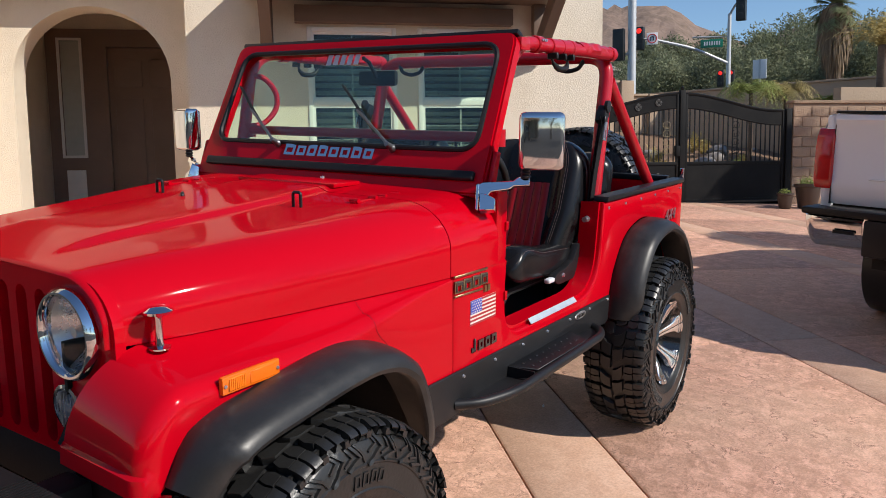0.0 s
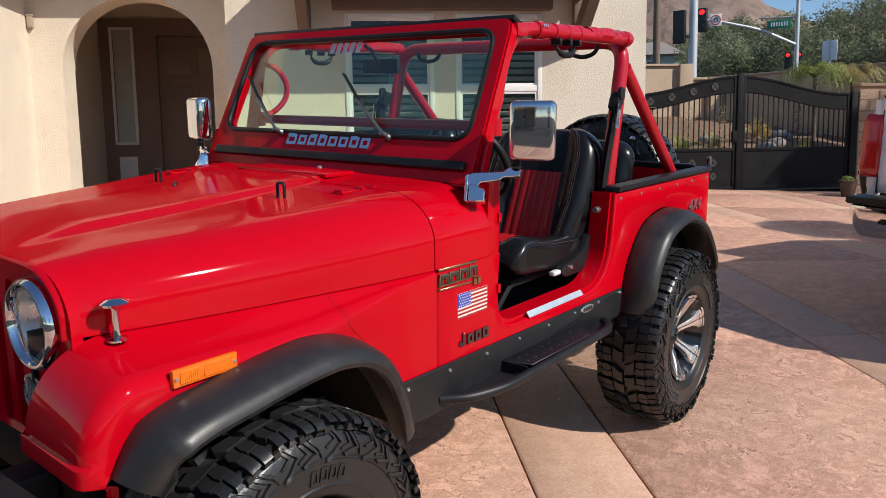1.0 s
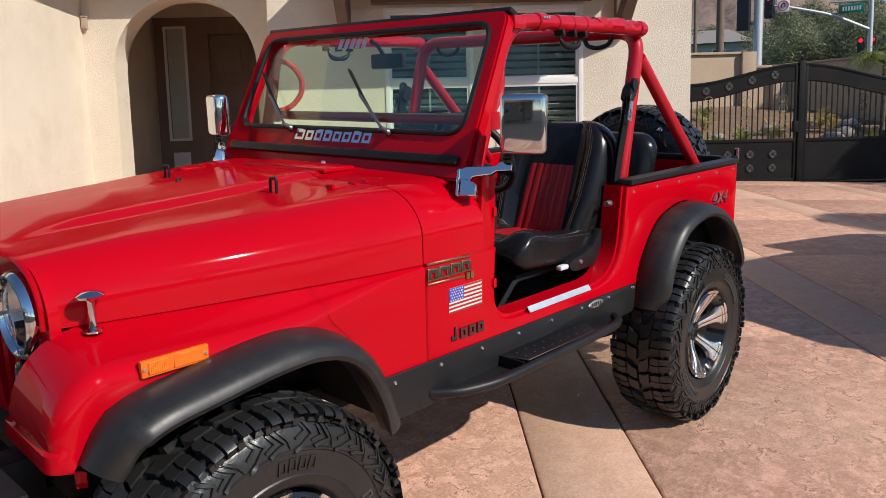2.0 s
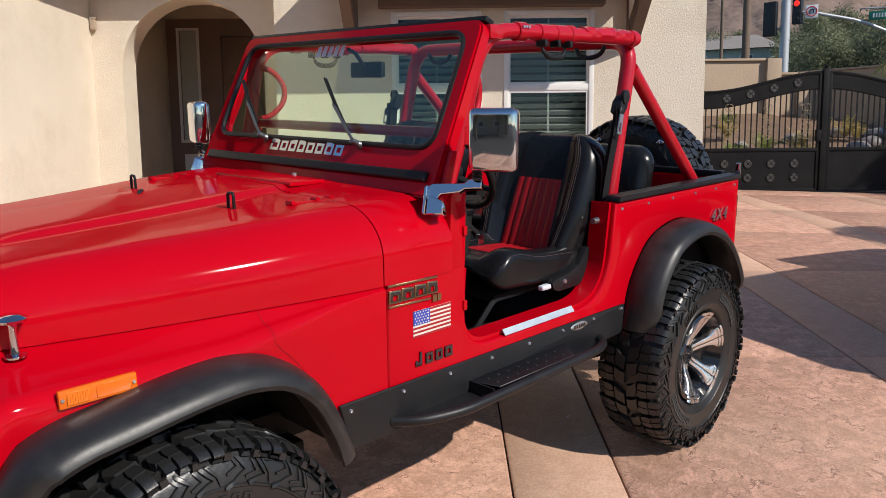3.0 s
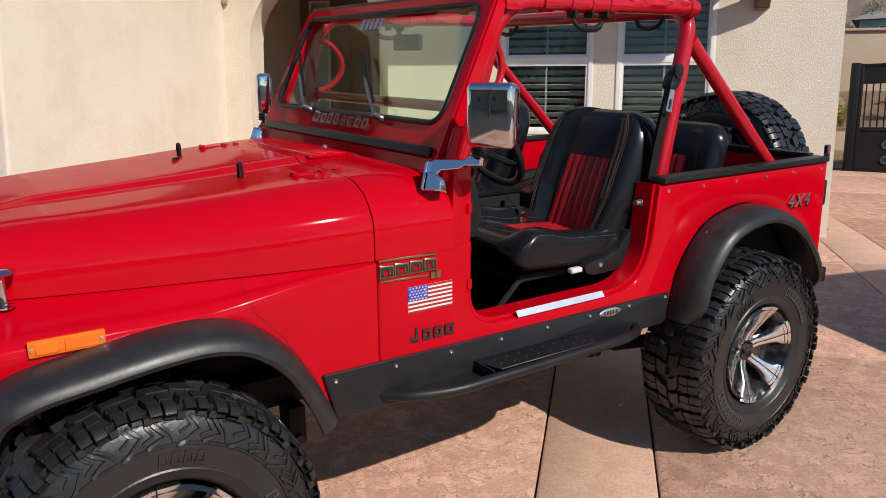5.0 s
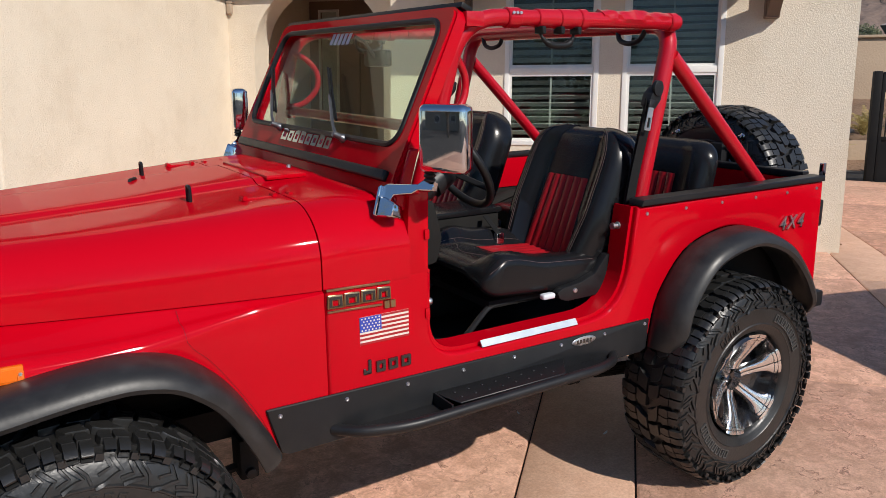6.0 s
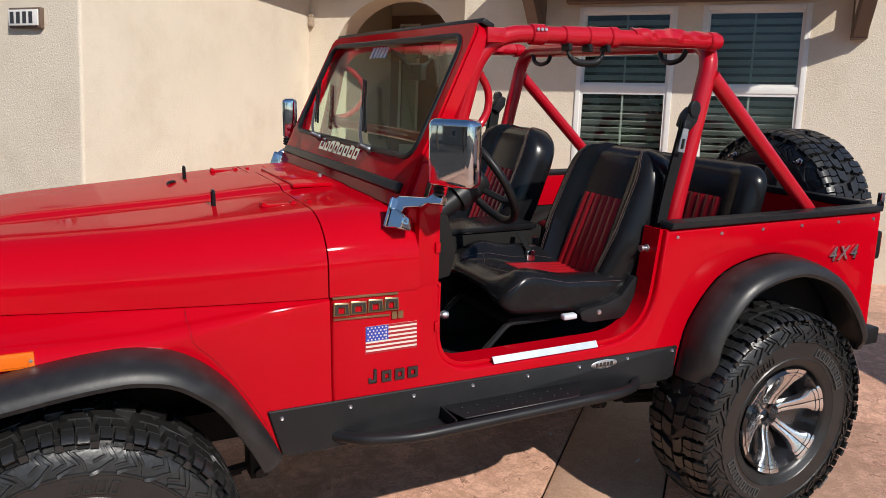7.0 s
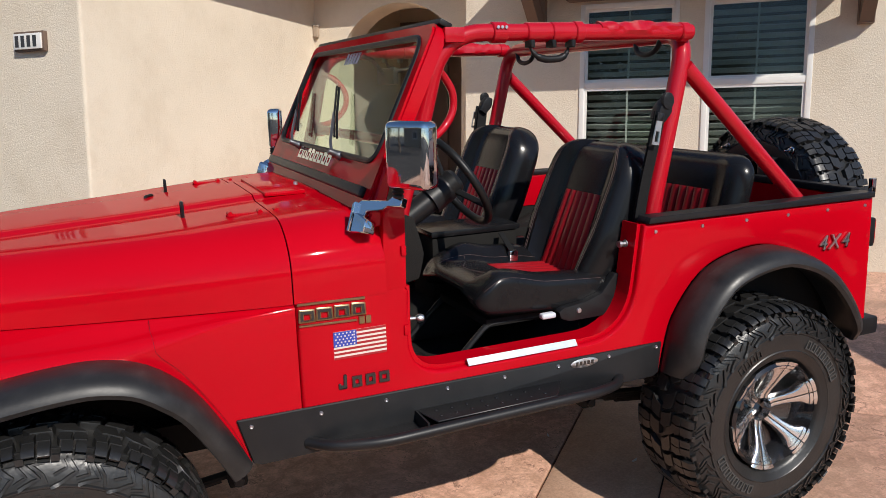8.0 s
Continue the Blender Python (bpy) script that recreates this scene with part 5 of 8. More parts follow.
def both(bm):
    """Mirror what is in bm to the other side."""
    got = bmesh.ops.duplicate(bm, geom=bm.verts[:] + bm.edges[:] + bm.faces[:])
    vs = [g for g in got["geom"] if isinstance(g, bmesh.types.BMVert)]
    bmesh.ops.transform(bm, matrix=Matrix.Diagonal((1, -1, 1, 1)), verts=vs)
    bmesh.ops.reverse_faces(bm, faces=[g for g in got["geom"] if isinstance(g, bmesh.types.BMFace)])
    return bm


def flip(bm, s):
    if s > 0:
        bmesh.ops.transform(bm, matrix=Matrix.Diagonal((1, -1, 1, 1)), verts=bm.verts)
    return bm


# body outline numbers
ARCH_F = smooth_line([(-0.335, 0.796), (-0.281, 0.880), (-0.20, 0.916), (-0.08, 0.934), (0.02, 0.948), (0.11, 0.957), (0.21, 0.957), (0.322, 0.925), (0.428, 0.835), (0.515, 0.693), (0.565, 0.589)], 4)
ARCH_R = smooth_line([(2.02, 0.60), (2.03, 0.66), (2.067, 0.795), (2.187, 0.940), (2.341, 0.999), (2.504, 1.005), (2.683, 0.937), (2.815, 0.815), (2.90, 0.68), (2.922, 0.62)], 4)
HOOD_W = [(p.x, p.y) for p in smooth_line([(-0.40, 0.482), (-0.29, 0.522), (-0.15, 0.564), (0.0, 0.603), (0.15, 0.639), (0.3, 0.671), (0.5, 0.711), (0.725, 0.744), (0.9, 0.753), (1.1, 0.755)], 5)]
HOOD_Z = [(-0.29, 1.187), (-0.1, 1.206), (0.35, 1.232), (0.65, 1.254), (0.85, 1.266), (1.1, 1.272)]


def bonnet_section(x, w, zt, z0, r, crown=0.005, n=9):
    """Half from the near side's foot over the shoulder to the middle, then mirrored."""
    half = [(x, -w, z0), (x, -w, z0 + (zt - r - z0) * 0.5)]
    for i in range(n + 1):
        a = math.pi / 2 * i / n
        half.append((x, -w + r * 1.25 * (1 - math.cos(a)), zt - r + r * math.sin(a)))
    y0 = -half[-1][1]
    # low raised panel along the middle
    rise = 0.016 * max(0.0, min(1.0, (x + 0.26) / 0.2)) * max(0.0, min(1.0, (1.0 - x) / 0.25))
    for y in [y0 + (0.26 - y0) * i / 4 for i in range(1, 5)] + [0.245, 0.23, 0.215, 0.2, 0.185, 0.12, 0.06, 0.0]:
        t = max(0.0, min(1.0, (0.25 - y) / 0.06))
        half.append((x, -y, zt + crown * (1 - (y / y0) ** 2) + rise * t * t * (3 - 2 * t)))
    return half + [(x, -b, c) for x, b, c in half[-2::-1]]


def bonnet_rows(xs):
    return [bonnet_section(x, lerp_table(x, HOOD_W), lerp_table(x, HOOD_Z), 1.03, 0.118 + 0.03 * (x + 0.29)) for x in xs]


bm = bmesh.new()
rows = [[(-0.30 + 0.03 * (1 - math.cos(k / 4 * math.pi / 2)), py * (0.985 + 0.015 * math.sin(k / 4 * math.pi / 2)), 1.03 + (pz - 1.03) * (0.93 + 0.07 * math.sin(k / 4 * math.pi / 2)))
         for px, py, pz in bonnet_section(-0.27, lerp_table(-0.27, HOOD_W), lerp_table(-0.27, HOOD_Z), 1.03, 0.118)] for k in range(5)]
rows += bonnet_rows([-0.25 + i * (0.7235 + 0.25) / 22 for i in range(23)])
loft(bm, rows)
thicken(bm, 0.012)
hood = part("hood", bm, RED, jeep)
bm = bmesh.new()
loft(bm, bonnet_rows([0.7275 + i * (1.0 - 0.7275) / 7 for i in range(8)]))
thicken(bm, 0.012)
cowl = part("cowl", bm, RED, jeep)
# tongue of the cowl between windshield foot and door opening, each side
for s in (-1, 1):
    bm = prism(bmesh.new(), [(0.99, 1.03), (1.066, 1.03), (1.070, 1.285), (1.002, 1.285)], "y", -0.749, -0.70)
    part("cowl_post", rounded(flip(bm, s), 0.008, 2), RED, jeep)

# side panels
OPEN = [Vector((p[0], p[1])) for p in fillet([(1.068, 1.035, 0), (1.064, 0.752, 0), (1.40, 0.752, 0)], [0, 0.13, 0], 7)]
OPEN_R = [Vector((p[0], p[1])) for p in fillet([(1.40, 0.752, 0), (1.888, 0.752, 0), (1.935, 1.138, 0)], [0, 0.20, 0], 9)]
side = [(0.729, 1.025), (0.729, 0.59), (2.02, 0.59)] + [(p.x, p.y) for p in ARCH_R] + [(2.925, 0.60), (3.062, 0.612), (3.05, 1.138)]
side += [(p.x, p.y) for p in OPEN_R[::-1]] + [(p.x, p.y) for p in OPEN[::-1][1:]] + [(1.068, 1.025)]
for s in (-1, 1):
    bm = flip(prism(bmesh.new(), side, "y", -HW, -0.722), s)
    bmesh.ops.bevel(bm, geom=[e for e in bm.edges if len(e.link_faces) == 2 and e.calc_face_angle(0) > 1.0 and all(abs(abs(v.co.y) - HW) < 1e-4 for v in e.verts)], offset=0.012, segments=3, affect="EDGES", profile=0.5)
    tub = part("tub_side", bm, RED, jeep)
    # door-opening return, rail cap, rail screws
    bm = bmesh.new()
    path = [(p.x, p.y) for p in OPEN] + [(p.x, p.y) for p in OPEN_R[1:]]
    loft(bm, [[(x, -0.728, z), (x, -0.645, z)] for x, z in path])
    thicken(bm, 0.014)
    part("opening_flange", flip(bm, s), RED, tub)
    part("rail_cap", flip(rounded(prism(bmesh.new(), [(1.945, 1.140), (3.045, 1.140), (3.045, 1.163), (1.952, 1.163)], "y", -0.760, -0.690), 0.005), s), BLACK_PLASTIC, tub)
    for k in range(6):
        part("rail_screw", flip(lathe(bmesh.new(), [(0, 0.004), (0.006, 0.0035), (0.007, 0)], 10, m=pose(1.981 + 0.204 * k, -HW - 0.0005, 1.111), axis="y"), s), BRUSHED, tub)
# inner skins of the tub so that it has real thickness
for s in (-1, 1):
    bm = prism(bmesh.new(), [(1.955, 0.62), (3.03, 0.62), (3.03, 1.13), (1.955, 1.13)], "y", -0.69, -0.672)
    part("tub_inner", flip(bm, s), CARPET, jeep)
    part("inner_rail", flip(rounded(box_bm(1.956, 3.03, -0.692, -0.664, 0.985, 1.138), 0.006), s), RED, jeep)
    part("wheel_housing", flip(rounded(box_bm(2.02, 2.92, -0.672, -0.42, 0.55, 0.93), 0.03), s), CARPET, jeep)
    bm = bmesh.new()
    tube(bm, [(2.42 + 0.47 * math.cos(a * math.pi / 16), -0.52, 0.56 + 0.42 * math.sin(a * math.pi / 16)) for a in range(17)], 0.02, 6)
    loft(bm, [[(2.45 + 0.445 * math.cos(a * math.pi / 16), -0.73, 0.55 + 0.42 * math.sin(a * math.pi / 16)), (2.45 + 0.445 * math.cos(a * math.pi / 16), -0.45, 0.55 + 0.42 * math.sin(a * math.pi / 16))] for a in range(17)])
    part("wheel_arch_liner", flip(bm, s), UNDERBODY, jeep)
part("tub_floor", box_bm(0.98, 3.03, -0.715, 0.715, 0.60, 0.64), CARPET, jeep)
part("firewall", box_bm(0.86, 0.90, -0.70, 0.70, 0.62, 1.2), UNDERBODY, jeep)
bm = rounded(box_bm(3.03, 3.062, -0.715, 0.715, 0.63, 1.138), 0.008)
tailgate = part("tailgate", bm, RED, jeep)
part("rear_rail_cap", rounded(box_bm(3.02, 3.066, -0.67, 0.67, 1.14, 1.17), 0.006), BLACK_PLASTIC, tailgate)
for s in (-1, 1):
    part("frame_rail", flip(box_bm(-0.45, 3.0, -0.42, -0.34, 0.50, 0.60), s), UNDERBODY, jeep)
for x in (0.04, 2.41):
    bm = tube(bmesh.new(), [(x, -0.66, 0.415), (x, 0.66, 0.415)], 0.045, 12)
    lathe(bm, [(0, -0.12), (0.08, -0.1), (0.13, 0), (0.08, 0.1), (0, 0.12)], 16, m=pose(x, 0.15, 0.415), axis="y")
    part("axle", bm, UNDERBODY, jeep)
for x in (0.04, 2.41):
    for y in (-0.46, 0.46):
        bm = bmesh.new()
        for k in range(4):
            tube(bm, fillet([(x - 0.52 + 0.05 * k, y, 0.42 - 0.014 * k), (x, y, 0.366 - 0.012 * k), (x + 0.52 - 0.05 * k, y, 0.42 - 0.014 * k)], 0.3), 0.014, 6)
        sp = part("leaf_spring", bm, UNDERBODY, jeep)
        for e in (-0.52, 0.52):
            part("shackle", rounded(box_bm(x + e - 0.03, x + e + 0.03, y - 0.045, y + 0.045, 0.385, 0.52), 0.012, 2), UNDERBODY, sp)
            part("shackle_bolt", lathe(bmesh.new(), [(0, -0.062), (0.016, -0.060), (0.017, -0.045), (0.017, 0.045), (0.016, 0.060), (0, 0.062)], 10, m=pose(x + e, y, 0.41), axis="y"), BLACK_STEEL, sp)
bm = tube(bmesh.new(), fillet([(0.5, -0.2, 0.47), (1.6, -0.25, 0.47), (1.85, -0.42, 0.46), (2.9, -0.5, 0.5)], 0.15), 0.03, 10)
lathe(bm, [(0, -0.25), (0.07, -0.24), (0.08, 0), (0.07, 0.24), (0, 0.25)], 16, m=pose(1.55, -0.27, 0.47), axis="x")
part("exhaust", bm, UNDERBODY, jeep)
part("skid_plate", rounded(box_bm(1.2, 1.75, -0.35, 0.35, 0.42, 0.5), 0.02), UNDERBODY, jeep)
part("engine_mass", rounded(box_bm(-0.15, 0.8, -0.33, 0.33, 0.55, 0.98), 0.03), UNDERBODY, jeep)

# front fenders
CREASE = [(-0.4, 0.968), (0.1, 0.966), (0.25, 0.97), (0.387, 0.988), (0.54, 1.01), (0.727, 1.022)]


def arch_z(x):
    if x >= 0.565:
        return 0.589
    return lerp_table(x, [(p.x, p.y) for p in ARCH_F])


def fender(s):
    bm = bmesh.new()
    rows = []
    xs = [0.726 - i * 0.018 for i in range(56)]
    xs = [x for x in xs if x > -0.245]
    for x in xs:
        w, zc, zb = lerp_table(x, HOOD_W) - 0.006, lerp_table(x, CREASE), arch_z(x)
        soft_r = 0.045 * max(0.12, min(1, (0.66 - x) / 0.35))
        zi = 1.032 - 0.004
        row = [(x, -w + 0.02, zi - 0.02), (x, -w, zi)]
        yo = -HW + soft_r
        for k in range(1, 4):
            t = k / 4
            row.append((x, -w + (yo + w) * t, zi + (zc + soft_r * 0.35 - zi) * t))
        for k in range(6):
            a = math.pi / 2 * k / 5
            row.append((x, yo - soft_r * math.sin(a), zc - soft_r * 0.65 + soft_r * math.cos(a)))
        z1 = row[-1][2]
        zb = min(zb, z1 - 0.002)
        for k in range(1, 4):
            row.append((x, -HW, z1 + (zb - z1) * k / 3))
        rows.append(row)
    # nose, turning down and forward
    nose_root = [(-0.252, 0.901), (-0.272, 0.889), (-0.292, 0.868), (-0.312, 0.840), (-0.327, 0.813), (-0.335, 0.79)]
    for k in range(1, 11):
        f = k / 10
        a = f * math.pi / 2
        cx, cz = -0.248 - 0.132 * math.sin(a), 0.825 + (0.985 - 0.825) * math.cos(a)
        r0 = lerp_table(f, [(i / 5, p[0]) for i, p in enumerate(nose_root)]), lerp_table(f, [(i / 5, p[1]) for i, p in enumerate(nose_root)])
        w = 0.548 - 0.10 * f
        row = [(cx + 0.012 * f + 0.02 * math.sin(a), -w + 0.02, cz + 0.023 - 0.023 * f), (cx + 0.012 * f, -w, cz + 0.043 * (1 - f))]
        yo = -HW + 0.045
        for q in range(1, 4):
            t = q / 4
            row.append((cx + 0.012 * f * (1 - t), -w + (yo + w) * t, cz + 0.043 * (1 - f) * (1 - t)))
        for q in range(6):
            b = math.pi / 2 * q / 5
            row.append((cx + 0.045 * (1 - math.cos(b)) * math.sin(a), yo - 0.045 * math.sin(b), cz - 0.045 * (1 - math.cos(b)) * math.cos(a)))
        p1 = row[-1]
        for q in range(1, 4):
            t = q / 3
            row.append((p1[0] + (r0[0] - p1[0]) * t, -HW, p1[2] + (r0[1] - p1[2]) * t))
        rows.append(row)
    # lower lip, a flange that kicks out under a crease
    last = rows[-1]
    rows.append([(x - 0.010, y, z - 0.006) for x, y, z in last])
    rows.append([(x - 0.012, y, z - 0.045) for x, y, z in last])
    rows.append([(x + 0.01, y, z - 0.052) for x, y, z in last])
    loft(bm, rows)
    thicken(bm, 0.008)
    return flip(bm, s)


smooth_seam = [(p.x, p.y) for p in smooth_line([(0.350, 0.955), (0.366, 0.932), (0.404, 0.893), (0.462, 0.810), (0.520, 0.712), (0.560, 0.622)], 4)]


def flare(path, s, taper=False):
    """Rubber flare swept along a wheel arch."""
    pts = [Vector((p[0], p[1])) for p in path]
    prof = [(0.748, 0.0), (0.766, 0.006), (0.798, 0.007), (0.838, 0.002), (0.872, -0.008), (0.891, -0.026), (0.897, -0.042), (0.890, -0.055), (0.874, -0.058), (0.856, -0.052), (0.79, -0.046), (0.748, -0.045)]
    rows = []
    n = len(pts)
    for i, p in enumerate(pts):
        d = (pts[min(i + 1, n - 1)] - pts[max(i - 1, 0)]).normalized()
        nrm = Vector((-d.y, d.x))
        end = min(1.0, 0.72 + 0.28 * min(i, n - 1 - i) / 5, (0.42 + 0.58 * (n - 1 - i) / 10) if taper else 1.0)
        rows.append([(p.x + nrm.x * o, -(HW + (y - HW) * end), p.y + nrm.y * o) for y, o in prof])
    bm = bmesh.new()
    loft(bm, rows, closed=True, cap=True)
    return flip(bm, s)


for s in (-1, 1):
    fd = part("front_fender", fender(s), RED, jeep)
    mk = part("side_marker", flip(rounded(box_bm(-0.185, -0.018, -0.761, -0.747, 0.941, 0.981), 0.004, 2), s), AMBER, jeep, "amber side marker lens")
    part("lens_window", flip(rounded(box_bm(-0.170, -0.120, -0.7630, -0.759, 0.946, 0.976), 0.002, 1), s), AMBER_PALE, mk, "paler ribbed amber window")
    for k in range(9):
        part("lens_rib", flip(box_bm(-0.168 + k * 0.0052, -0.1655 + k * 0.0052, -0.7642, -0.7628, 0.948, 0.974), s), AMBER_PALE, mk)
    part("lens_ridge", flip(rounded(box_bm(-0.108, -0.032, -0.7625, -0.759, 0.946, 0.976), 0.0015, 1), s), AMBER, mk)
    for x in (-0.178, -0.026):
        part("screw", flip(lathe(bmesh.new(), [(0, 0.003), (0.004, 0.0028), (0.0045, 0)], 8, m=pose(x, -0.7612, 0.961), axis="y"), s), BRUSHED, mk)
    # rod that props the hood latch: foot, stem and cap
    part("hood_latch", flip(lathe(bmesh.new(), [(0, 0), (0.024, 0.0), (0.024, 0.004), (0.011, 0.008), (0.009, 0.02), (0.009, 0.07), (0.012, 0.078), (0.032, 0.082), (0.034, 0.088), (0.02, 0.096), (0, 0.098)], 18,
                                           m=pose(-0.207, -0.585, 1.022)), s), CHROME, fd, "chrome hood latch rod")
    part("front_flare", flare(ARCH_F, s, True), FLARE_RUBBER, jeep, "black rubber wheel-arch flare")
    part("rear_flare", flare(ARCH_R, s), FLARE_RUBBER, jeep, "black rubber wheel-arch flare")
    # panel gap behind the fender, then along the flare
    bm = tube(bmesh.new(), [(0.342, -0.684, 1.027), (0.3425, -0.698, 1.012)] + [(0.343 + 0.00007 * a, -0.71 - 0.0412 * math.sin(radians(a)), 0.9565 + 0.0412 * math.cos(radians(a))) for a in range(0, 91, 15)] + [(x, -0.7512, z) for x, z in smooth_seam[2:]], 0.0005, 6)
    part("panel_gap", flip(bm, s), SEAL, fd)
    # inside of the front wheel house
    bm = bmesh.new()
    loft(bm, [[(p.x, -0.735, p.y - 0.01), (p.x, -0.36, p.y - 0.01)] for p in ARCH_F])
    box(bm, -0.3, 0.75, -0.362, -0.35, 0.64, 1.02)
    part("inner_fender", flip(bm, s), UNDERBODY, jeep)
    # rocker guard with its screws
    gd = part("rocker_guard", flip(rounded(prism(bmesh.new(), [(0.538, 0.722), (2.016, 0.712), (2.005, 0.60), (1.98, 0.588), (0.60, 0.575), (0.575, 0.585)], "y", -0.760, -0.7495), 0.003, 1), s), BLACK_STEEL, jeep)
    for k in range(8):
        part("guard_screw", flip(lathe(bmesh.new(), [(0, 0.002), (0.0028, 0.002), (0.0032, 0.005), (0.0046, 0.005), (0.0056, 0.0025), (0.0068, 0)], 10, m=pose(0.577 + 0.202 * k, -0.7602, 0.697), axis="y"), s), BRUSHED, gd)
    bdg = part("maker_plate", flip(rounded(prism(bmesh.new(), [(1.69 + p[0] * 0.055, 0.692 + p[1] * 0.016) for p in arc(0, 0, 1, 0, 345, 23)], "y", -0.7635, -0.760), 0.001, 1), s), BRUSHED, jeep, "oval maker's plate")
    for k in range(5):
        part("letter_bar", flip(box_bm(1.655 + k * 0.015, 1.665 + k * 0.015, -0.7645, -0.7637, 0.685, 0.699), s), BADGE_BLACK, bdg)
    stp = part("step_bar", flip(tube(bmesh.new(), fillet([(0.735, -0.752, 0.612), (0.800, -0.815, 0.612), (0.93, -0.868, 0.618), (1.10, -0.874, 0.624), (1.56, -0.874, 0.630), (1.68, -0.862, 0.624), (1.79, -0.810, 0.612), (1.84, -0.752, 0.606)], 0.09), 0.0172, 14), s), BLACK_STEEL, jeep)
    tread = part("step_plate", flip(rounded(prism(bmesh.new(), [(1.075, -0.757), (1.60, -0.757), (1.52, -0.865), (1.105, -0.865)], "z", 0.640, 0.646), 0.002, 1), s), BLACK_STEEL, jeep)
    # added plate, only to keep sun from slipping between bar and body
    part("step_gusset", flip(prism(bmesh.new(), [(0.765, -0.745), (1.82, -0.745), (1.76, -0.81), (1.62, -0.862), (0.98, -0.862), (0.82, -0.80)], "z", 0.604, 0.609), s), BLACK_STEEL, stp)
    part("step_end", flip(prism(bmesh.new(), [(-0.757, 0.60), (-0.865, 0.625), (-0.865, 0.646), (-0.757, 0.646)], "x", 1.072, 1.078), s), BLACK_STEEL, stp)
    for r in range(2):
        for k in range(8):
            part("tread_button", flip(lathe(bmesh.new(), [(0.002, 0.001), (0.0045, 0.0022), (0.0065, 0)], 8, m=pose(1.13 + k * 0.052, -0.79 - r * 0.04, 0.646)), s), BLACK_STEEL, tread)

# grille
bm = bmesh.new()
outline = [(-0.53, 0.725), (-0.543, 1.04)] + arc(-0.425, 1.055, 0.118, 172, 90, 7, ry=0.12) + arc(0.425, 1.055, 0.118, 90, 8, 7, ry=0.12) + [(0.543, 1.04), (0.53, 0.725)]
holes = []
for k in range(-3, 4):
    y = k * 0.085
    holes.append(arc(y, 1.105, 0.024, 0, 180, 6) + arc(y, 0.772, 0.024, 180, 360, 6))
for s in (-1, 1):
    holes.append(arc(s * 0.385, 1.043, 0.088, 0, 345, 23))
    holes.append(arc(s * 0.345, 0.857, 0.048, 0, 342, 19))
prism(bm, outline, "x", -0.288, -0.262, holes=holes)
grille = part("grille", bm, RED, jeep, "red grille with seven upright slots")
part("crossmember", rounded(box_bm(-0.285, -0.225, -0.52, 0.52, 0.60, 0.722), 0.01), UNDERBODY, grille)
part("radiator", box_bm(-0.222, -0.21, -0.50, 0.50, 0.64, 1.15), UNDERBODY, grille)
for s in (-1, 1):
    hl = part("headlight", lathe(bmesh.new(), [(0.110, -0.002), (0.111, 0.008), (0.107, 0.022), (0.100, 0.030), (0.095, 0.030), (0.089, 0.022), (0.087, 0.0)], 40, m=pose(-0.288, s * 0.385, 1.043, 0, 180), axis="x"), CHROME, jeep, "round headlight in a chrome ring")
    part("reflector", lathe(bmesh.new(), [(0, -0.06), (0.03, -0.055), (0.06, -0.035), (0.088, 0.004)], 32, m=pose(-0.288, s * 0.385, 1.043, 0, 180), axis="x"), SATIN, hl)
    part("bulb", lathe(bmesh.new(), [(0, 0.0), (0.012, -0.002), (0.014, -0.02), (0.01, -0.055)], 14, m=pose(-0.29, s * 0.385, 1.043, 0, 180), axis="x"), BRUSHED, hl)
    ln = part("lens", lathe(bmesh.new(), [(0, 0.034), (0.03, 0.032), (0.06, 0.027), (0.088, 0.016)], 32, m=pose(-0.288, s * 0.385, 1.043, 0, 180), axis="x"), LENS_GLASS, hl)
    ln.visible_shadow = False
    pk = part("turn_lamp", lathe(bmesh.new(), [(0.056, 0.0), (0.056, 0.01), (0.048, 0.012), (0.046, 0.0)], 28, m=pose(-0.288, s * 0.345, 0.857, 0, 180), axis="x"), CHROME, jeep, "round ribbed turn lamp")
    bm = lathe(bmesh.new(), [(0, 0.02), (0.02, 0.018), (0.046, 0.006), (0.046, -0.01), (0, -0.01)], 28, m=pose(-0.288, s * 0.345, 0.857, 0, 180), axis="x")
    part("ribbed_lens", bm, LAMP_GREY, pk)
    for k in range(-4, 5):
        hz = math.sqrt(max(0, 0.042 ** 2 - (k * 0.009) ** 2))
        part("rib", box_bm(-0.31 + abs(k) * 0.0026, -0.29, s * 0.345 + k * 0.009 - 0.0012, s * 0.345 + k * 0.009 + 0.0012, 0.857 - hz, 0.857 + hz), BRUSHED, pk)
fb = part("front_bumper", rounded(box_bm(-0.56, -0.42, -0.70, 0.70, 0.60, 0.745), 0.015, 2), BLACK_STEEL, jeep)
for k in range(10):
    part("grip_rib", box_bm(-0.555, -0.43, -0.50 + k * 0.012, -0.495 + k * 0.012, 0.746, 0.749), BLACK_PLASTIC, fb)
for s in (-1, 1):
    part("bumper_horn", flip(rounded(box_bm(-0.47, -0.3, -0.43, -0.33, 0.55, 0.70), 0.01), s), BLACK_STEEL, fb)
part("rear_bumper", rounded(box_bm(2.97, 3.13, -0.76, 0.76, 0.566, 0.64), 0.014, 2), BLACK_STEEL, jeep)

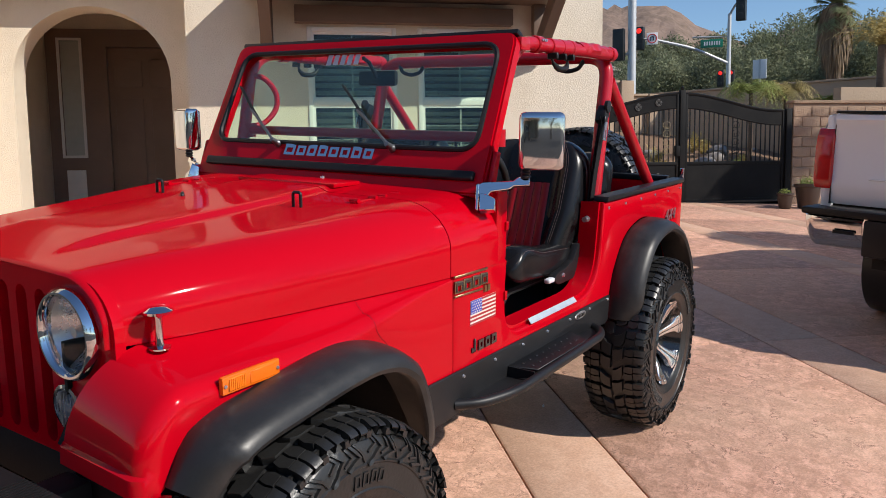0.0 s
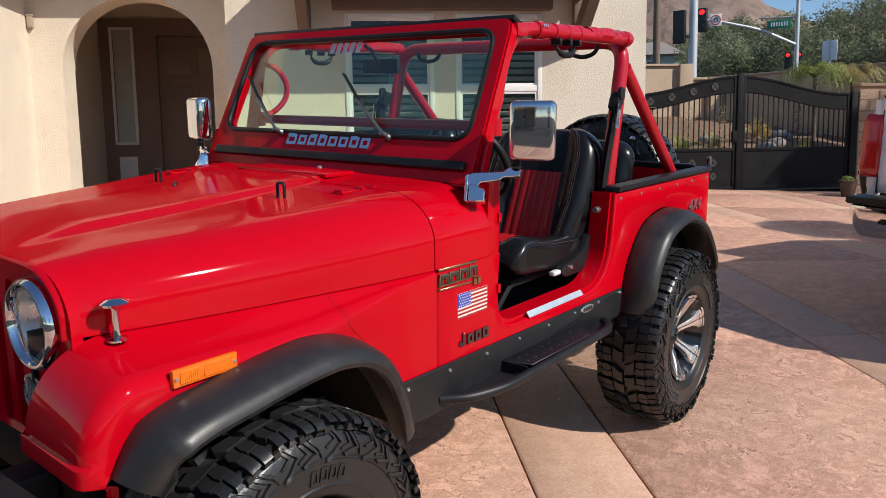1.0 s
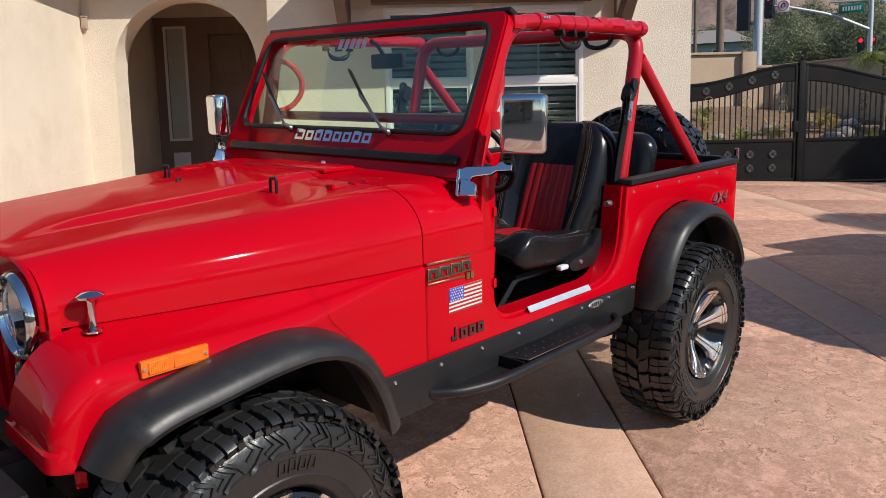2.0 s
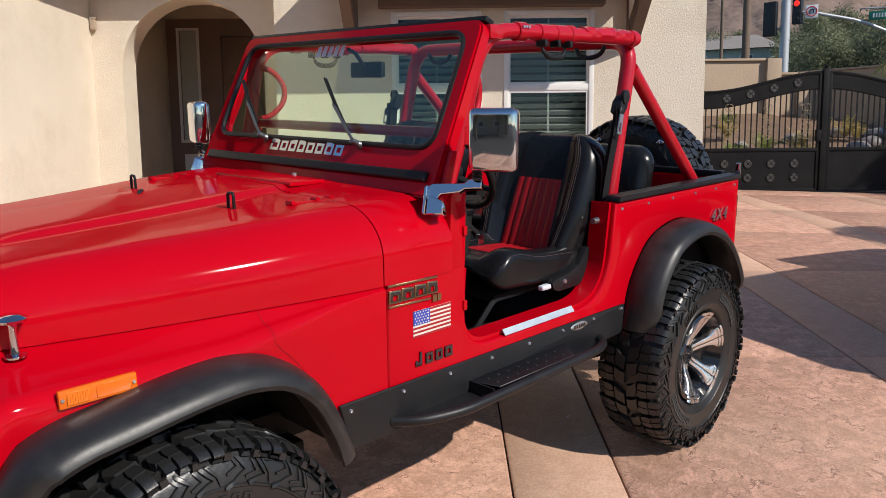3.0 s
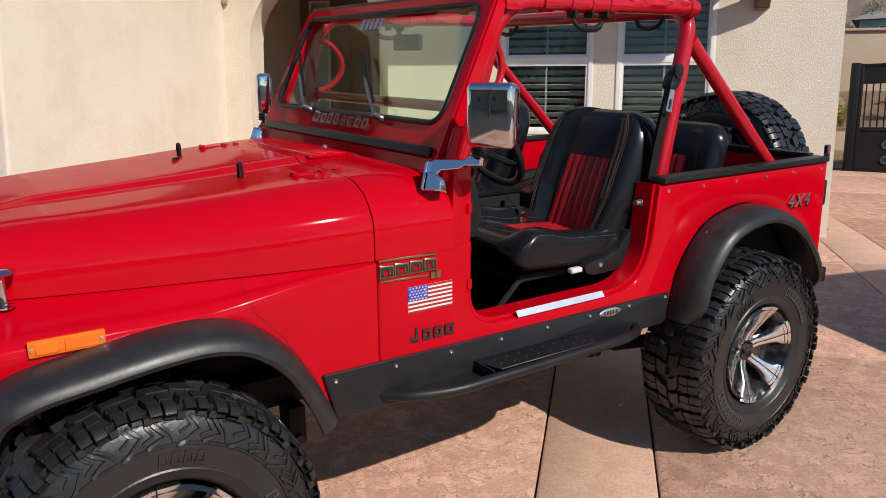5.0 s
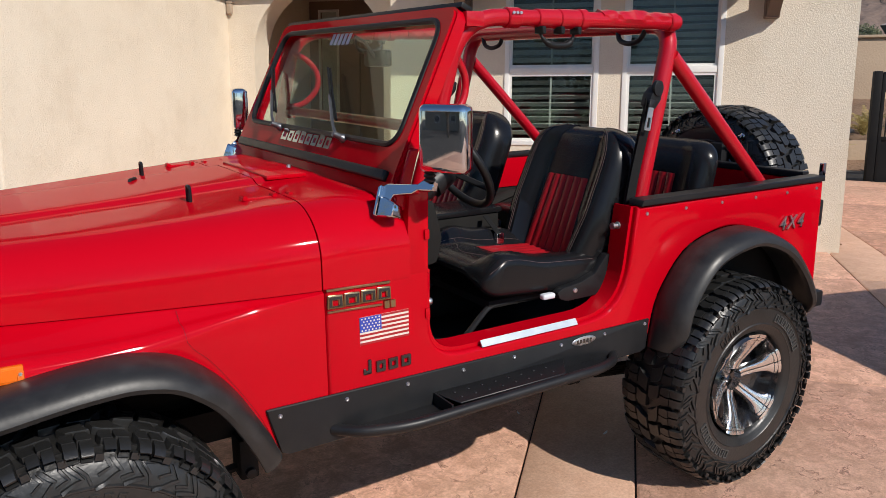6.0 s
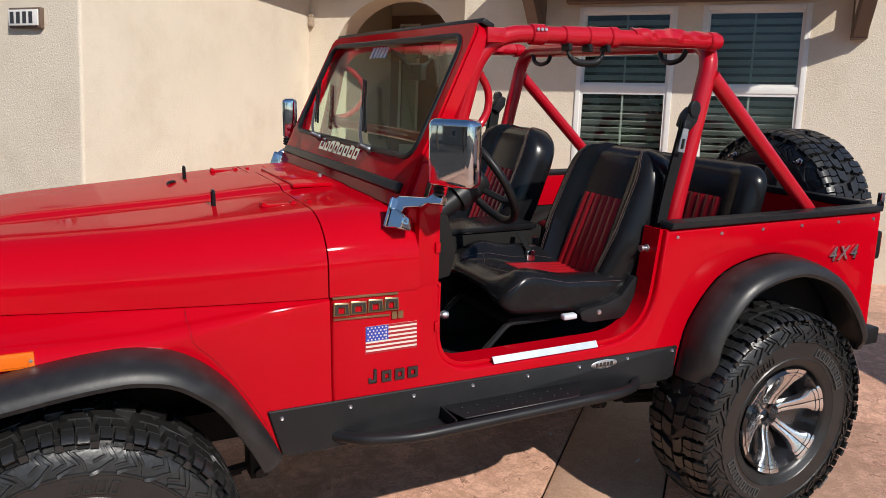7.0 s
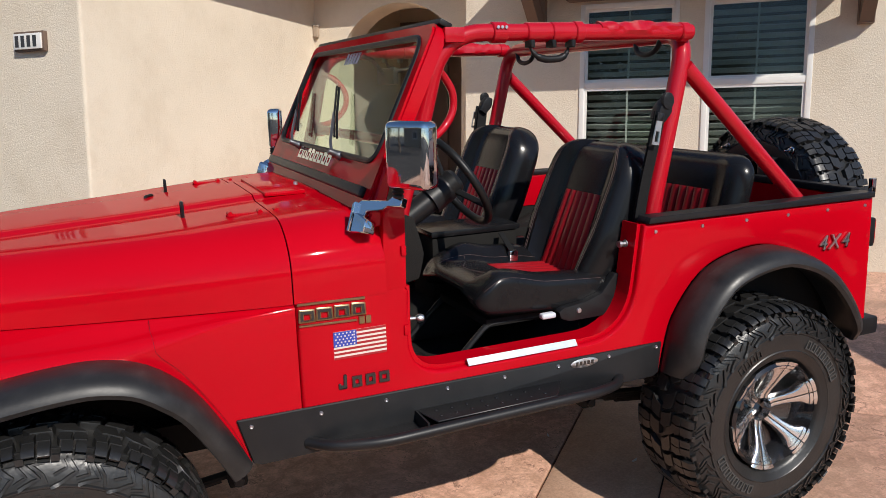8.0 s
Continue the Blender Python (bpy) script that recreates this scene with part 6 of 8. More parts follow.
# hood furniture
for s in (-1, 1):
    for x, h, y in ((0.485, 0.052, 0.335),):
        z = 1.238
        part("footman_loop", tube(bmesh.new(), fillet([(x, s * y - 0.016, z - 0.005), (x, s * y - 0.016, z + h), (x, s * y + 0.016, z + h), (x, s * y + 0.016, z - 0.005)], 0.010), 0.005, 8), BLACK_STEEL, hood)
part("footman_loop", tube(bmesh.new(), fillet([(0.40, 0.10, 1.244), (0.40, 0.10, 1.262), (0.425, 0.135, 1.262), (0.425, 0.135, 1.244)], 0.006), 0.006, 8), BLACK_STEEL, hood)
for y in (-0.46, 0.46):
    hg = part("hood_hinge", rounded(box_bm(0.60, 0.83, y - 0.010, y + 0.010, 1.250, 1.2595), 0.003), RED, jeep)
    for x in (0.61, 0.70, 0.75, 0.82):
        part("hinge_knuckle", lathe(bmesh.new(), [(0, -0.016), (0.0075, -0.016), (0.0075, 0.016), (0, 0.016)], 10, m=pose(x, y, 1.2605), axis="y"), RED, hg)
part("cowl_vent", rounded(box_bm(0.76, 0.90, -0.24, 0.24, 1.272, 1.287), 0.006), RED, cowl)
part("vent_screw", lathe(bmesh.new(), [(0, 0.012), (0.008, 0.01), (0.009, 0)], 10, m=pose(0.91, -0.05, 1.282)), BRUSHED, cowl)

# windshield
WB, WT = Vector((0.990, 0, 1.300)), Vector((1.232, 0, 1.797))
wz = (WT - WB).normalized()
wl = (WT - WB).length
WS = Matrix(((0, wz.x, -wz.z, WB.x), (1, 0, 0, 0), (0, wz.z, wz.x, WB.z), (0, 0, 0, 1)))  # (across, up the slope, towards the front)
outer = [Vector((p[0], p[1])) for p in fillet([(-0.716, -0.055, 0), (0.716, -0.055, 0), (0.696, wl, 0), (-0.696, wl, 0)], [0.01, 0.01, 0.05, 0.05], 6, True)]
inner = [Vector((p[0], p[1])) for p in fillet([(-0.650, 0.105, 0), (0.650, 0.105, 0), (0.640, wl - 0.045, 0), (-0.640, wl - 0.045, 0)], 0.07, 7, True)]
bm = prism(bmesh.new(), [(p.x, p.y) for p in outer], "z", -0.028, 0.022, holes=[[(p.x, p.y) for p in inner]])
bmesh.ops.bevel(bm, geom=[e for e in bm.edges if len(e.link_faces) == 2 and e.calc_face_angle(0) > 1.0], offset=0.008, segments=2, affect="EDGES")
bmesh.ops.transform(bm, matrix=WS, verts=bm.verts)
frame_ob = part("windshield_frame", bm, RED, jeep)
bm = tube(bmesh.new(), [(p.x, p.y, 0.02) for p in inner], 0.0105, 8, closed=True, squash=1.0)
bmesh.ops.transform(bm, matrix=WS, verts=bm.verts)
part("glass_seal", bm, SEAL, frame_ob)
bm = prism(bmesh.new(), [(p.x, p.y) for p in inner], "z", 0.0, 0.004)
bmesh.ops.transform(bm, matrix=WS, verts=bm.verts)
gl = part("windshield", bm, WINDSHIELD, frame_ob, "clear laminated windshield")
gl.visible_shadow = False
bm = box_bm(-0.690, 0.690, wl - 0.002, wl + 0.016, -0.03, 0.012, 0.005)
bmesh.ops.transform(bm, matrix=WS, verts=bm.verts)
part("header_channel", bm, SEAL, frame_ob)
bm = box_bm(-0.675, 0.66, -0.008, 0.026, 0.018, 0.040, 0.009, 3)
bmesh.ops.transform(bm, matrix=WS, verts=bm.verts)
part("cowl_seal", bm, SEAL, frame_ob)
for s in (-1, 1):
    bm = rounded(prism(bmesh.new(), [(0.955, 1.225), (1.0, 1.225), (1.05, 1.40), (1.02, 1.40)], "y", s * 0.716, s * 0.732), 0.004, 1)
    part("windshield_hinge", bm, RED, frame_ob)
# bright lettering on the frame as plain bright shapes
for k in range(8):
    a = -0.222 + k * 0.0565
    w = 0.045 if k != 7 else 0.056
    bm = prism(bmesh.new(), [(a, 0.052), (a + w, 0.052), (a + w, 0.092 + (0.014 if k in (1, 4, 7) else 0)), (a, 0.092 + (0.014 if k in (5,) else 0))], "z", 0.021, 0.027, holes=[[(a + 0.012, 0.063), (a + w - 0.012, 0.063), (a + w - 0.012, 0.082), (a + 0.012, 0.082)]])
    bmesh.ops.transform(bm, matrix=WS, verts=bm.verts)
    part("badge_shape", bm, CHROME, frame_ob)
for k in range(5):
    bm = box_bm(0.0 + k * 0.036, 0.024 + k * 0.036, wl - 0.10, wl - 0.055, 0.0046, 0.0056)
    bmesh.ops.transform(bm, matrix=WS, verts=bm.verts)
    part("decal_bar", bm, DECAL_GREY, frame_ob, "pale decal strip on the glass")
for y in (0.278, -0.302):
    bm = bmesh.new()
    boss = lathe(bmesh.new(), [(0, 0.026), (0.008, 0.025), (0.011, 0.018), (0.015, 0.010), (0.017, 0)], 14, m=pose(y, 0.098, 0.02))
    bmesh.ops.transform(boss, matrix=WS, verts=boss.verts)
    lathe(bm, [(0, 0.05), (0.009, 0.047), (0.011, 0.03), (0.011, 0.02)], 14, m=pose(y, 0.098, 0.02))
    tube(bm, fillet([(y, 0.098, 0.055), (y + 0.04, 0.130, 0.062), (y + 0.15, 0.205, 0.05), (y + 0.20, 0.238, 0.044)], 0.02), 0.0055, 8)
    bmesh.ops.transform(bm, matrix=WS, verts=bm.verts)
    wp = part("wiper", bm, WIPER, jeep)
    part("wiper_boss", boss, WIPER, wp, "grey wiper pivot cap")
    bm = bmesh.new()
    for o, r in ((0.030, 0.006), (0.040, 0.005)):
        tube(bm, [(y + 0.095, 0.155, o), (y + 0.20, 0.245, o + 0.004), (y + 0.315, 0.345, o)], r * 0.8, 6)
    bmesh.ops.transform(bm, matrix=WS, verts=bm.verts)
    part("wiper_blade", bm, SEAL, wp)
mm = part("inner_mirror", rounded(box_bm(1.285, 1.31, -0.105, 0.085, 1.628, 1.69), 0.012, 2), BLACK_PLASTIC, jeep)
part("mirror_stem", tube(bmesh.new(), [(1.205, -0.01, 1.735), (1.24, -0.01, 1.72), (1.29, -0.01, 1.66)], 0.008, 8), BLACK_PLASTIC, mm)


def side_mirror(s):
    """Chrome square mirror on a bracket and arm at the windshield hinge."""
    m = pose(1.050, -0.880, 1.441, 0, 0, 30 if s < 0 else 15)
    bm = box_bm(-0.040, 0.026, -0.073, 0.073, -0.093, 0.093)
    bmesh.ops.bevel(bm, geom=bm.edges[:], offset=0.019, segments=5, affect="EDGES", profile=0.5)
    bmesh.ops.transform(bm, matrix=m, verts=bm.verts)
    head = part("side_mirror", flip(bm, s), CHROME, jeep, "square chrome side mirror")
    bm = box_bm(0.0255, 0.028, -0.062, 0.062, -0.081, 0.081, 0.001, 1)
    bmesh.ops.transform(bm, matrix=m, verts=bm.verts)
    part("mirror_glass", flip(bm, s), CHROME, head)
    part("pivot", flip(lathe(bmesh.new(), [(0.010, 0), (0.018, 0.006), (0.013, 0.012), (0.018, 0.018), (0.013, 0.024), (0.017, 0.03), (0.01, 0.036)], 14, m=pose(1.016, -0.843, 1.320)), s), SEAL, head)
    # cast arm with a raised end under the pivot, clamp and plate at the hinge
    d = Vector((0.454, -0.891, 0)).normalized()
    side_m = Matrix(((d.x, d.y, 0, 0.952), (d.y, -d.x, 0, -0.718), (0, 0, 1, 0), (0, 0, 0, 1)))

    def fit(name, outline, thick, off=0.0, r=0.0022):
        bm = prism(bmesh.new(), outline, "y", off - thick / 2, off + thick / 2)
        bmesh.ops.bevel(bm, geom=[e for e in bm.edges if len(e.link_faces) == 2 and e.calc_face_angle(0) > 0.5], offset=r, segments=1, affect="EDGES", profile=0.5)
        bmesh.ops.transform(bm, matrix=side_m @ pose(0, 0, 1.285) @ pose(0, 0, 0, 22) @ pose(0, 0, -1.285), verts=bm.verts)
        part(name, flip(bm, s), CHROME, head)
    fit("arm", [(-0.012, 1.250), (0.014, 1.252), (0.030, 1.272), (0.088, 1.281), (0.104, 1.292), (0.154, 1.295), (0.154, 1.322), (0.116, 1.322), (0.100, 1.309), (0.0, 1.303), (-0.012, 1.296)], 0.024)
    fit("arm_clamp", [(-0.008, 1.204), (0.046, 1.208), (0.044, 1.246), (0.010, 1.262), (-0.008, 1.262)], 0.046, 0.0, 0.003)
    fit("arm_plate", [(-0.020, 1.206), (-0.010, 1.206), (-0.010, 1.296), (-0.020, 1.290)], 0.052, 0.0, 0.002)
    return head


for s in (-1, 1):
    side_mirror(s)

# side badges
part("side_badge", rounded(prism(bmesh.new(), [(0.732, 1.033), (0.932, 1.028), (0.932, 1.021), (0.732, 1.026)], "y", -0.756, -0.7495), 0.001, 1), BRONZE, jeep, "bronze-coloured badge frame line")
part("side_badge", rounded(prism(bmesh.new(), [(0.734, 0.969), (0.905, 0.964), (0.905, 0.958), (0.734, 0.963)], "y", -0.756, -0.7495), 0.001, 1), BRONZE, jeep)
for a, w in ((0.735, 0.046), (0.785, 0.048), (0.838, 0.046), (0.889, 0.043)):
    h = [(a - 0.002, 0.976), (a + w + 0.002, 0.974), (a + w, 1.012), (a, 1.015)]
    part("badge_shape", rounded(prism(bmesh.new(), h, "y", -0.757, -0.7495, holes=[[(a + 0.014, 0.982), (a + w - 0.014, 0.981), (a + w - 0.014, 0.999), (a + 0.014, 1.0)]]), 0.0012, 1), BRONZE, jeep)
    part("badge_inlay", prism(bmesh.new(), [(a + 0.003, 0.980), (a + w - 0.003, 0.979), (a + w - 0.004, 1.008), (a + 0.004, 1.011)], "y", -0.7585, -0.7575, holes=[[(a + 0.011, 0.9835), (a + w - 0.011, 0.9825), (a + w - 0.011, 1.0005), (a + 0.011, 1.0015)]]), BADGE_BLACK, jeep)
for a in (0.911, 0.931):
    part("badge_shape", prism(bmesh.new(), [(a, 0.971), (a + 0.016, 0.970), (a + 0.016, 0.948), (a, 0.949)], "y", -0.757, -0.7495), BRONZE, jeep)
fl = part("flag_decal", box_bm(0.831, 0.993, -0.7518, -0.7502, 0.848, 0.932), FLAG_WHITE, jeep, "striped flag decal with a blue starred corner")
for k in range(7):
    z = 0.848 + k * 0.01292
    part("flag_stripe", box_bm(0.831, 0.993, -0.7526, -0.7519, z, z + 0.00646), FLAG_RED, fl)
part("flag_corner", box_bm(0.831, 0.901, -0.7534, -0.7527, 0.887, 0.932), FLAG_BLUE, fl)
for r in range(5):
    for k in range(6):
        part("flag_star", lathe(bmesh.new(), [(0, 0.0006), (0.0026, 0.0005), (0.0028, 0)], 6, m=pose(0.838 + k * 0.0112 + (0.0056 if r % 2 else 0) * (1 if k < 5 else 0), -0.7534, 0.8915 + r * 0.0088), axis="y"), FLAG_WHITE, fl)
for k, (a, w, h) in enumerate(((0.838, 0.026, 0.044), (0.880, 0.030, 0.034), (0.922, 0.030, 0.034), (0.964, 0.032, 0.034))):
    z = 0.756
    if k == 0:
        bm = rounded(prism(bmesh.new(), [(a, z), (a + w, z), (a + w, z + h), (a + w - 0.010, z + h), (a + w - 0.010, z + 0.011), (a + 0.008, z + 0.011), (a + 0.008, z + 0.018), (a, z + 0.018)], "y", -0.757, -0.7495), 0.002, 1)
    else:
        bm = prism(bmesh.new(), [(a, z), (a + w, z), (a + w, z + h), (a, z + h)], "y", -0.757, -0.7495, holes=[[(a + 0.009, z + 0.009), (a + w - 0.009, z + 0.009), (a + w - 0.009, z + h - 0.009), (a + 0.009, z + h - 0.009)]])
    part("badge_shape", bm, BADGE_BLACK, jeep, "black raised badge shape")
SLANT = Matrix(((1, 0.22, 0, 0), (0, 1, 0, 0), (0, 0, 1, 0), (0, 0, 0, 1)))
for ch, x, mat in (("4", 2.785, BADGE_BLACK), ("X", 2.845, FLAG_RED), ("4", 2.905, BADGE_BLACK)):
    badge = part("badge_letter", letters(ch, 0.083, 0.004, pose(x + 0.005, -0.7515, 0.977, 90) @ SLANT), mat, jeep, "raised drive badge")
    part("badge_face", letters(ch, 0.080, 0.003, pose(x - 0.002, -0.7565, 0.982, 90) @ SLANT), BRUSHED, badge, "bright face of the drive badge")

# sill plate, hinges, latch
part("sill_plate", box_bm(1.262, 1.668, -0.0125, 0.0125, -0.002, 0.002, 0.001, 1, m=pose(0, -0.7445, 0.7625, 52)), SILL, jeep, "brushed metal sill plate")
for s in (-1, 1):
    part("door_hinge", flip(rounded(box_bm(1.050, 1.066, -0.757, -0.749, 0.890, 0.922), 0.003), s), RED, jeep)
    part("door_hinge", flip(rounded(box_bm(1.050, 1.066, -0.757, -0.747, 1.135, 1.165), 0.003), s), RED, jeep)
    part("striker", flip(lathe(bmesh.new(), [(0, 0.03), (0.012, 0.03), (0.012, 0.02), (0.007, 0.018), (0.007, 0.006), (0.014, 0.004), (0.014, 0)], 12, m=pose(1.910, -0.68, 1.065, 0, 180), axis="x"), s), BRUSHED, jeep)
tl = part("tail_lamp", rounded(box_bm(3.064, 3.105, -0.73, -0.62, 0.93, 1.05), 0.012, 2), BLACK_PLASTIC, jeep, "black tail lamp housing")
part("tail_lens", rounded(box_bm(3.106, 3.118, -0.72, -0.63, 0.94, 1.04), 0.005), TAIL_RED, tl)
part("corner_latch", rounded(box_bm(3.03, 3.052, -0.755, -0.735, 1.15, 1.215), 0.004), CHROME, jeep)

# roll cage
CAGE_R = 0.0315
hoop = [(1.99, -0.655, 0.75), (2.03, -0.655, 1.13), (2.178, -0.640, 1.772), (2.178, 0.640, 1.772), (2.03, 0.655, 1.13), (1.99, 0.655, 0.75)]
cage = part("roll_cage", tube(bmesh.new(), fillet(hoop, [0, 0.2, 0.11, 0.11, 0.2, 0], 8), CAGE_R, 16), RED_BAR, jeep)
part("dash_bar", tube(bmesh.new(), [(1.176, -0.61, 1.441), (1.176, 0.61, 1.441)], 0.0195, 14), RED_BAR, cage)
for s in (-1, 1):
    part("side_bar", flip(tube(bmesh.new(), fillet([(2.178, -0.658, 1.777), (1.24, -0.657, 1.776), (1.17, -0.640, 1.48), (1.08, -0.62, 1.18), (1.06, -0.62, 0.7)], [0, 0.145, 0.14, 0.2, 0], 9), 0.0265, 16), s), RED_BAR, cage)
    part("rear_brace", flip(tube(bmesh.new(), [(2.168, -0.652, 1.66), (2.74, -0.672, 1.13), (2.76, -0.672, 1.1)], 0.0275, 16), s), RED_BAR, cage)
    part("bar_collar", flip(lathe(bmesh.new(), [(0.0, -0.03), (0.036, -0.03), (0.036, 0.03), (0, 0.03)], 14, m=pose(1.176, -0.636, 1.44)), s), RED_BAR, cage)
    part("joint_plate", flip(rounded(lathe(bmesh.new(), [(0.0, -0.025), (0.0335, -0.025), (0.0335, 0.012), (0, 0.012)], 16, m=pose(2.15, -0.658, 1.777), axis="x"), 0.004, 1), s), RED_BAR, cage)
    part("grab_loop", flip(tube(bmesh.new(), smooth_line([(1.222, -0.635, 1.68), (1.262, -0.600, 1.66), (1.305, -0.585, 1.60), (1.300, -0.585, 1.53), (1.240, -0.60, 1.47), (1.165, -0.625, 1.455)], 5), 0.0125, 10), s), RED_BAR, cage)
    for x0, x1, r in ((1.405, 1.455, 0.0325), (1.525, 1.615, 0.0310), (1.615, 1.700, 0.0325), (1.700, 1.732, 0.0350)):
        slv = part("sleeve", flip(rounded(lathe(bmesh.new(), [(0, x0), (r, x0), (r, x1), (0, x1)], 18, m=pose(0, -0.658, 1.776), axis="x"), 0.003, 1), s), RED_BAR, jeep)
        if x0 < 1.41:
            for k in range(3):
                part("sleeve_bolt", flip(lathe(bmesh.new(), [(0, 0.004), (0.005, 0.004), (0.005, 0)], 8, m=pose(x0 + 0.010 + k * 0.014, -0.658 - r, 1.79), axis="y"), s), BRUSHED, slv)
    # fabric of a folded top strapped along the bar, uneven
    bm = bmesh.new()
    rows = []
    for i in range(27):
        x = 1.80 + 0.0125 * i
        row = []
        for q in range(14):
            b = 2 * math.pi * q / 14
            r = 0.0295 + (0.010 * noise.noise(Vector((x * 24, math.cos(b) * 1.4, math.sin(b) * 1.4))) + 0.005 * noise.noise(Vector((x * 70, b, 2)))) * (1 if math.sin(b) > -0.3 else 0.3)
            row.append((x, -0.656 + r * math.cos(b), 1.781 + max(r, 0.0275) * math.sin(b)))
        rows.append(row)
    loft(bm, rows, closed=True, cap=True)
    part("strap_wrap", flip(bm, s), RED_BAR, cage)
    hd = part("grab_handle", flip(tube(bmesh.new(), fillet([(1.530, -0.664, 1.752), (1.548, -0.674, 1.708), (1.585, -0.676, 1.692), (1.645, -0.676, 1.694), (1.672, -0.674, 1.712), (1.684, -0.664, 1.752)], 0.022), [0.005] * 3 + [0.008] * 3 + [0.0115] * 14 + [0.008] * 3 + [0.005] * 3, 10), s), SEAL, cage, "black soft grab handle")
    for x in (1.533, 1.610, 1.681):
        part("handle_strap", flip(rounded(box_bm(x - 0.008, x + 0.008, -0.698, -0.655, 1.728, 1.752), 0.003, 1), s), SEAL, hd)
    part("grab_handle", flip(tube(bmesh.new(), fillet([(2.165, -0.375, 1.765), (2.16, -0.39, 1.72), (2.155, -0.45, 1.705), (2.155, -0.51, 1.72), (2.16, -0.53, 1.765)], 0.025), 0.010, 10), s), SEAL, cage, "black soft grab handle")
    part("frame_bracket", flip(rounded(box_bm(1.235, 1.30, -0.70, -0.66, 1.745, 1.79), 0.006), s), RED_BAR, cage)
    # belt on the hoop
    bm = rounded(prism(bmesh.new(), [(2.062 + p[0], 1.548 + p[1]) for p in arc(0, 0, 0.023, 0, 342, 19, ry=0.028)], "y", -0.700, -0.684), 0.004, 1)
    bl = part("belt_guide", flip(bm, s), BLACK_PLASTIC, jeep, "black belt guide on the hoop")
    part("guide_shell", flip(rounded(prism(bmesh.new(), [(2.020, 1.490), (2.050, 1.470), (2.082, 1.505), (2.088, 1.545), (2.060, 1.556), (2.034, 1.530)], "y", -0.694, -0.650), 0.006, 2), s), BLACK_PLASTIC, bl)

    def ribbon(pts, half, t):
        """A flat strap along points, its breadth fore and aft."""
        v = [Vector(p) for p in smooth_line(pts, 4)]
        rows = []
        for i, p in enumerate(v):
            d = (v[min(i + 1, len(v) - 1)] - v[max(i - 1, 0)]).normalized()
            w = Vector((d.z, 0, -d.x)).normalized() * half
            rows.append([p + w + Vector((0, t, 0)), p - w + Vector((0, t, 0)), p - w - Vector((0, t, 0)), p + w - Vector((0, t, 0))])
        bm = bmesh.new()
        loft(bm, rows, closed=True, cap=True)
        return bm
    part("belt_web", flip(ribbon([(2.046, -0.676, 1.510), (2.022, -0.668, 1.38), (1.990, -0.662, 1.22), (1.968, -0.660, 1.06), (1.955, -0.662, 0.90), (1.945, -0.668, 0.74)], 0.024, 0.0022), s), WEBBING, bl)
    part("belt_web", flip(ribbon([(2.034, -0.686, 1.500), (2.016, -0.684, 1.40), (1.986, -0.676, 1.24), (1.962, -0.672, 1.08)], 0.021, 0.0018), s), WEBBING, bl)
    part("belt_bracket", flip(rounded(prism(bmesh.new(), [(2.012, 1.478), (2.040, 1.470), (2.046, 1.506), (2.018, 1.512)], "y", -0.704, -0.694), 0.003, 1), s), BLACK_PLASTIC, bl)
    part("belt_tongue", flip(prism(bmesh.new(), [(1.990, 1.405), (2.018, 1.400), (2.030, 1.480), (2.008, 1.484)], "y", -0.709, -0.7045,
                                   holes=[[(1.998, 1.414), (2.013, 1.411), (2.019, 1.446), (2.005, 1.449)]]), s), BRUSHED, bl, "bright belt tongue")
    part("anchor_bolt", flip(lathe(bmesh.new(), [(0, 0.016), (0.009, 0.015), (0.011, 0.006), (0.018, 0.004), (0.018, 0)], 12, m=pose(1.955, -0.668, 1.055), axis="y"), s), BRUSHED, bl)


# ---- wheels ----
TYRE_R, TYRE_W = 0.416, 0.292


SIDE = [(0.200, 0.06), (0.213, 0.022), (0.225, 0.011), (0.245, 0.005), (0.249, 0.001), (0.253, 0.004), (0.29, 0.0), (0.311, 0.001), (0.314, -0.003), (0.318, -0.003), (0.321, 0.002), (0.365, 0.011), (0.380, 0.024), (0.392, 0.040), (0.398, 0.10)]


def tyre_mesh():
    h = TYRE_W / 2
    prof = [(r, -h + y) for r, y in SIDE] + [(0.3985, 0)]
    return lathe(bmesh.new(), prof + [(r, -y) for r, y in prof[-2::-1]], 96, axis="y")


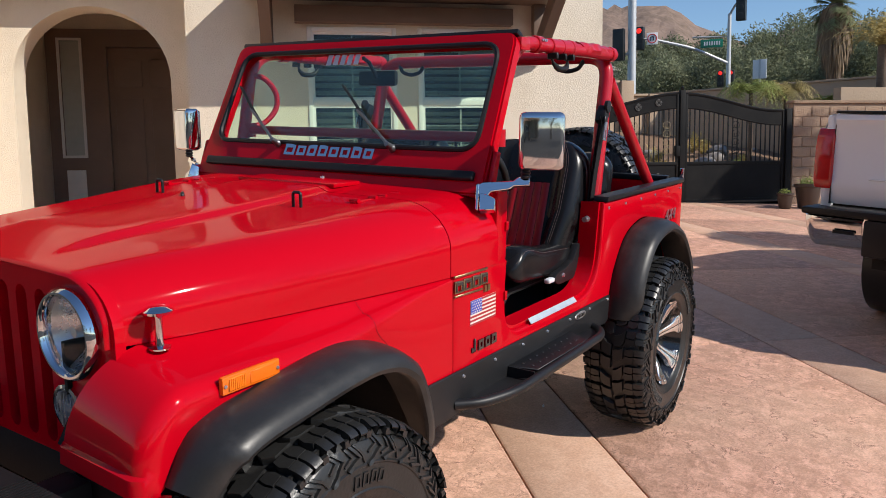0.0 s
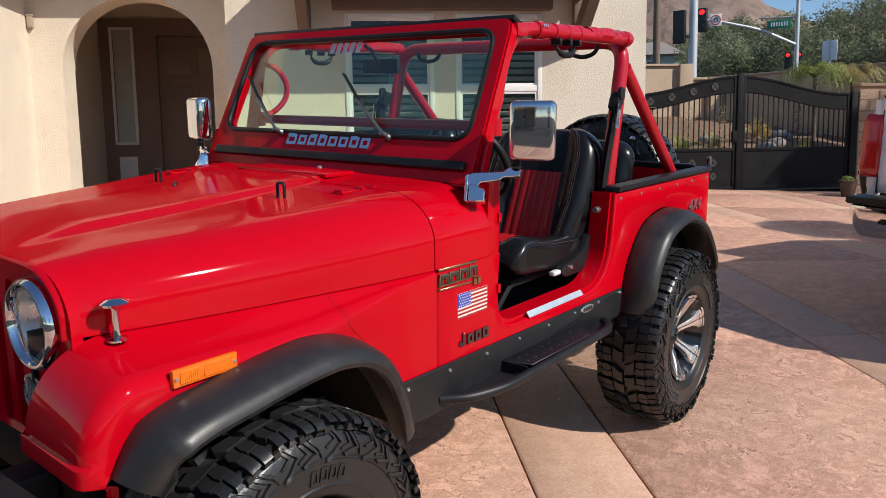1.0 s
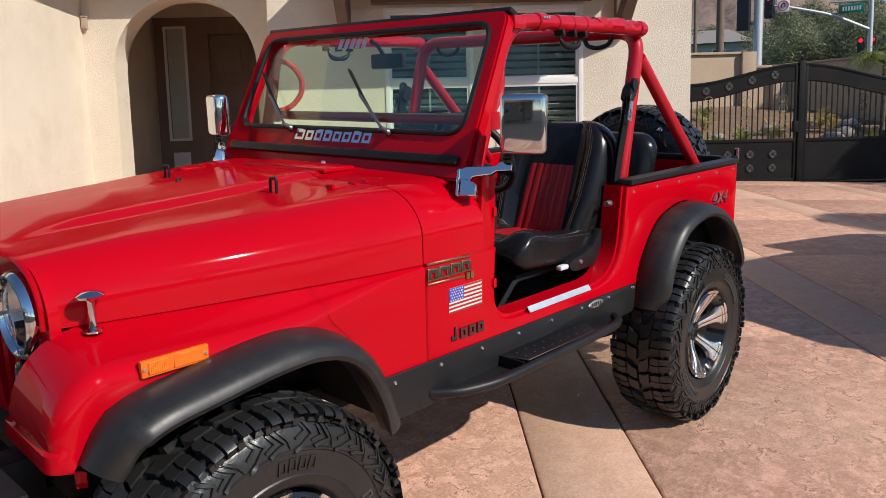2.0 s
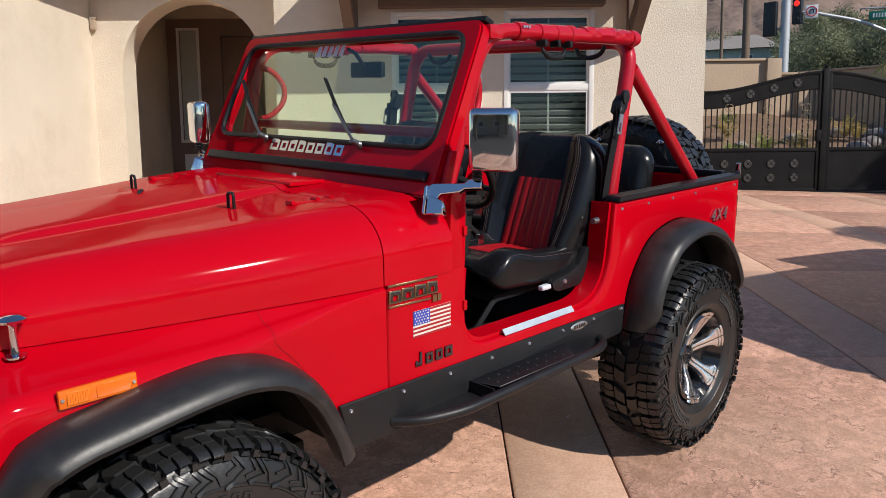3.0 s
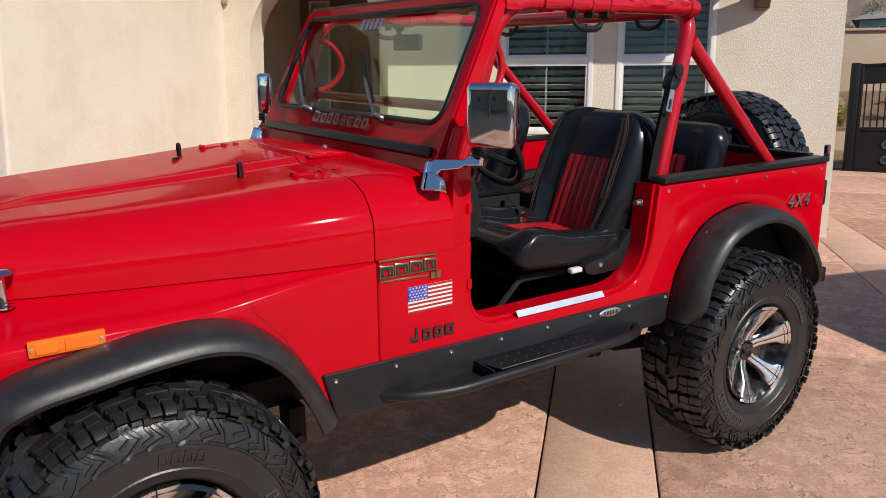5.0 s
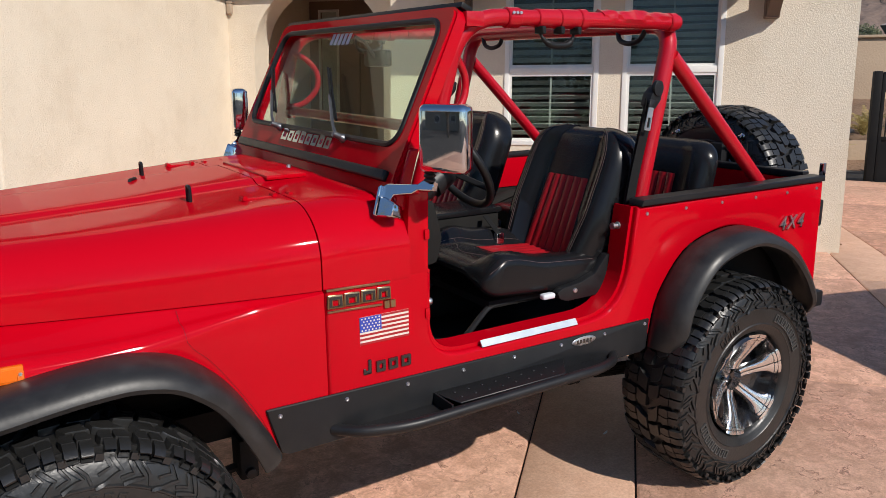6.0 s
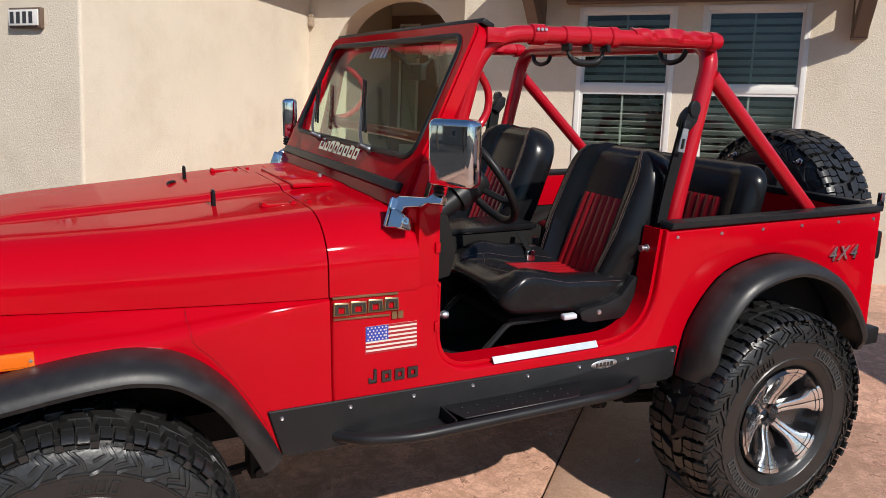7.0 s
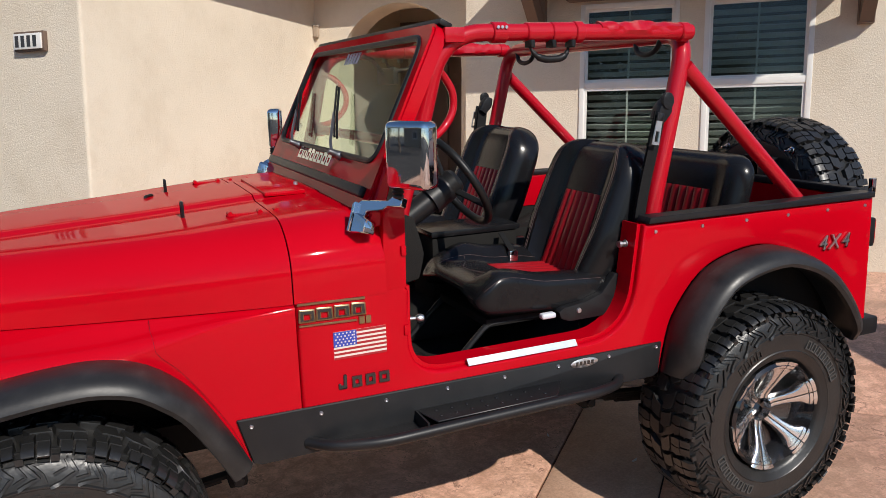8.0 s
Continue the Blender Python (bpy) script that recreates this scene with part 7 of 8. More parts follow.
def tread_mesh():
    """The moulded blocks of tread and shoulder and the hooked ridges of the sidewall."""
    bm = bmesh.new()
    h = TYRE_W / 2
    n = 32
    st = 2 * math.pi / n
    rnd = random.Random(3)

    def block(a, outline, r0, r1, taper=0.9):
        """A tread block; outline holds (part of the pitch, place across the tread), its top a little smaller."""
        mf, my = sum(p[0] for p in outline) / len(outline), sum(p[1] for p in outline) / len(outline)
        rings = []
        for r, k in ((r0, 1.03), (r1 - 0.003, 0.5 + taper / 2), (r1, taper)):
            ring = []
            for f, y in outline:
                b = a + st * (mf + (f - mf) * k)
                yk = my + (y - my) * (0.4 + 0.6 * k)
                sink = 0.0035 * (abs(yk) / h) ** 3
                ring.append((( r - sink) * math.cos(b), yk, (r - sink) * math.sin(b)))
            rings.append(ring)
        loft(bm, rings, closed=True, cap=True)

    def shoulder(a, sg, f0, f1, out, r_low):
        """A lug that rolls over the shoulder on to the sidewall."""
        line = [(h - 0.043, 0.388, TYRE_R - 0.003), (h - 0.020 - out, 0.386, TYRE_R - 0.006), (h - 0.006 - out, 0.378, TYRE_R - 0.012), (h + 0.001 - out, (r_low + 0.40) / 2 - 0.006, (r_low + 0.402) / 2), (h - 0.002 - out, r_low, r_low + 0.002)]
        m_, d_ = (f0 + f1) / 2, (f1 - f0) / 2
        rows = []
        for i, (y, ri, ro) in enumerate(line):
            inn = y - 0.022 if i > 2 else y
            lo, hi = a + st * (m_ - d_), a + st * (m_ + d_)
            lo2, hi2 = a + st * (m_ - d_ * 0.9), a + st * (m_ + d_ * 0.9)
            rows.append([(ri * math.cos(lo), sg * inn, ri * math.sin(lo)), (ro * math.cos(lo2), sg * y, ro * math.sin(lo2)),
                         (ro * math.cos(hi2), sg * y, ro * math.sin(hi2)), (ri * math.cos(hi), sg * inn, ri * math.sin(hi))])
        loft(bm, rows, closed=True, cap=True)

    def ridge(line, a, sg, wide, up):
        """A raised band on the sidewall along (part of the pitch, radius) points."""
        pts = []
        line = [(f, 0.391 - (0.386 - r) * 1.3) for f, r in line]
        for (f0, r0), (f1, r1) in zip(line, line[1:]):
            pts += [(f0 + (f1 - f0) * k / 3, r0 + (r1 - r0) * k / 3) for k in range(3)]
        pts.append(line[-1])
        flat = [Vector((st * f * 0.36, r)) for f, r in pts]
        rows = []
        for i, p in enumerate(flat):
            d = (flat[min(i + 1, len(flat) - 1)] - flat[max(i - 1, 0)]).normalized()
            nn = Vector((-d.y, d.x))
            row = []
            for o, lift in ((wide, -0.004), (wide * 0.8, up), (-wide * 0.8, up), (-wide, -0.004)):
                q = p + nn * o
                b = a + q.x / 0.36
                row.append((q.y * math.cos(b), sg * (h - lerp_table(q.y, SIDE) + lift), q.y * math.sin(b)))
            rows.append(row)
        loft(bm, rows, closed=True, cap=True)

    for k in range(n):
        a = st * k
        for sg in (-1, 1):
            o = 0.5 * st if sg > 0 else 0
            aa = a + o + rnd.uniform(-0.004, 0.004)
            odd = k % 2
            # outer lugs, every second one standing further out
            wide = 0.80 if odd else 0.74
            out, low = (0.0, 0.388) if odd else (0.008, 0.396)
            shoulder(aa, sg, 0.0, wide * 0.46, out, low)
            shoulder(aa, sg, wide * 0.52, wide, out + 0.002, low + 0.003)
            block(aa, [(0.02, sg * (h - 0.045)), (0.40, sg * (h - 0.045)), (0.43, sg * (h - 0.066)), (0.38, sg * (h - 0.088)), (0.08, sg * (h - 0.086)), (0.0, sg * (h - 0.064))], 0.386, TYRE_R, 0.94)
            block(aa, [(0.44, sg * (h - 0.045)), (0.78, sg * (h - 0.045)), (0.86, sg * (h - 0.066)), (0.78, sg * (h - 0.090)), (0.43, sg * (h - 0.089)), (0.475, sg * (h - 0.066))], 0.386, TYRE_R - 0.001, 0.94)
            # slanted hooks along the middle
            if odd:
                block(aa, [(-0.04, sg * (h - 0.093)), (0.62, sg * (h - 0.094)), (0.84, sg * (h - 0.122)), (0.76, sg * 0.003), (0.14, sg * 0.003), (0.12, sg * (h - 0.118))], 0.386, TYRE_R + 0.001)
            else:
                block(aa, [(0.0, sg * (h - 0.093)), (0.68, sg * (h - 0.093)), (0.92, sg * (h - 0.106)), (1.04, sg * 0.004), (0.38, sg * 0.004), (0.26, sg * (h - 0.116))], 0.386, TYRE_R + 0.001)
            # low bars that tie the lugs together in the grooves
            block(aa, [(0.70, sg * (h - 0.030)), (1.02, sg * (h - 0.030)), (1.02, sg * (h - 0.040)), (0.70, sg * (h - 0.040))], 0.386, 0.402)
            block(aa, [(0.74, sg * (h - 0.006)), (0.98, sg * (h - 0.006)), (0.98, sg * (h - 0.016)), (0.74, sg * (h - 0.016))], 0.380, 0.396)
            # hooked ridges of the sidewall
            if odd:
                ridge([(0.02, 0.384), (0.90, 0.380), (0.34, 0.347), (1.05, 0.333)], aa, sg, 0.0046, 0.008)
                ridge([(0.16, 0.373), (0.56, 0.371), (0.22, 0.352), (0.10, 0.335)], aa, sg, 0.0036, 0.006)
                ridge([(0.98, 0.372), (0.74, 0.352), (1.16, 0.343)], aa, sg, 0.0034, 0.006)
            else:
                ridge([(0.10, 0.384), (0.62, 0.384), (0.16, 0.356), (0.62, 0.336), (0.98, 0.328)], aa, sg, 0.0046, 0.0075)
                ridge([(0.72, 0.380), (0.50, 0.362), (0.88, 0.350)], aa, sg, 0.0034, 0.006)
    return bm


def rim_parts(wheel, first):
    """Six-spoke alloy: black barrel, machined spokes with split tips, hub. Outside towards -y."""
    y0 = -TYRE_W / 2
    part("rim_barrel", lathe(bmesh.new(), [(0.2085, y0 + 0.012), (0.214, y0 + 0.018), (0.209, y0 + 0.026), (0.200, y0 + 0.032), (0.192, y0 + 0.055), (0.184, y0 + 0.10), (0.178, y0 + 0.2), (0.20, y0 + 0.27), (0.19, y0 + 0.28), (0.165, y0 + 0.2), (0.06, y0 + 0.17), (0, y0 + 0.17)], 56, axis="y"), WHEEL_BLACK, wheel, "black wheel barrel")
    n = 6
    prof = [(0.045, 28, 0.080), (0.060, 19, 0.078), (0.080, 14.0, 0.070), (0.105, 11.2, 0.056), (0.130, 10.6, 0.043), (0.150, 11.6, 0.034), (0.164, 13.6, 0.028), (0.1765, 15.8, 0.023)]
    tip = [(0.1785, 15.6, 0.020), (0.190, 16.0, 0.015), (0.2055, 16.3, 0.011)]
    for k in range(n):
        a = 2 * math.pi * (k + 0.25) / n
        for line, nm in ((prof, "spoke"), (tip, "spoke_tip")):
            for sg in (-1, 1):
                bm = bmesh.new()
                rows = []
                # half a spoke: narrow waist, broad tip under the lip, a slit between the halves
                for r, ph, d in line:
                    slit = 0.0022 / r
                    row = []
                    for q, yy in ((0.0, d), (0.33, d - 0.0015), (0.66, d - 0.0005), (0.9, d + 0.002), (1.0, d + 0.006), (1.0, d + 0.032), (0.0, d + 0.032)):
                        b = a + sg * (slit + (radians(ph) - slit) * q)
                        row.append((r * math.cos(b), y0 + yy, r * math.sin(b)))
                    rows.append(row)
                loft(bm, rows, closed=True, cap=True)
                part(nm, bm, ALLOY, wheel)
    part("hub", lathe(bmesh.new(), [(0, y0 + 0.036), (0.038, y0 + 0.038), (0.043, y0 + 0.046), (0.046, y0 + 0.078), (0.058, y0 + 0.082), (0.07, y0 + 0.10), (0.075, y0 + 0.17)], 32, axis="y"), WHEEL_BLACK, wheel, "black hub with a capped centre")
    for k in range(5):
        a = 2 * math.pi * k / 5 + 0.3
        part("lug_nut", lathe(bmesh.new(), [(0, -0.024), (0.008, -0.022), (0.010, 0.0)], 6, m=pose(0.052 * math.cos(a), y0 + 0.09, 0.052 * math.sin(a)), axis="y"), CHROME, wheel)
    part("hub_cap", lathe(bmesh.new(), [(0, y0 + 0.026), (0.02, y0 + 0.028), (0.024, y0 + 0.034)], 20, axis="y"), WHEEL_BLACK, wheel)
    # raised lettering on the tyre as plain outlined bars
    for base, cnt in ((0.35, 8), (3.5, 8), (1.95, 4)):
        for k in range(cnt):
            m = Matrix.Rotation(-(base + k * 0.105), 4, "Y") @ pose(0.282, y0 - 0.001, 0)
            bm = prism(bmesh.new(), [(-0.017, -0.012), (0.017, -0.010), (0.017, 0.010), (-0.017, 0.012)], "y", -0.002, 0.004, holes=[[(-0.012, -0.007), (0.012, -0.006), (0.012, 0.006), (-0.012, 0.007)]], m=m)
            part("letter_bar", bm, TYRE_PRINT if cnt == 8 else RUBBER, wheel)


def mud_wheel(m):
    w = part("wheel", tyre_mesh(), RUBBER, jeep, "chunky black mud-terrain tyre on a machined alloy rim")
    w.matrix_basis = m
    tagged(part("tread", tread_mesh(), RUBBER, w), kind="stuff")
    rim_parts(w, True)
    return w


def another(w, m):
    for o in (w,):
        c = share("wheel", o.data, jeep, m)
        c["label"] = o["label"]
        for ch in o.children:
            d = share(ch.name.split(".")[0], ch.data, c, ch.matrix_basis.copy())
            for key in ("label", "kind"):
                if key in ch:
                    d[key] = ch[key]
            for g in ch.children:
                share(g.name.split(".")[0], g.data, d, g.matrix_basis.copy())
    return c


YW = -0.934 + TYRE_W / 2
w1 = mud_wheel(pose(2.41, YW, TYRE_R - 0.004, 0, -2, 0))
another(w1, pose(0.04, YW, TYRE_R - 0.004, 0, 41, 0))
another(w1, pose(0.04, -YW, TYRE_R - 0.004, 0, 20, 180))
another(w1, pose(2.41, -YW, TYRE_R - 0.004, 0, 70, 180))
another(w1, pose(3.27, -0.06, 1.005) @ pose(0, 0, 0, 0, 0, 90) @ pose(0, 0, 0, 0, 33, 0))
part("spare_carrier", both(rounded(box_bm(3.07, 3.13, -0.2, -0.12, 0.75, 1.25), 0.01)), BLACK_STEEL, jeep)
for y, z in ((0.12, 1.28), (-0.27, 1.285)):
    part("carrier_stud", lathe(bmesh.new(), [(0, 0.045), (0.005, 0.044), (0.006, 0.02), (0.012, 0.018), (0.013, 0.006), (0.018, 0.004), (0.018, 0)], 12, m=pose(3.125, y, z, 0, -90)), CHROME, jeep, "chrome carrier stud")

# ---- inside ----
part("dash", rounded(prism(bmesh.new(), [(1.0, 1.02), (1.13, 1.04), (1.15, 1.12), (1.12, 1.235), (1.0, 1.262)], "y", -0.70, 0.70), 0.015, 2), CARPET, jeep, "black padded dashboard")
nrm = Vector((0.85, 0, 0.53)).normalized()
SWM = Matrix.Translation((1.405, -0.37, 1.292)) @ nrm.to_track_quat("Z", "Y").to_matrix().to_4x4()
sw = part("steering_wheel", tube(bmesh.new(), [SWM @ Vector((0.178 * math.cos(2 * math.pi * k / 48), 0.178 * math.sin(2 * math.pi * k / 48), 0)) for k in range(48)], 0.0145, 10, closed=True), SEAL, jeep, "black three-spoke steering wheel")
for a in (90, 210, 330):
    part("wheel_spoke", tube(bmesh.new(), [SWM @ Vector((0.03 * math.cos(radians(a)), 0.03 * math.sin(radians(a)), -0.03)), SWM @ Vector((0.172 * math.cos(radians(a)), 0.172 * math.sin(radians(a)), 0))], 0.012, 8, squash=0.5), SEAL, sw)
part("horn_pad", lathe(bmesh.new(), [(0, 0.01), (0.04, 0.006), (0.05, -0.01), (0.045, -0.05), (0, -0.05)], 24, m=SWM), SEAL, sw)
col_end = SWM @ Vector((0, 0, -0.42))
part("steering_column", tube(bmesh.new(), [SWM @ Vector((0, 0, -0.04)), SWM @ Vector((0, 0, -0.12)), SWM @ Vector((0, 0, -0.121)), col_end], [0.05, 0.055, 0.042, 0.04], 16), BLACK_PLASTIC, jeep, "black steering column")
part("column_lever", tube(bmesh.new(), [SWM @ Vector((-0.02, 0.03, -0.08)), SWM @ Vector((-0.04, 0.15, -0.06))], 0.006, 8), CHROME, jeep)


def smoothstep(a, b, x):
    t = max(0.0, min(1.0, (x - a) / (b - a)))
    return t * t * (3 - 2 * t)


def nose_height(u):
    """Height at which the front lip of a cushion closes: lower at the bolsters."""
    return 0.040 - 0.026 * smoothstep(0.55, 0.85, abs(u))


class SeatBack:
    """A padded back in its own axes: x across, z up, y to the front; bolsters stand forward at both sides."""

    def __init__(self, widths, h, corner, depth, bolster, inner):
        self.widths, self.h, self.corner, self.depth, self.bolster, self.inner = widths, h, corner, depth, bolster, inner

    def half(self, z):
        w, c = lerp_table(z, self.widths), self.corner
        over = z - (self.h - c)
        return w if over <= 0 else w - c + math.sqrt(max(0.0, c * c - over * over))

    def front(self, x, z):
        w = self.half(z)
        u = min(1.0, abs(x) / w)
        k = math.sqrt(max(0.02, 1 - max(0.0, (z - (self.h - 0.075)) / 0.075) ** 2))
        y = self.depth * k + self.bolster * smoothstep(self.inner, self.inner + 0.2, u) * (0.35 + 0.65 * k) * (1 - 0.35 * z / self.h)
        edge = max(0.0, (u - 0.80) / 0.20)
        return y * math.sqrt(max(0.0, 1 - edge * edge))

    def mesh(self):
        zs = [self.h * i / 14 * 0.8 for i in range(15)] + [self.h * (0.8 + 0.2 * math.sin(i / 9 * math.pi / 2)) for i in range(1, 10)]
        rows = []
        for z in zs:
            w = self.half(z)
            k = math.sqrt(max(0.02, 1 - max(0.0, (z - (self.h - 0.075)) / 0.075) ** 2))
            us = [math.sin(math.pi / 2 * (-1 + 2 * i / 30)) for i in range(31)]
            ring = [(u * w, self.front(u * w, z), z) for u in us]
            ring += [(u * w, -self.depth * 0.9 * k * math.sqrt(max(0, 1 - abs(u) ** 6)), z) for u in us[-2:0:-1]]
            rows.append(ring)
        bm = bmesh.new()
        loft(bm, rows, closed=True, cap=True)
        return bm

    def rib(self, x0, x1, z0, z1, puff, lean=0.0):
        """A padded strip lying on the front."""
        bm = bmesh.new()
        rows = []
        for i in range(9):
            z = z0 + (z1 - z0) * i / 8
            f = 1 + lean * (z - z0)
            rows.append([((x0 + (x1 - x0) * q / 6) * f, self.front((x0 + (x1 - x0) * q / 6) * f, z) + 0.0008 + puff * math.sin(math.pi * q / 6) ** 0.6, z) for q in range(7)])
        loft(bm, rows)
        return thicken(bm, 0.004)

    def seam(self, u, z0, z1, lift=0.0006):
        pts = []
        for i in range(25):
            z = z0 + (z1 - z0) * i / 24
            x = u * self.half(z)
            pts.append((x, self.front(x, z) + lift, z))
        return tube(bmesh.new(), pts, 0.0007, 5)


def cushion_top(x, y):
    """Height of a front cushion over its own middle: x from front to rear; the inner bolster (y > 0) is the taller."""
    w = cushion_half(x)
    u = min(1.0, abs(y) / w)
    inner = smoothstep(-0.05, 0.05, y)
    rise = smoothstep(0.46, 0.70, u) * smoothstep(-0.27, -0.17 + 0.09 * inner, x)
    z = 0.062 + 0.020 * smoothstep(0.0, -0.15, x) + (0.036 + 0.026 * inner) * rise * (1 - inner * 0.85 * smoothstep(0.10, 0.28, x))
    edge = max(0.0, (u - 0.84) / 0.16)
    z = z - 0.040 * (1 - math.sqrt(max(0.0, 1 - edge * edge)))
    c = nose_height(u)
    return c + (z - c) * cushion_nose(x)


def cushion_nose(x):
    return math.sqrt(max(0.03, 1 - max(0.0, (-0.185 - x) / 0.085) ** 2))


def cushion_half(x):
    return 0.262 - 0.045 * (1 - math.sqrt(max(0.0, 1 - max(0.0, (-0.21 - x) / 0.0605) ** 2)))


def front_seat(s):
    """A bucket seat: cushion, back, ribbed red centres, pale seams, frame. s: -1 driver."""
    yc = s * 0.365
    # the back leans to the rear
    m = pose(1.878 - (0.04 if s > 0 else 0), yc, 0.872 + (0.03 if s > 0 else 0)) @ pose(0, 0, 0, 0, 21.5, 0) @ pose(0, 0, 0, 0, 0, 90)
    sb = SeatBack([(0, 0.245), (0.2, 0.280), (0.40, 0.274), (0.57, 0.245)], 0.552, 0.125, 0.062, 0.052, 0.50)

    def put(name, bm, mat, parent, label=""):
        bmesh.ops.transform(bm, matrix=m, verts=bm.verts)
        return part(name, bm, mat, parent, label)
    back = put("seat_back", sb.mesh(), LEATHER, jeep, "black seat back with a ribbed dark red centre")
    for k in range(6):
        x = -0.126 + k * 0.042
        put("red_rib", sb.rib(x + 0.0008, x + 0.0412, 0.02, 0.335, 0.0065, -0.25), LEATHER_RED, back)
    put("head_panel", sb.rib(-0.116, 0.116, 0.337, 0.50, 0.003, -0.25), LEATHER, back)
    for u in (-0.545, 0.545, -0.72, 0.72, -0.755, 0.755):
        put("seam", sb.seam(u, 0.03, 0.52), STITCH, back)
    # cushion
    m = pose(1.630 - (0.03 if s > 0 else 0), yc, 0.872 + (0.02 if s > 0 else 0)) @ pose(0, 0, 0, 0, 4, 0)
    rows = []
    for i in range(24):
        x = -0.27 + (0.09 * (1 - math.cos(i / 9 * math.pi / 2)) if i < 10 else 0.09 + (i - 9) * 0.033)
        w, k = cushion_half(x), cushion_nose(x)
        us = [math.sin(math.pi / 2 * (-1 + 2 * q / 28)) for q in range(29)]
        ring = [(x, u * w, cushion_top(x, u * w)) for u in us]
        low = 0.05 * smoothstep(-0.06, -0.22, x)
        ring += [(x, w * f, nose_height(f) + (z + low * (1 - smoothstep(0.6, 0.9, abs(f))) - nose_height(f)) * k) for f, z in ((1.0, 0.01), (0.995, -0.012), (0.975, -0.024), (0.93, -0.032), (0.5, -0.04), (-0.5, -0.04), (-0.93, -0.032), (-0.975, -0.024), (-0.995, -0.012), (-1.0, 0.01))]
        rows.append(ring)
    bm = bmesh.new()
    loft(bm, rows, closed=True, cap=True)
    cushion = put("seat_cushion", bm, LEATHER, jeep, "black seat cushion with a ribbed dark red centre")
    for k in range(6):
        y = -0.123 + k * 0.041
        bm = bmesh.new()
        loft(bm, [[(x, y + 0.041 * q / 6, cushion_top(x, y + 0.041 * q / 6) + 0.0008 + 0.0065 * min(1.0, 0.1 + (x + 0.05) / 0.04) * math.sin(math.pi * q / 6) ** 0.6) for q in range(7)] for x in [-0.05, -0.04, -0.025] + [-0.01 + 0.04 * i for i in range(6)] + [0.21]])
        put("red_rib", thicken(bm, 0.004), LEATHER_RED, cushion)
    for u in (-0.56, 0.56, -0.975, 0.975):
        bm = tube(bmesh.new(), [(x, u * cushion_half(x), cushion_top(x, u * cushion_half(x)) + 0.0006) for x in [-0.245 + 0.02 * i for i in range(24)]], 0.0007, 5)
        put("seam", bm, STITCH, cushion)
    bm = tube(bmesh.new(), [(-0.165 - 0.03 * math.cos(f * 3.0), f * 0.145, cushion_top(-0.165 - 0.03 * math.cos(f * 3.0), f * 0.145) + 0.0006) for f in [-1 + q / 10 for q in range(21)]], 0.0007, 5)
    put("seam", bm, STITCH, cushion)
    # recliner cover, lever, rails and tubular legs
    bm = rounded(prism(bmesh.new(), [(1.655, 0.845), (1.675, 0.858), (1.76, 0.868), (1.83, 0.890), (1.885, 0.955), (1.945, 0.955), (1.945, 0.835), (1.90, 0.808), (1.70, 0.806), (1.665, 0.820)], "y", yc - 0.292, yc - 0.258), 0.006, 2)
    cov = part("recliner_cover", bm, BLACK_PLASTIC, jeep)
    part("cover_screw", lathe(bmesh.new(), [(0, 0.006), (0.008, 0.005), (0.010, 0)], 10, m=pose(1.735, yc - 0.292, 0.842), axis="y"), BRUSHED, cov)
    part("recline_lever", rounded(box_bm(1.585, 1.640, yc - 0.30, yc - 0.272, 0.830, 0.850), 0.008, 3), DECAL_GREY, cov, "pale plastic lever")
    part("seat_pan", rounded(box_bm(1.42, 1.86, yc - 0.20, yc + 0.20, 0.800, 0.830), 0.008), CARPET, jeep)
    for y in (yc - 0.19, yc + 0.19):
        part("seat_leg", tube(bmesh.new(), fillet([(1.285, y, 0.675), (1.43, y, 0.812), (1.80, y, 0.812), (1.84, y, 0.645)], 0.03), 0.011, 8), BLACK_STEEL, jeep)


for s in (-1, 1):
    front_seat(s)
# rear bench
mb = pose(2.60, 0.0, 0.90) @ pose(0, 0, 0, 0, 14, 0) @ pose(0, 0, 0, 0, 0, 90)
rb = SeatBack([(0, 0.48), (0.2, 0.49), (0.42, 0.485)], 0.415, 0.10, 0.06, 0.025, 0.72)
bm = rb.mesh()
bmesh.ops.transform(bm, matrix=mb, verts=bm.verts)
bench = part("rear_bench_back", bm, LEATHER, jeep, "black rear bench back with ribbed dark red centre")
for k in range(14):
    x = -0.329 + k * 0.047
    bm = rb.rib(x + 0.001, x + 0.046, 0.02, 0.25, 0.008)
    bmesh.ops.transform(bm, matrix=mb, verts=bm.verts)
    part("red_rib", bm, LEATHER_RED, bench)
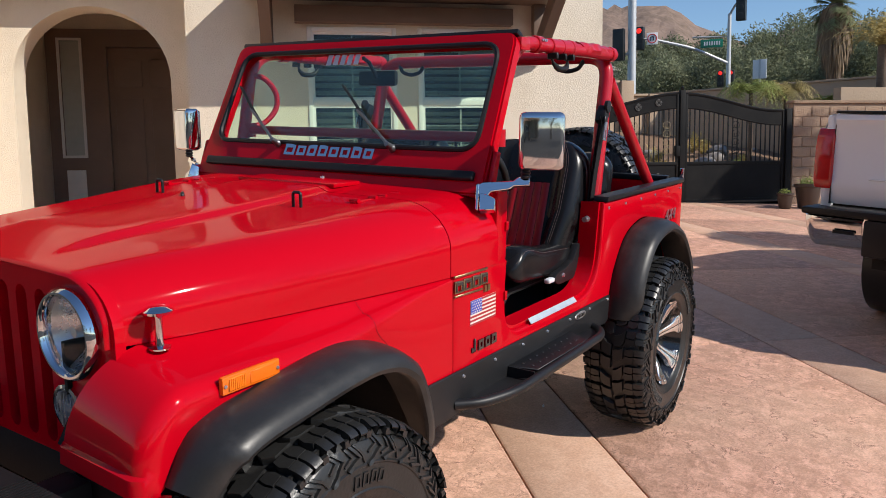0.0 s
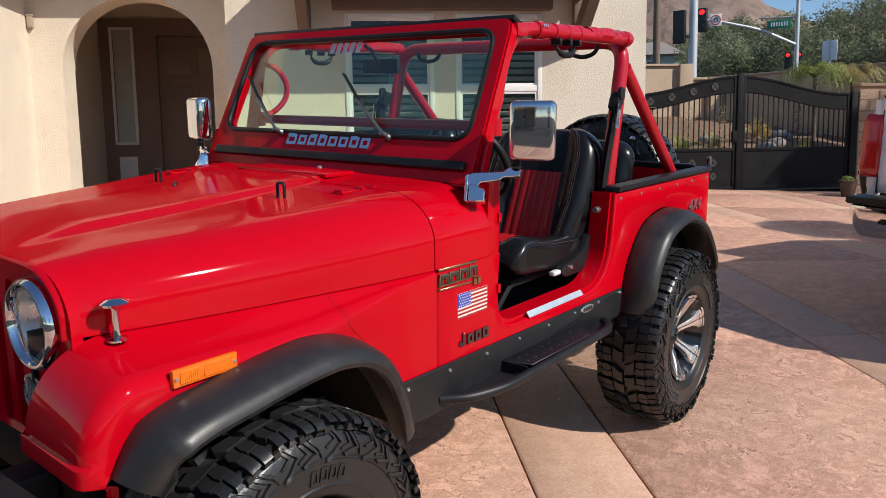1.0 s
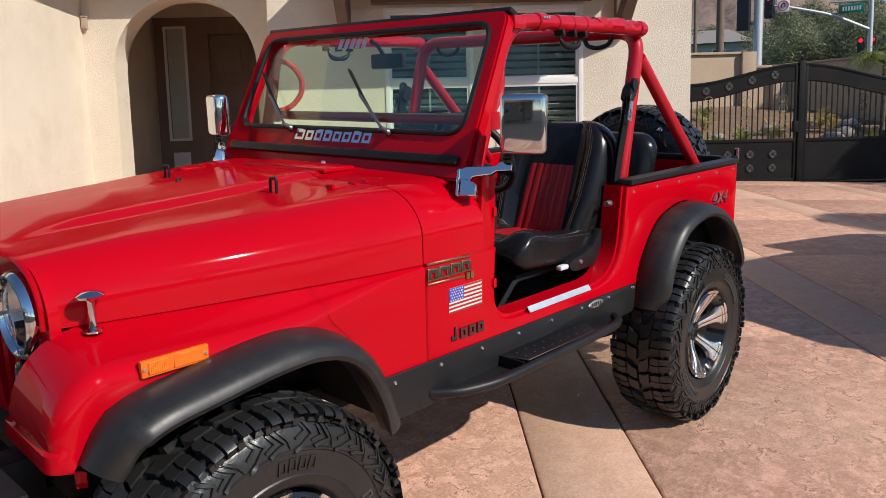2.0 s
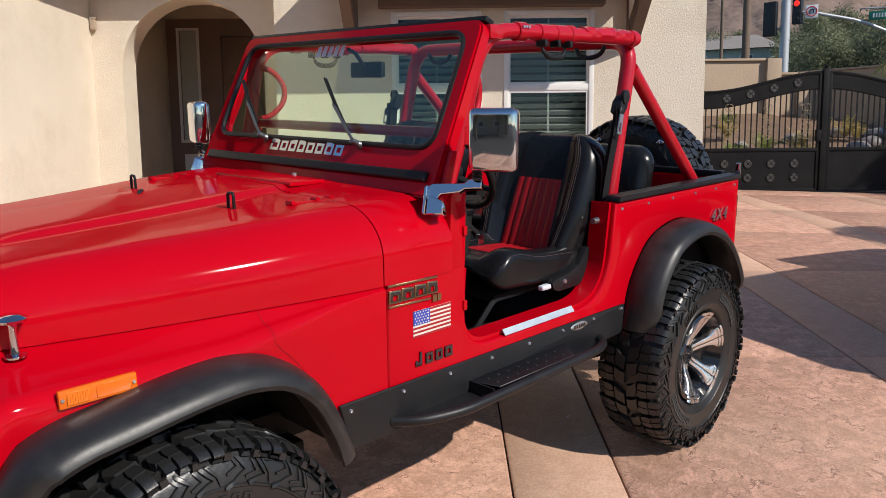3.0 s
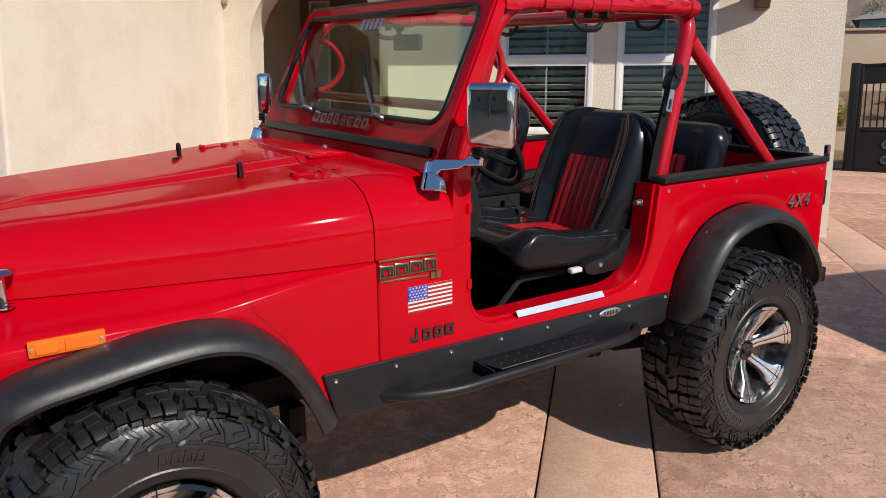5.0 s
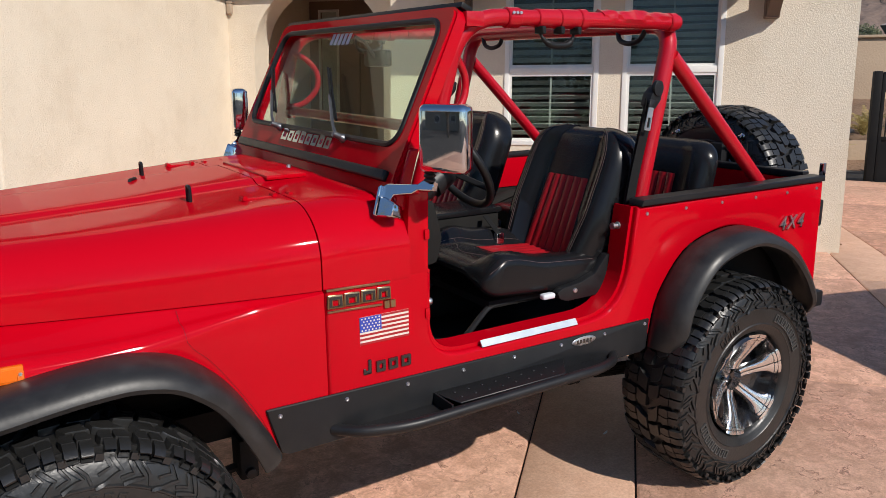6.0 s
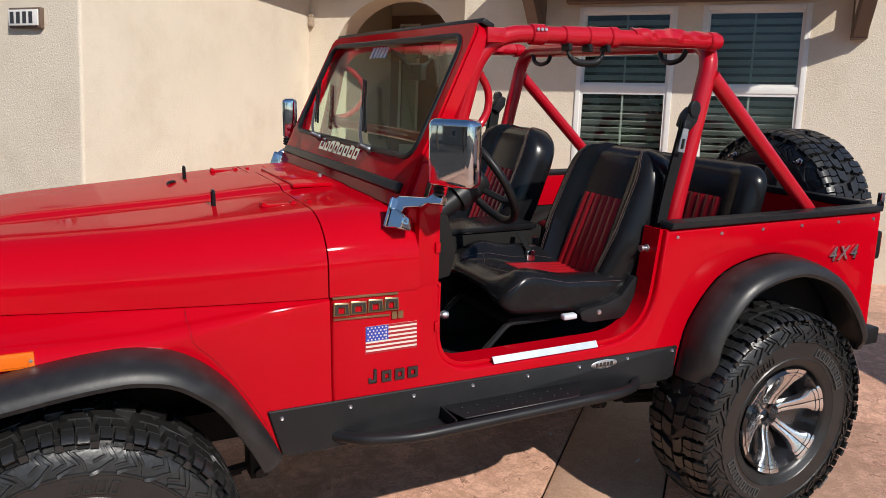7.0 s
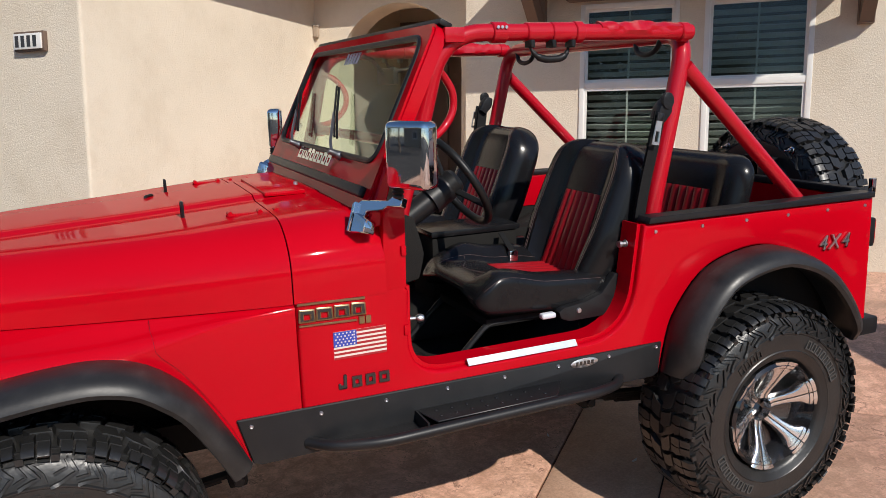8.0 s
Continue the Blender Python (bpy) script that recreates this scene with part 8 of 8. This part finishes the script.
part("rear_bench_cushion", rounded(box_bm(2.18, 2.62, -0.49, 0.49, 0.82, 0.95), 0.04, 3), LEATHER, jeep)
con = part("console", rounded(box_bm(1.42, 1.80, -0.105, 0.105, 0.66, 1.035), 0.012, 2), CARPET, jeep, "black box console between the seats")
part("console_lid", rounded(box_bm(1.415, 1.81, -0.112, 0.112, 1.036, 1.06), 0.008, 2), LEATHER, con)
part("tunnel", rounded(box_bm(0.9, 2.0, -0.16, 0.16, 0.63, 0.78), 0.05, 3), CARPET, jeep)
part("gear_lever", tube(bmesh.new(), [(1.22, 0.0, 0.76), (1.27, 0.0, 0.95), (1.30, 0.0, 1.03)], 0.008, 8), BLACK_STEEL, jeep)
part("gear_knob", lathe(bmesh.new(), [(0, 0.03), (0.018, 0.024), (0.024, 0.004), (0.016, -0.02), (0, -0.022)], 16, m=pose(1.305, 0.0, 1.05)), SEAL, jeep)
bk = part("belt_buckle", rounded(box_bm(1.694, 1.730, -0.236, -0.214, 0.925, 0.978), 0.005, 2), CHROME, jeep, "chrome belt buckle")
part("buckle_strap", box_bm(-0.012, 0.012, -0.052, 0.052, -0.0018, 0.0018, 0.001, 1, m=pose(1.708, -0.180, 1.006) @ pose(0, 0, 0, 32)), WEBBING, bk)
part("brake_lever", tube(bmesh.new(), [(1.12, -0.55, 0.68), (1.18, -0.55, 0.74)], 0.01, 8), BLACK_STEEL, jeep)
part("pull_knob", lathe(bmesh.new(), [(0, 0.05), (0.012, 0.048), (0.015, 0.036), (0.011, 0.026), (0.006, 0.02), (0.006, -0.06), (0, -0.06)], 14, m=pose(1.145, -0.55, 0.872, 0, 96)), BRUSHED, jeep, "small bright pull knob")
part("floor_mat_hump", rounded(box_bm(1.02, 1.20, -0.69, -0.52, 0.64, 0.752), 0.04, 4), SEAL, jeep, "black moulded rubber floor hump")
part("pedal", rounded(box_bm(1.06, 1.075, -0.47, -0.40, 0.74, 0.80), 0.006), SEAL, jeep)
part("pedal", rounded(box_bm(1.06, 1.075, -0.34, -0.27, 0.74, 0.80), 0.006), SEAL, jeep)
